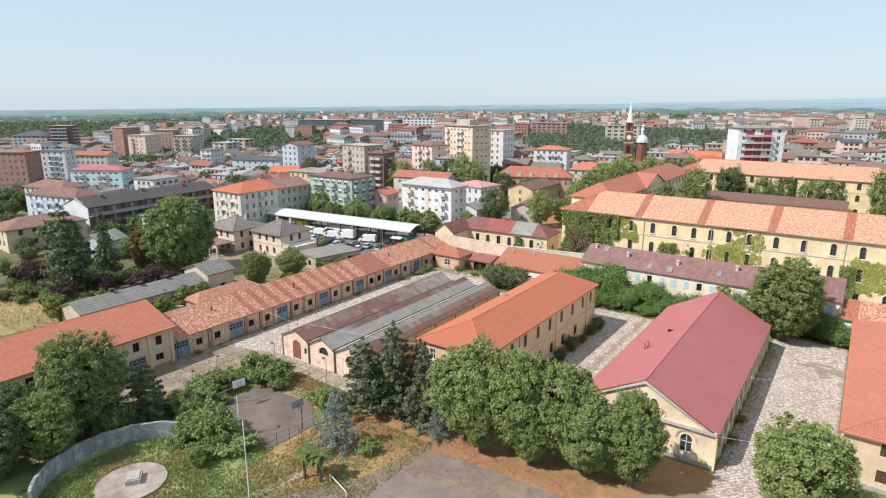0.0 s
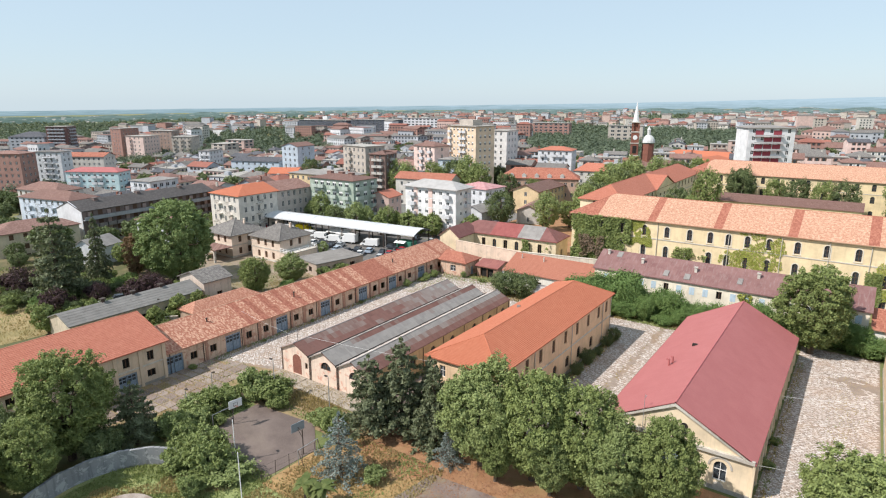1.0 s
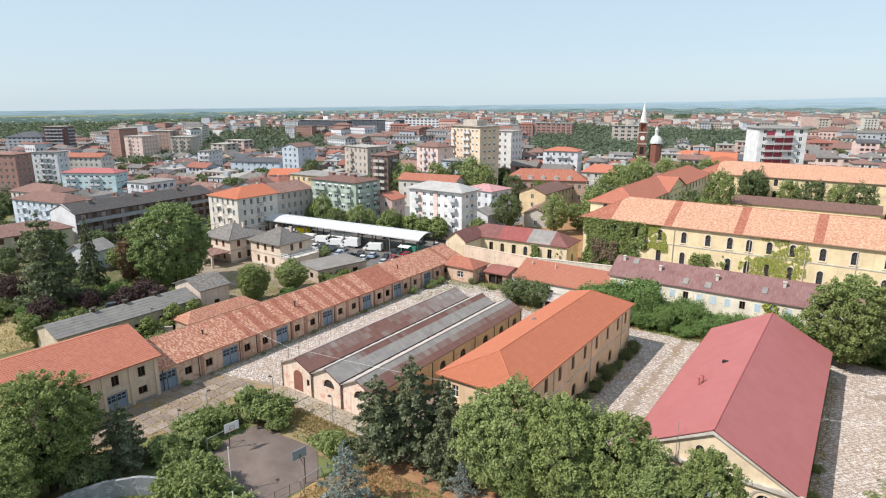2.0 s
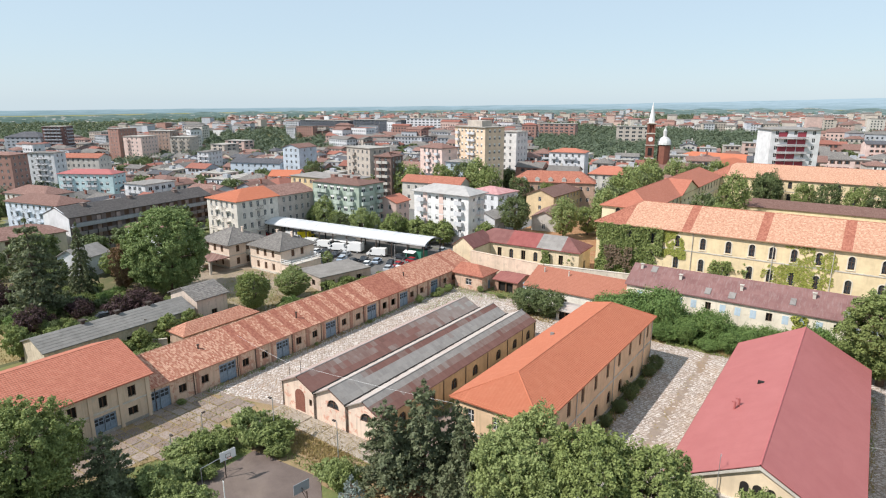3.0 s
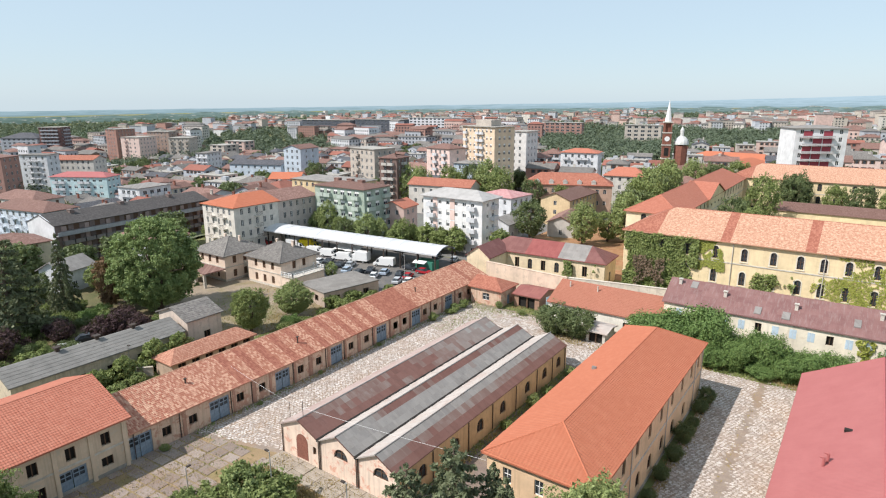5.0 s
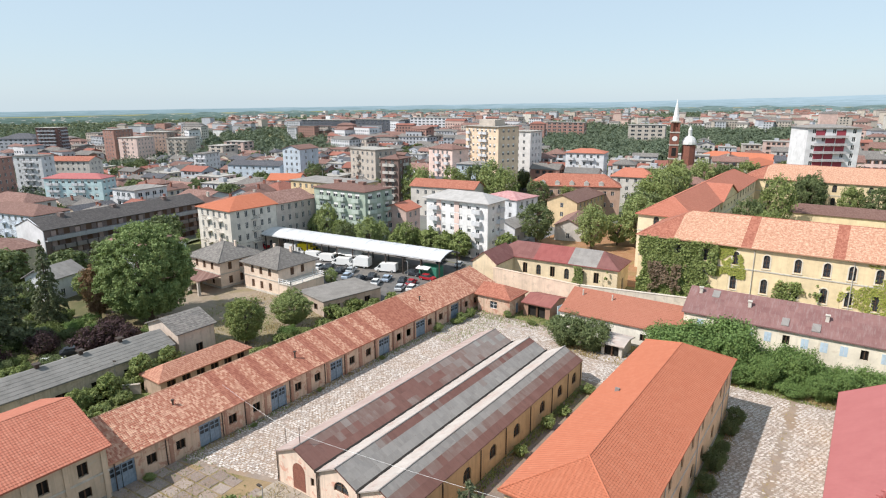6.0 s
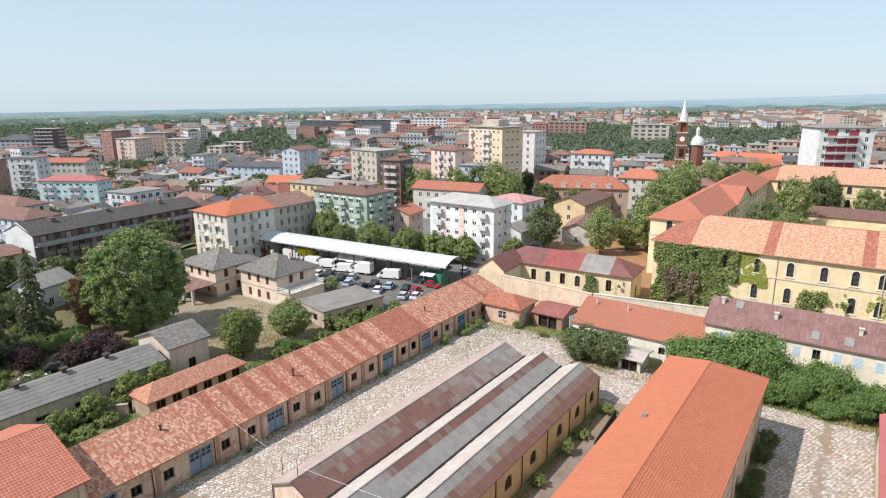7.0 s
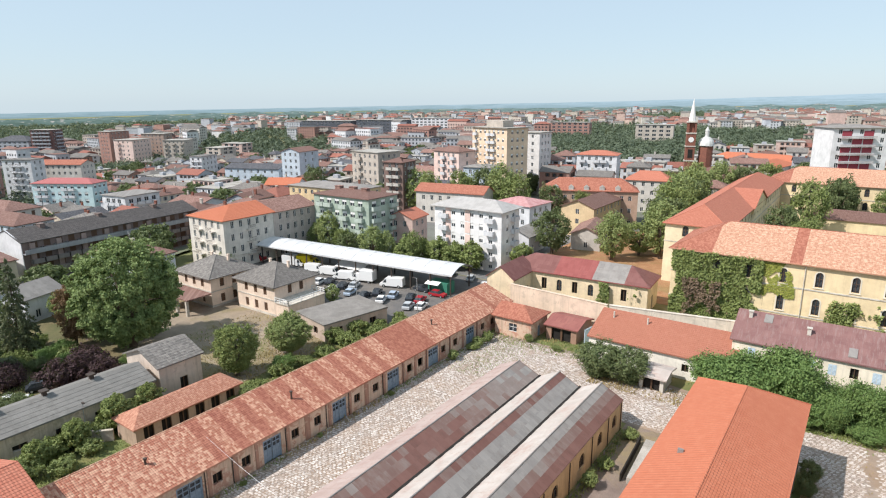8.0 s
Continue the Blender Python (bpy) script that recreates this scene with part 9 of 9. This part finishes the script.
palm(-41.0, 37.8, 3.3, 1, "small palm with drooping green fronds")
palm(-42.9, 37.2, 3.4, 2, "shaggy small palm beside the path")
palm(-42.2, 38.6, 2.4, 3, "young palm with yellowing fronds")
b = Build()
b.box(-1.1, 0, 0, 9.5, 0, 0.09)
kerb = setting("pavement_path", b, M_SLAB, "pale concrete path edging the drive", "path")
kerb.matrix_basis = pose(-45.2, 28.6, 0.0, 0, 0, -13)
rail = thing("pipe_barrier", "white painted pipe barrier on the drive", "barrier", -38.4, 37.9, 0, -10)
b = Build()
b.beam((-2.0, 0.3, 0.75), (1.8, -0.2, 0.75), 0.05, 0.05, 6)
part("bar", b, M_WHITE, rail)
for x, y in ((-2.0, 0.3), (1.8, -0.2)):
    b = Build()
    b.beam((x, y, 0), (x, y, 0.8), 0.06, 0.06, 6)
    part("post", b, M_WHITE, rail)
ramp_thing = thing("loading_ramp", "low concrete loading ramp between the sheds", "ramp", -49.0, 92.4, 0, 4)
b = Build()
b.box(-0.35, 0.95, -4.6, 4.2, 0, 0.75)
part("deck", b, M_CONCRETE, ramp_thing)
for x in (-1.0, 1.0):
    b = Build()
    b.box(x - 0.08, x + 0.08, -4.6, 4.2, 0, 1.0)
    part("side_wall", b, M_VOID if x < 0 else M_CONCRETE, ramp_thing)

# grass and weeds, joined
nr = np.random.default_rng(77)
spots = []
for x0, x1, y0, y1, n, h in ((-66, -44, 17, 39, 46000, 0.18), (-50, -35, 38, 51, 11000, 0.14), (-64, -50, 49.5, 54.5, 6000, 0.2), (-71, -53, 54.2, 57.8, 2200, 0.14), (-70, -66, 36, 48, 4000, 0.22), (-46, -36, 30, 38, 4000, 0.14), (-37, -6, 110.6, 114, 7000, 0.35),
                             (-110, -97, 48, 96, 6000, 0.35), (-150, -118, 36, 62, 7000, 0.4), (-84, -66, 114, 120, 1500, 0.3), (-62, -45, 108, 112.5, 2500, 0.35), (-83.5, -70, 30, 56, 5000, 0.14), (-128, -103, 78, 100, 3000, 0.25), (-176, -150, 30, 70, 6000, 0.35)):
    p = np.stack([nr.uniform(x0, x1, size=n), nr.uniform(y0, y1, size=n), nr.uniform(0.2, 0.8, size=n) * h], 1)
    keep = np.array([noise.noise(Vector((a * 0.25, c * 0.25, 2.0))) + 0.3 * noise.noise(Vector((a * 1.1, c * 1.1, 5.0))) > nr.uniform(-0.7, 0.2) for a, c, _ in p])
    off = np.hypot(p[:, 0] + 57.7, p[:, 1] - 25.4) > 3.7
    spots.append(p[keep & off])
for x, s, y0, y1, n, h in ((-52.6, 0.35, 62, 98, 1500, 0.3), (-83.3, 0.3, 54, 116, 1400, 0.25), (-27.6, 0.4, 64, 110, 250, 0.1), (-32.9, 0.35, 64, 101, 900, 0.3), (-5.0, 0.3, 66, 108, 600, 0.3), (1.6, 1.2, 82, 106, 500, 0.1), (-71.9, 0.3, 59, 98, 700, 0.2), (-78, 2.5, 100, 116, 1200, 0.15)):
    spots.append(np.stack([x + nr.normal(size=n) * s, nr.uniform(y0, y1, size=n), nr.uniform(0.2, 1.0, size=n) * h], 1))
allp = np.concatenate(spots)
dry = np.array([noise.noise(Vector((a * 0.14, c * 0.14, 9.0))) + 0.08 * noise.noise(Vector((a * 0.7, c * 0.7, 4.0))) + (0.35 if a > -50 and c > 33 or -84 < a < -69 and c < 54 or a > -72 and 51 < c < 58 or -128 < a < -103 and 76 < c < 101 or a < -117 and c < 47 else 0.55 if c > 108 and a > -62 else -0.22) > 0.0 for a, c, _ in allp])
tagged(new("dry_grass", quads_mesh("dry_grass", allp[dry], 0.1, nr, M_GRASS_LEAF, 0.0, 1.6, True)), "uneven patches of dry straw-coloured grass", "grass", kind="stuff")
tagged(new("green_grass", quads_mesh("green_grass", allp[~dry], 0.1, nr, M_GRASS_GREEN, 0.0, 1.6, True)), "uneven green grass and weeds", "grass", kind="stuff")

# fallen leaves on the drive
M_FALLEN = leaf_mat("fallen_leaves", (0.28, 0.135, 0.08), (0.38, 0.21, 0.135))
p = np.stack([nr.uniform(-47, -5, size=42000), nr.uniform(36, 58, size=42000), nr.uniform(0.045, 0.07, size=42000)], 1)
p = p[np.array([noise.noise(Vector((a * 0.2, c * 0.2, 6.0))) + 0.5 * noise.noise(Vector((a * 0.9, c * 0.9, 1.0))) - 0.06 * abs(c - (50.5 + 0.28 * max(0.0, a + 20))) > -0.12 for a, c, _ in p])]
tagged(new("fallen_leaves", quads_mesh("fallen_leaves", p, 0.055, nr, M_FALLEN, facing=np.array([[0, 0, 2.0]]))), "drifts of red-brown fallen leaves on the drive", "leaves", kind="stuff")

# paving stones of the yards
pave(yard_long, "sett", [(-83.8, 54.4), (-71.4, 58.2), (-71.6, 100), (-46, 100.4), (-46, 112), (-68, 116), (-83.8, 116)], 0.05, 0.5, 0.34, 3, M_SETT, (-78, 64), 260, -1.1, 1)
pave(yard_middle, "sett", [(-33.2, 62.2), (-22.6, 62.2), (-22.6, 111.8), (-37.0, 111.8), (-37.0, 101.4), (-33.2, 101.4)], 0.05, 0.5, 0.3, 12, M_SETT, (-28, 84), 220, -0.6, 2, -27.4)
pave(yard_east, "sett", rect(-5.5, 5.2, 60.5, 115.5), 0.05, 0.52, 0.31, -8, M_SETT, (0, 76), 180, -0.5, 3)
pave(yard_west, "flagstone", [(-83.4, 28.4), (-77.2, 28.4), (-70.9, 50), (-71.2, 57.2), (-83.8, 53.3)], 0.06, 2.0, 1.5, 4, M_FLAG, (-76, 44), 290, -0.35, 4, None, 0.15)
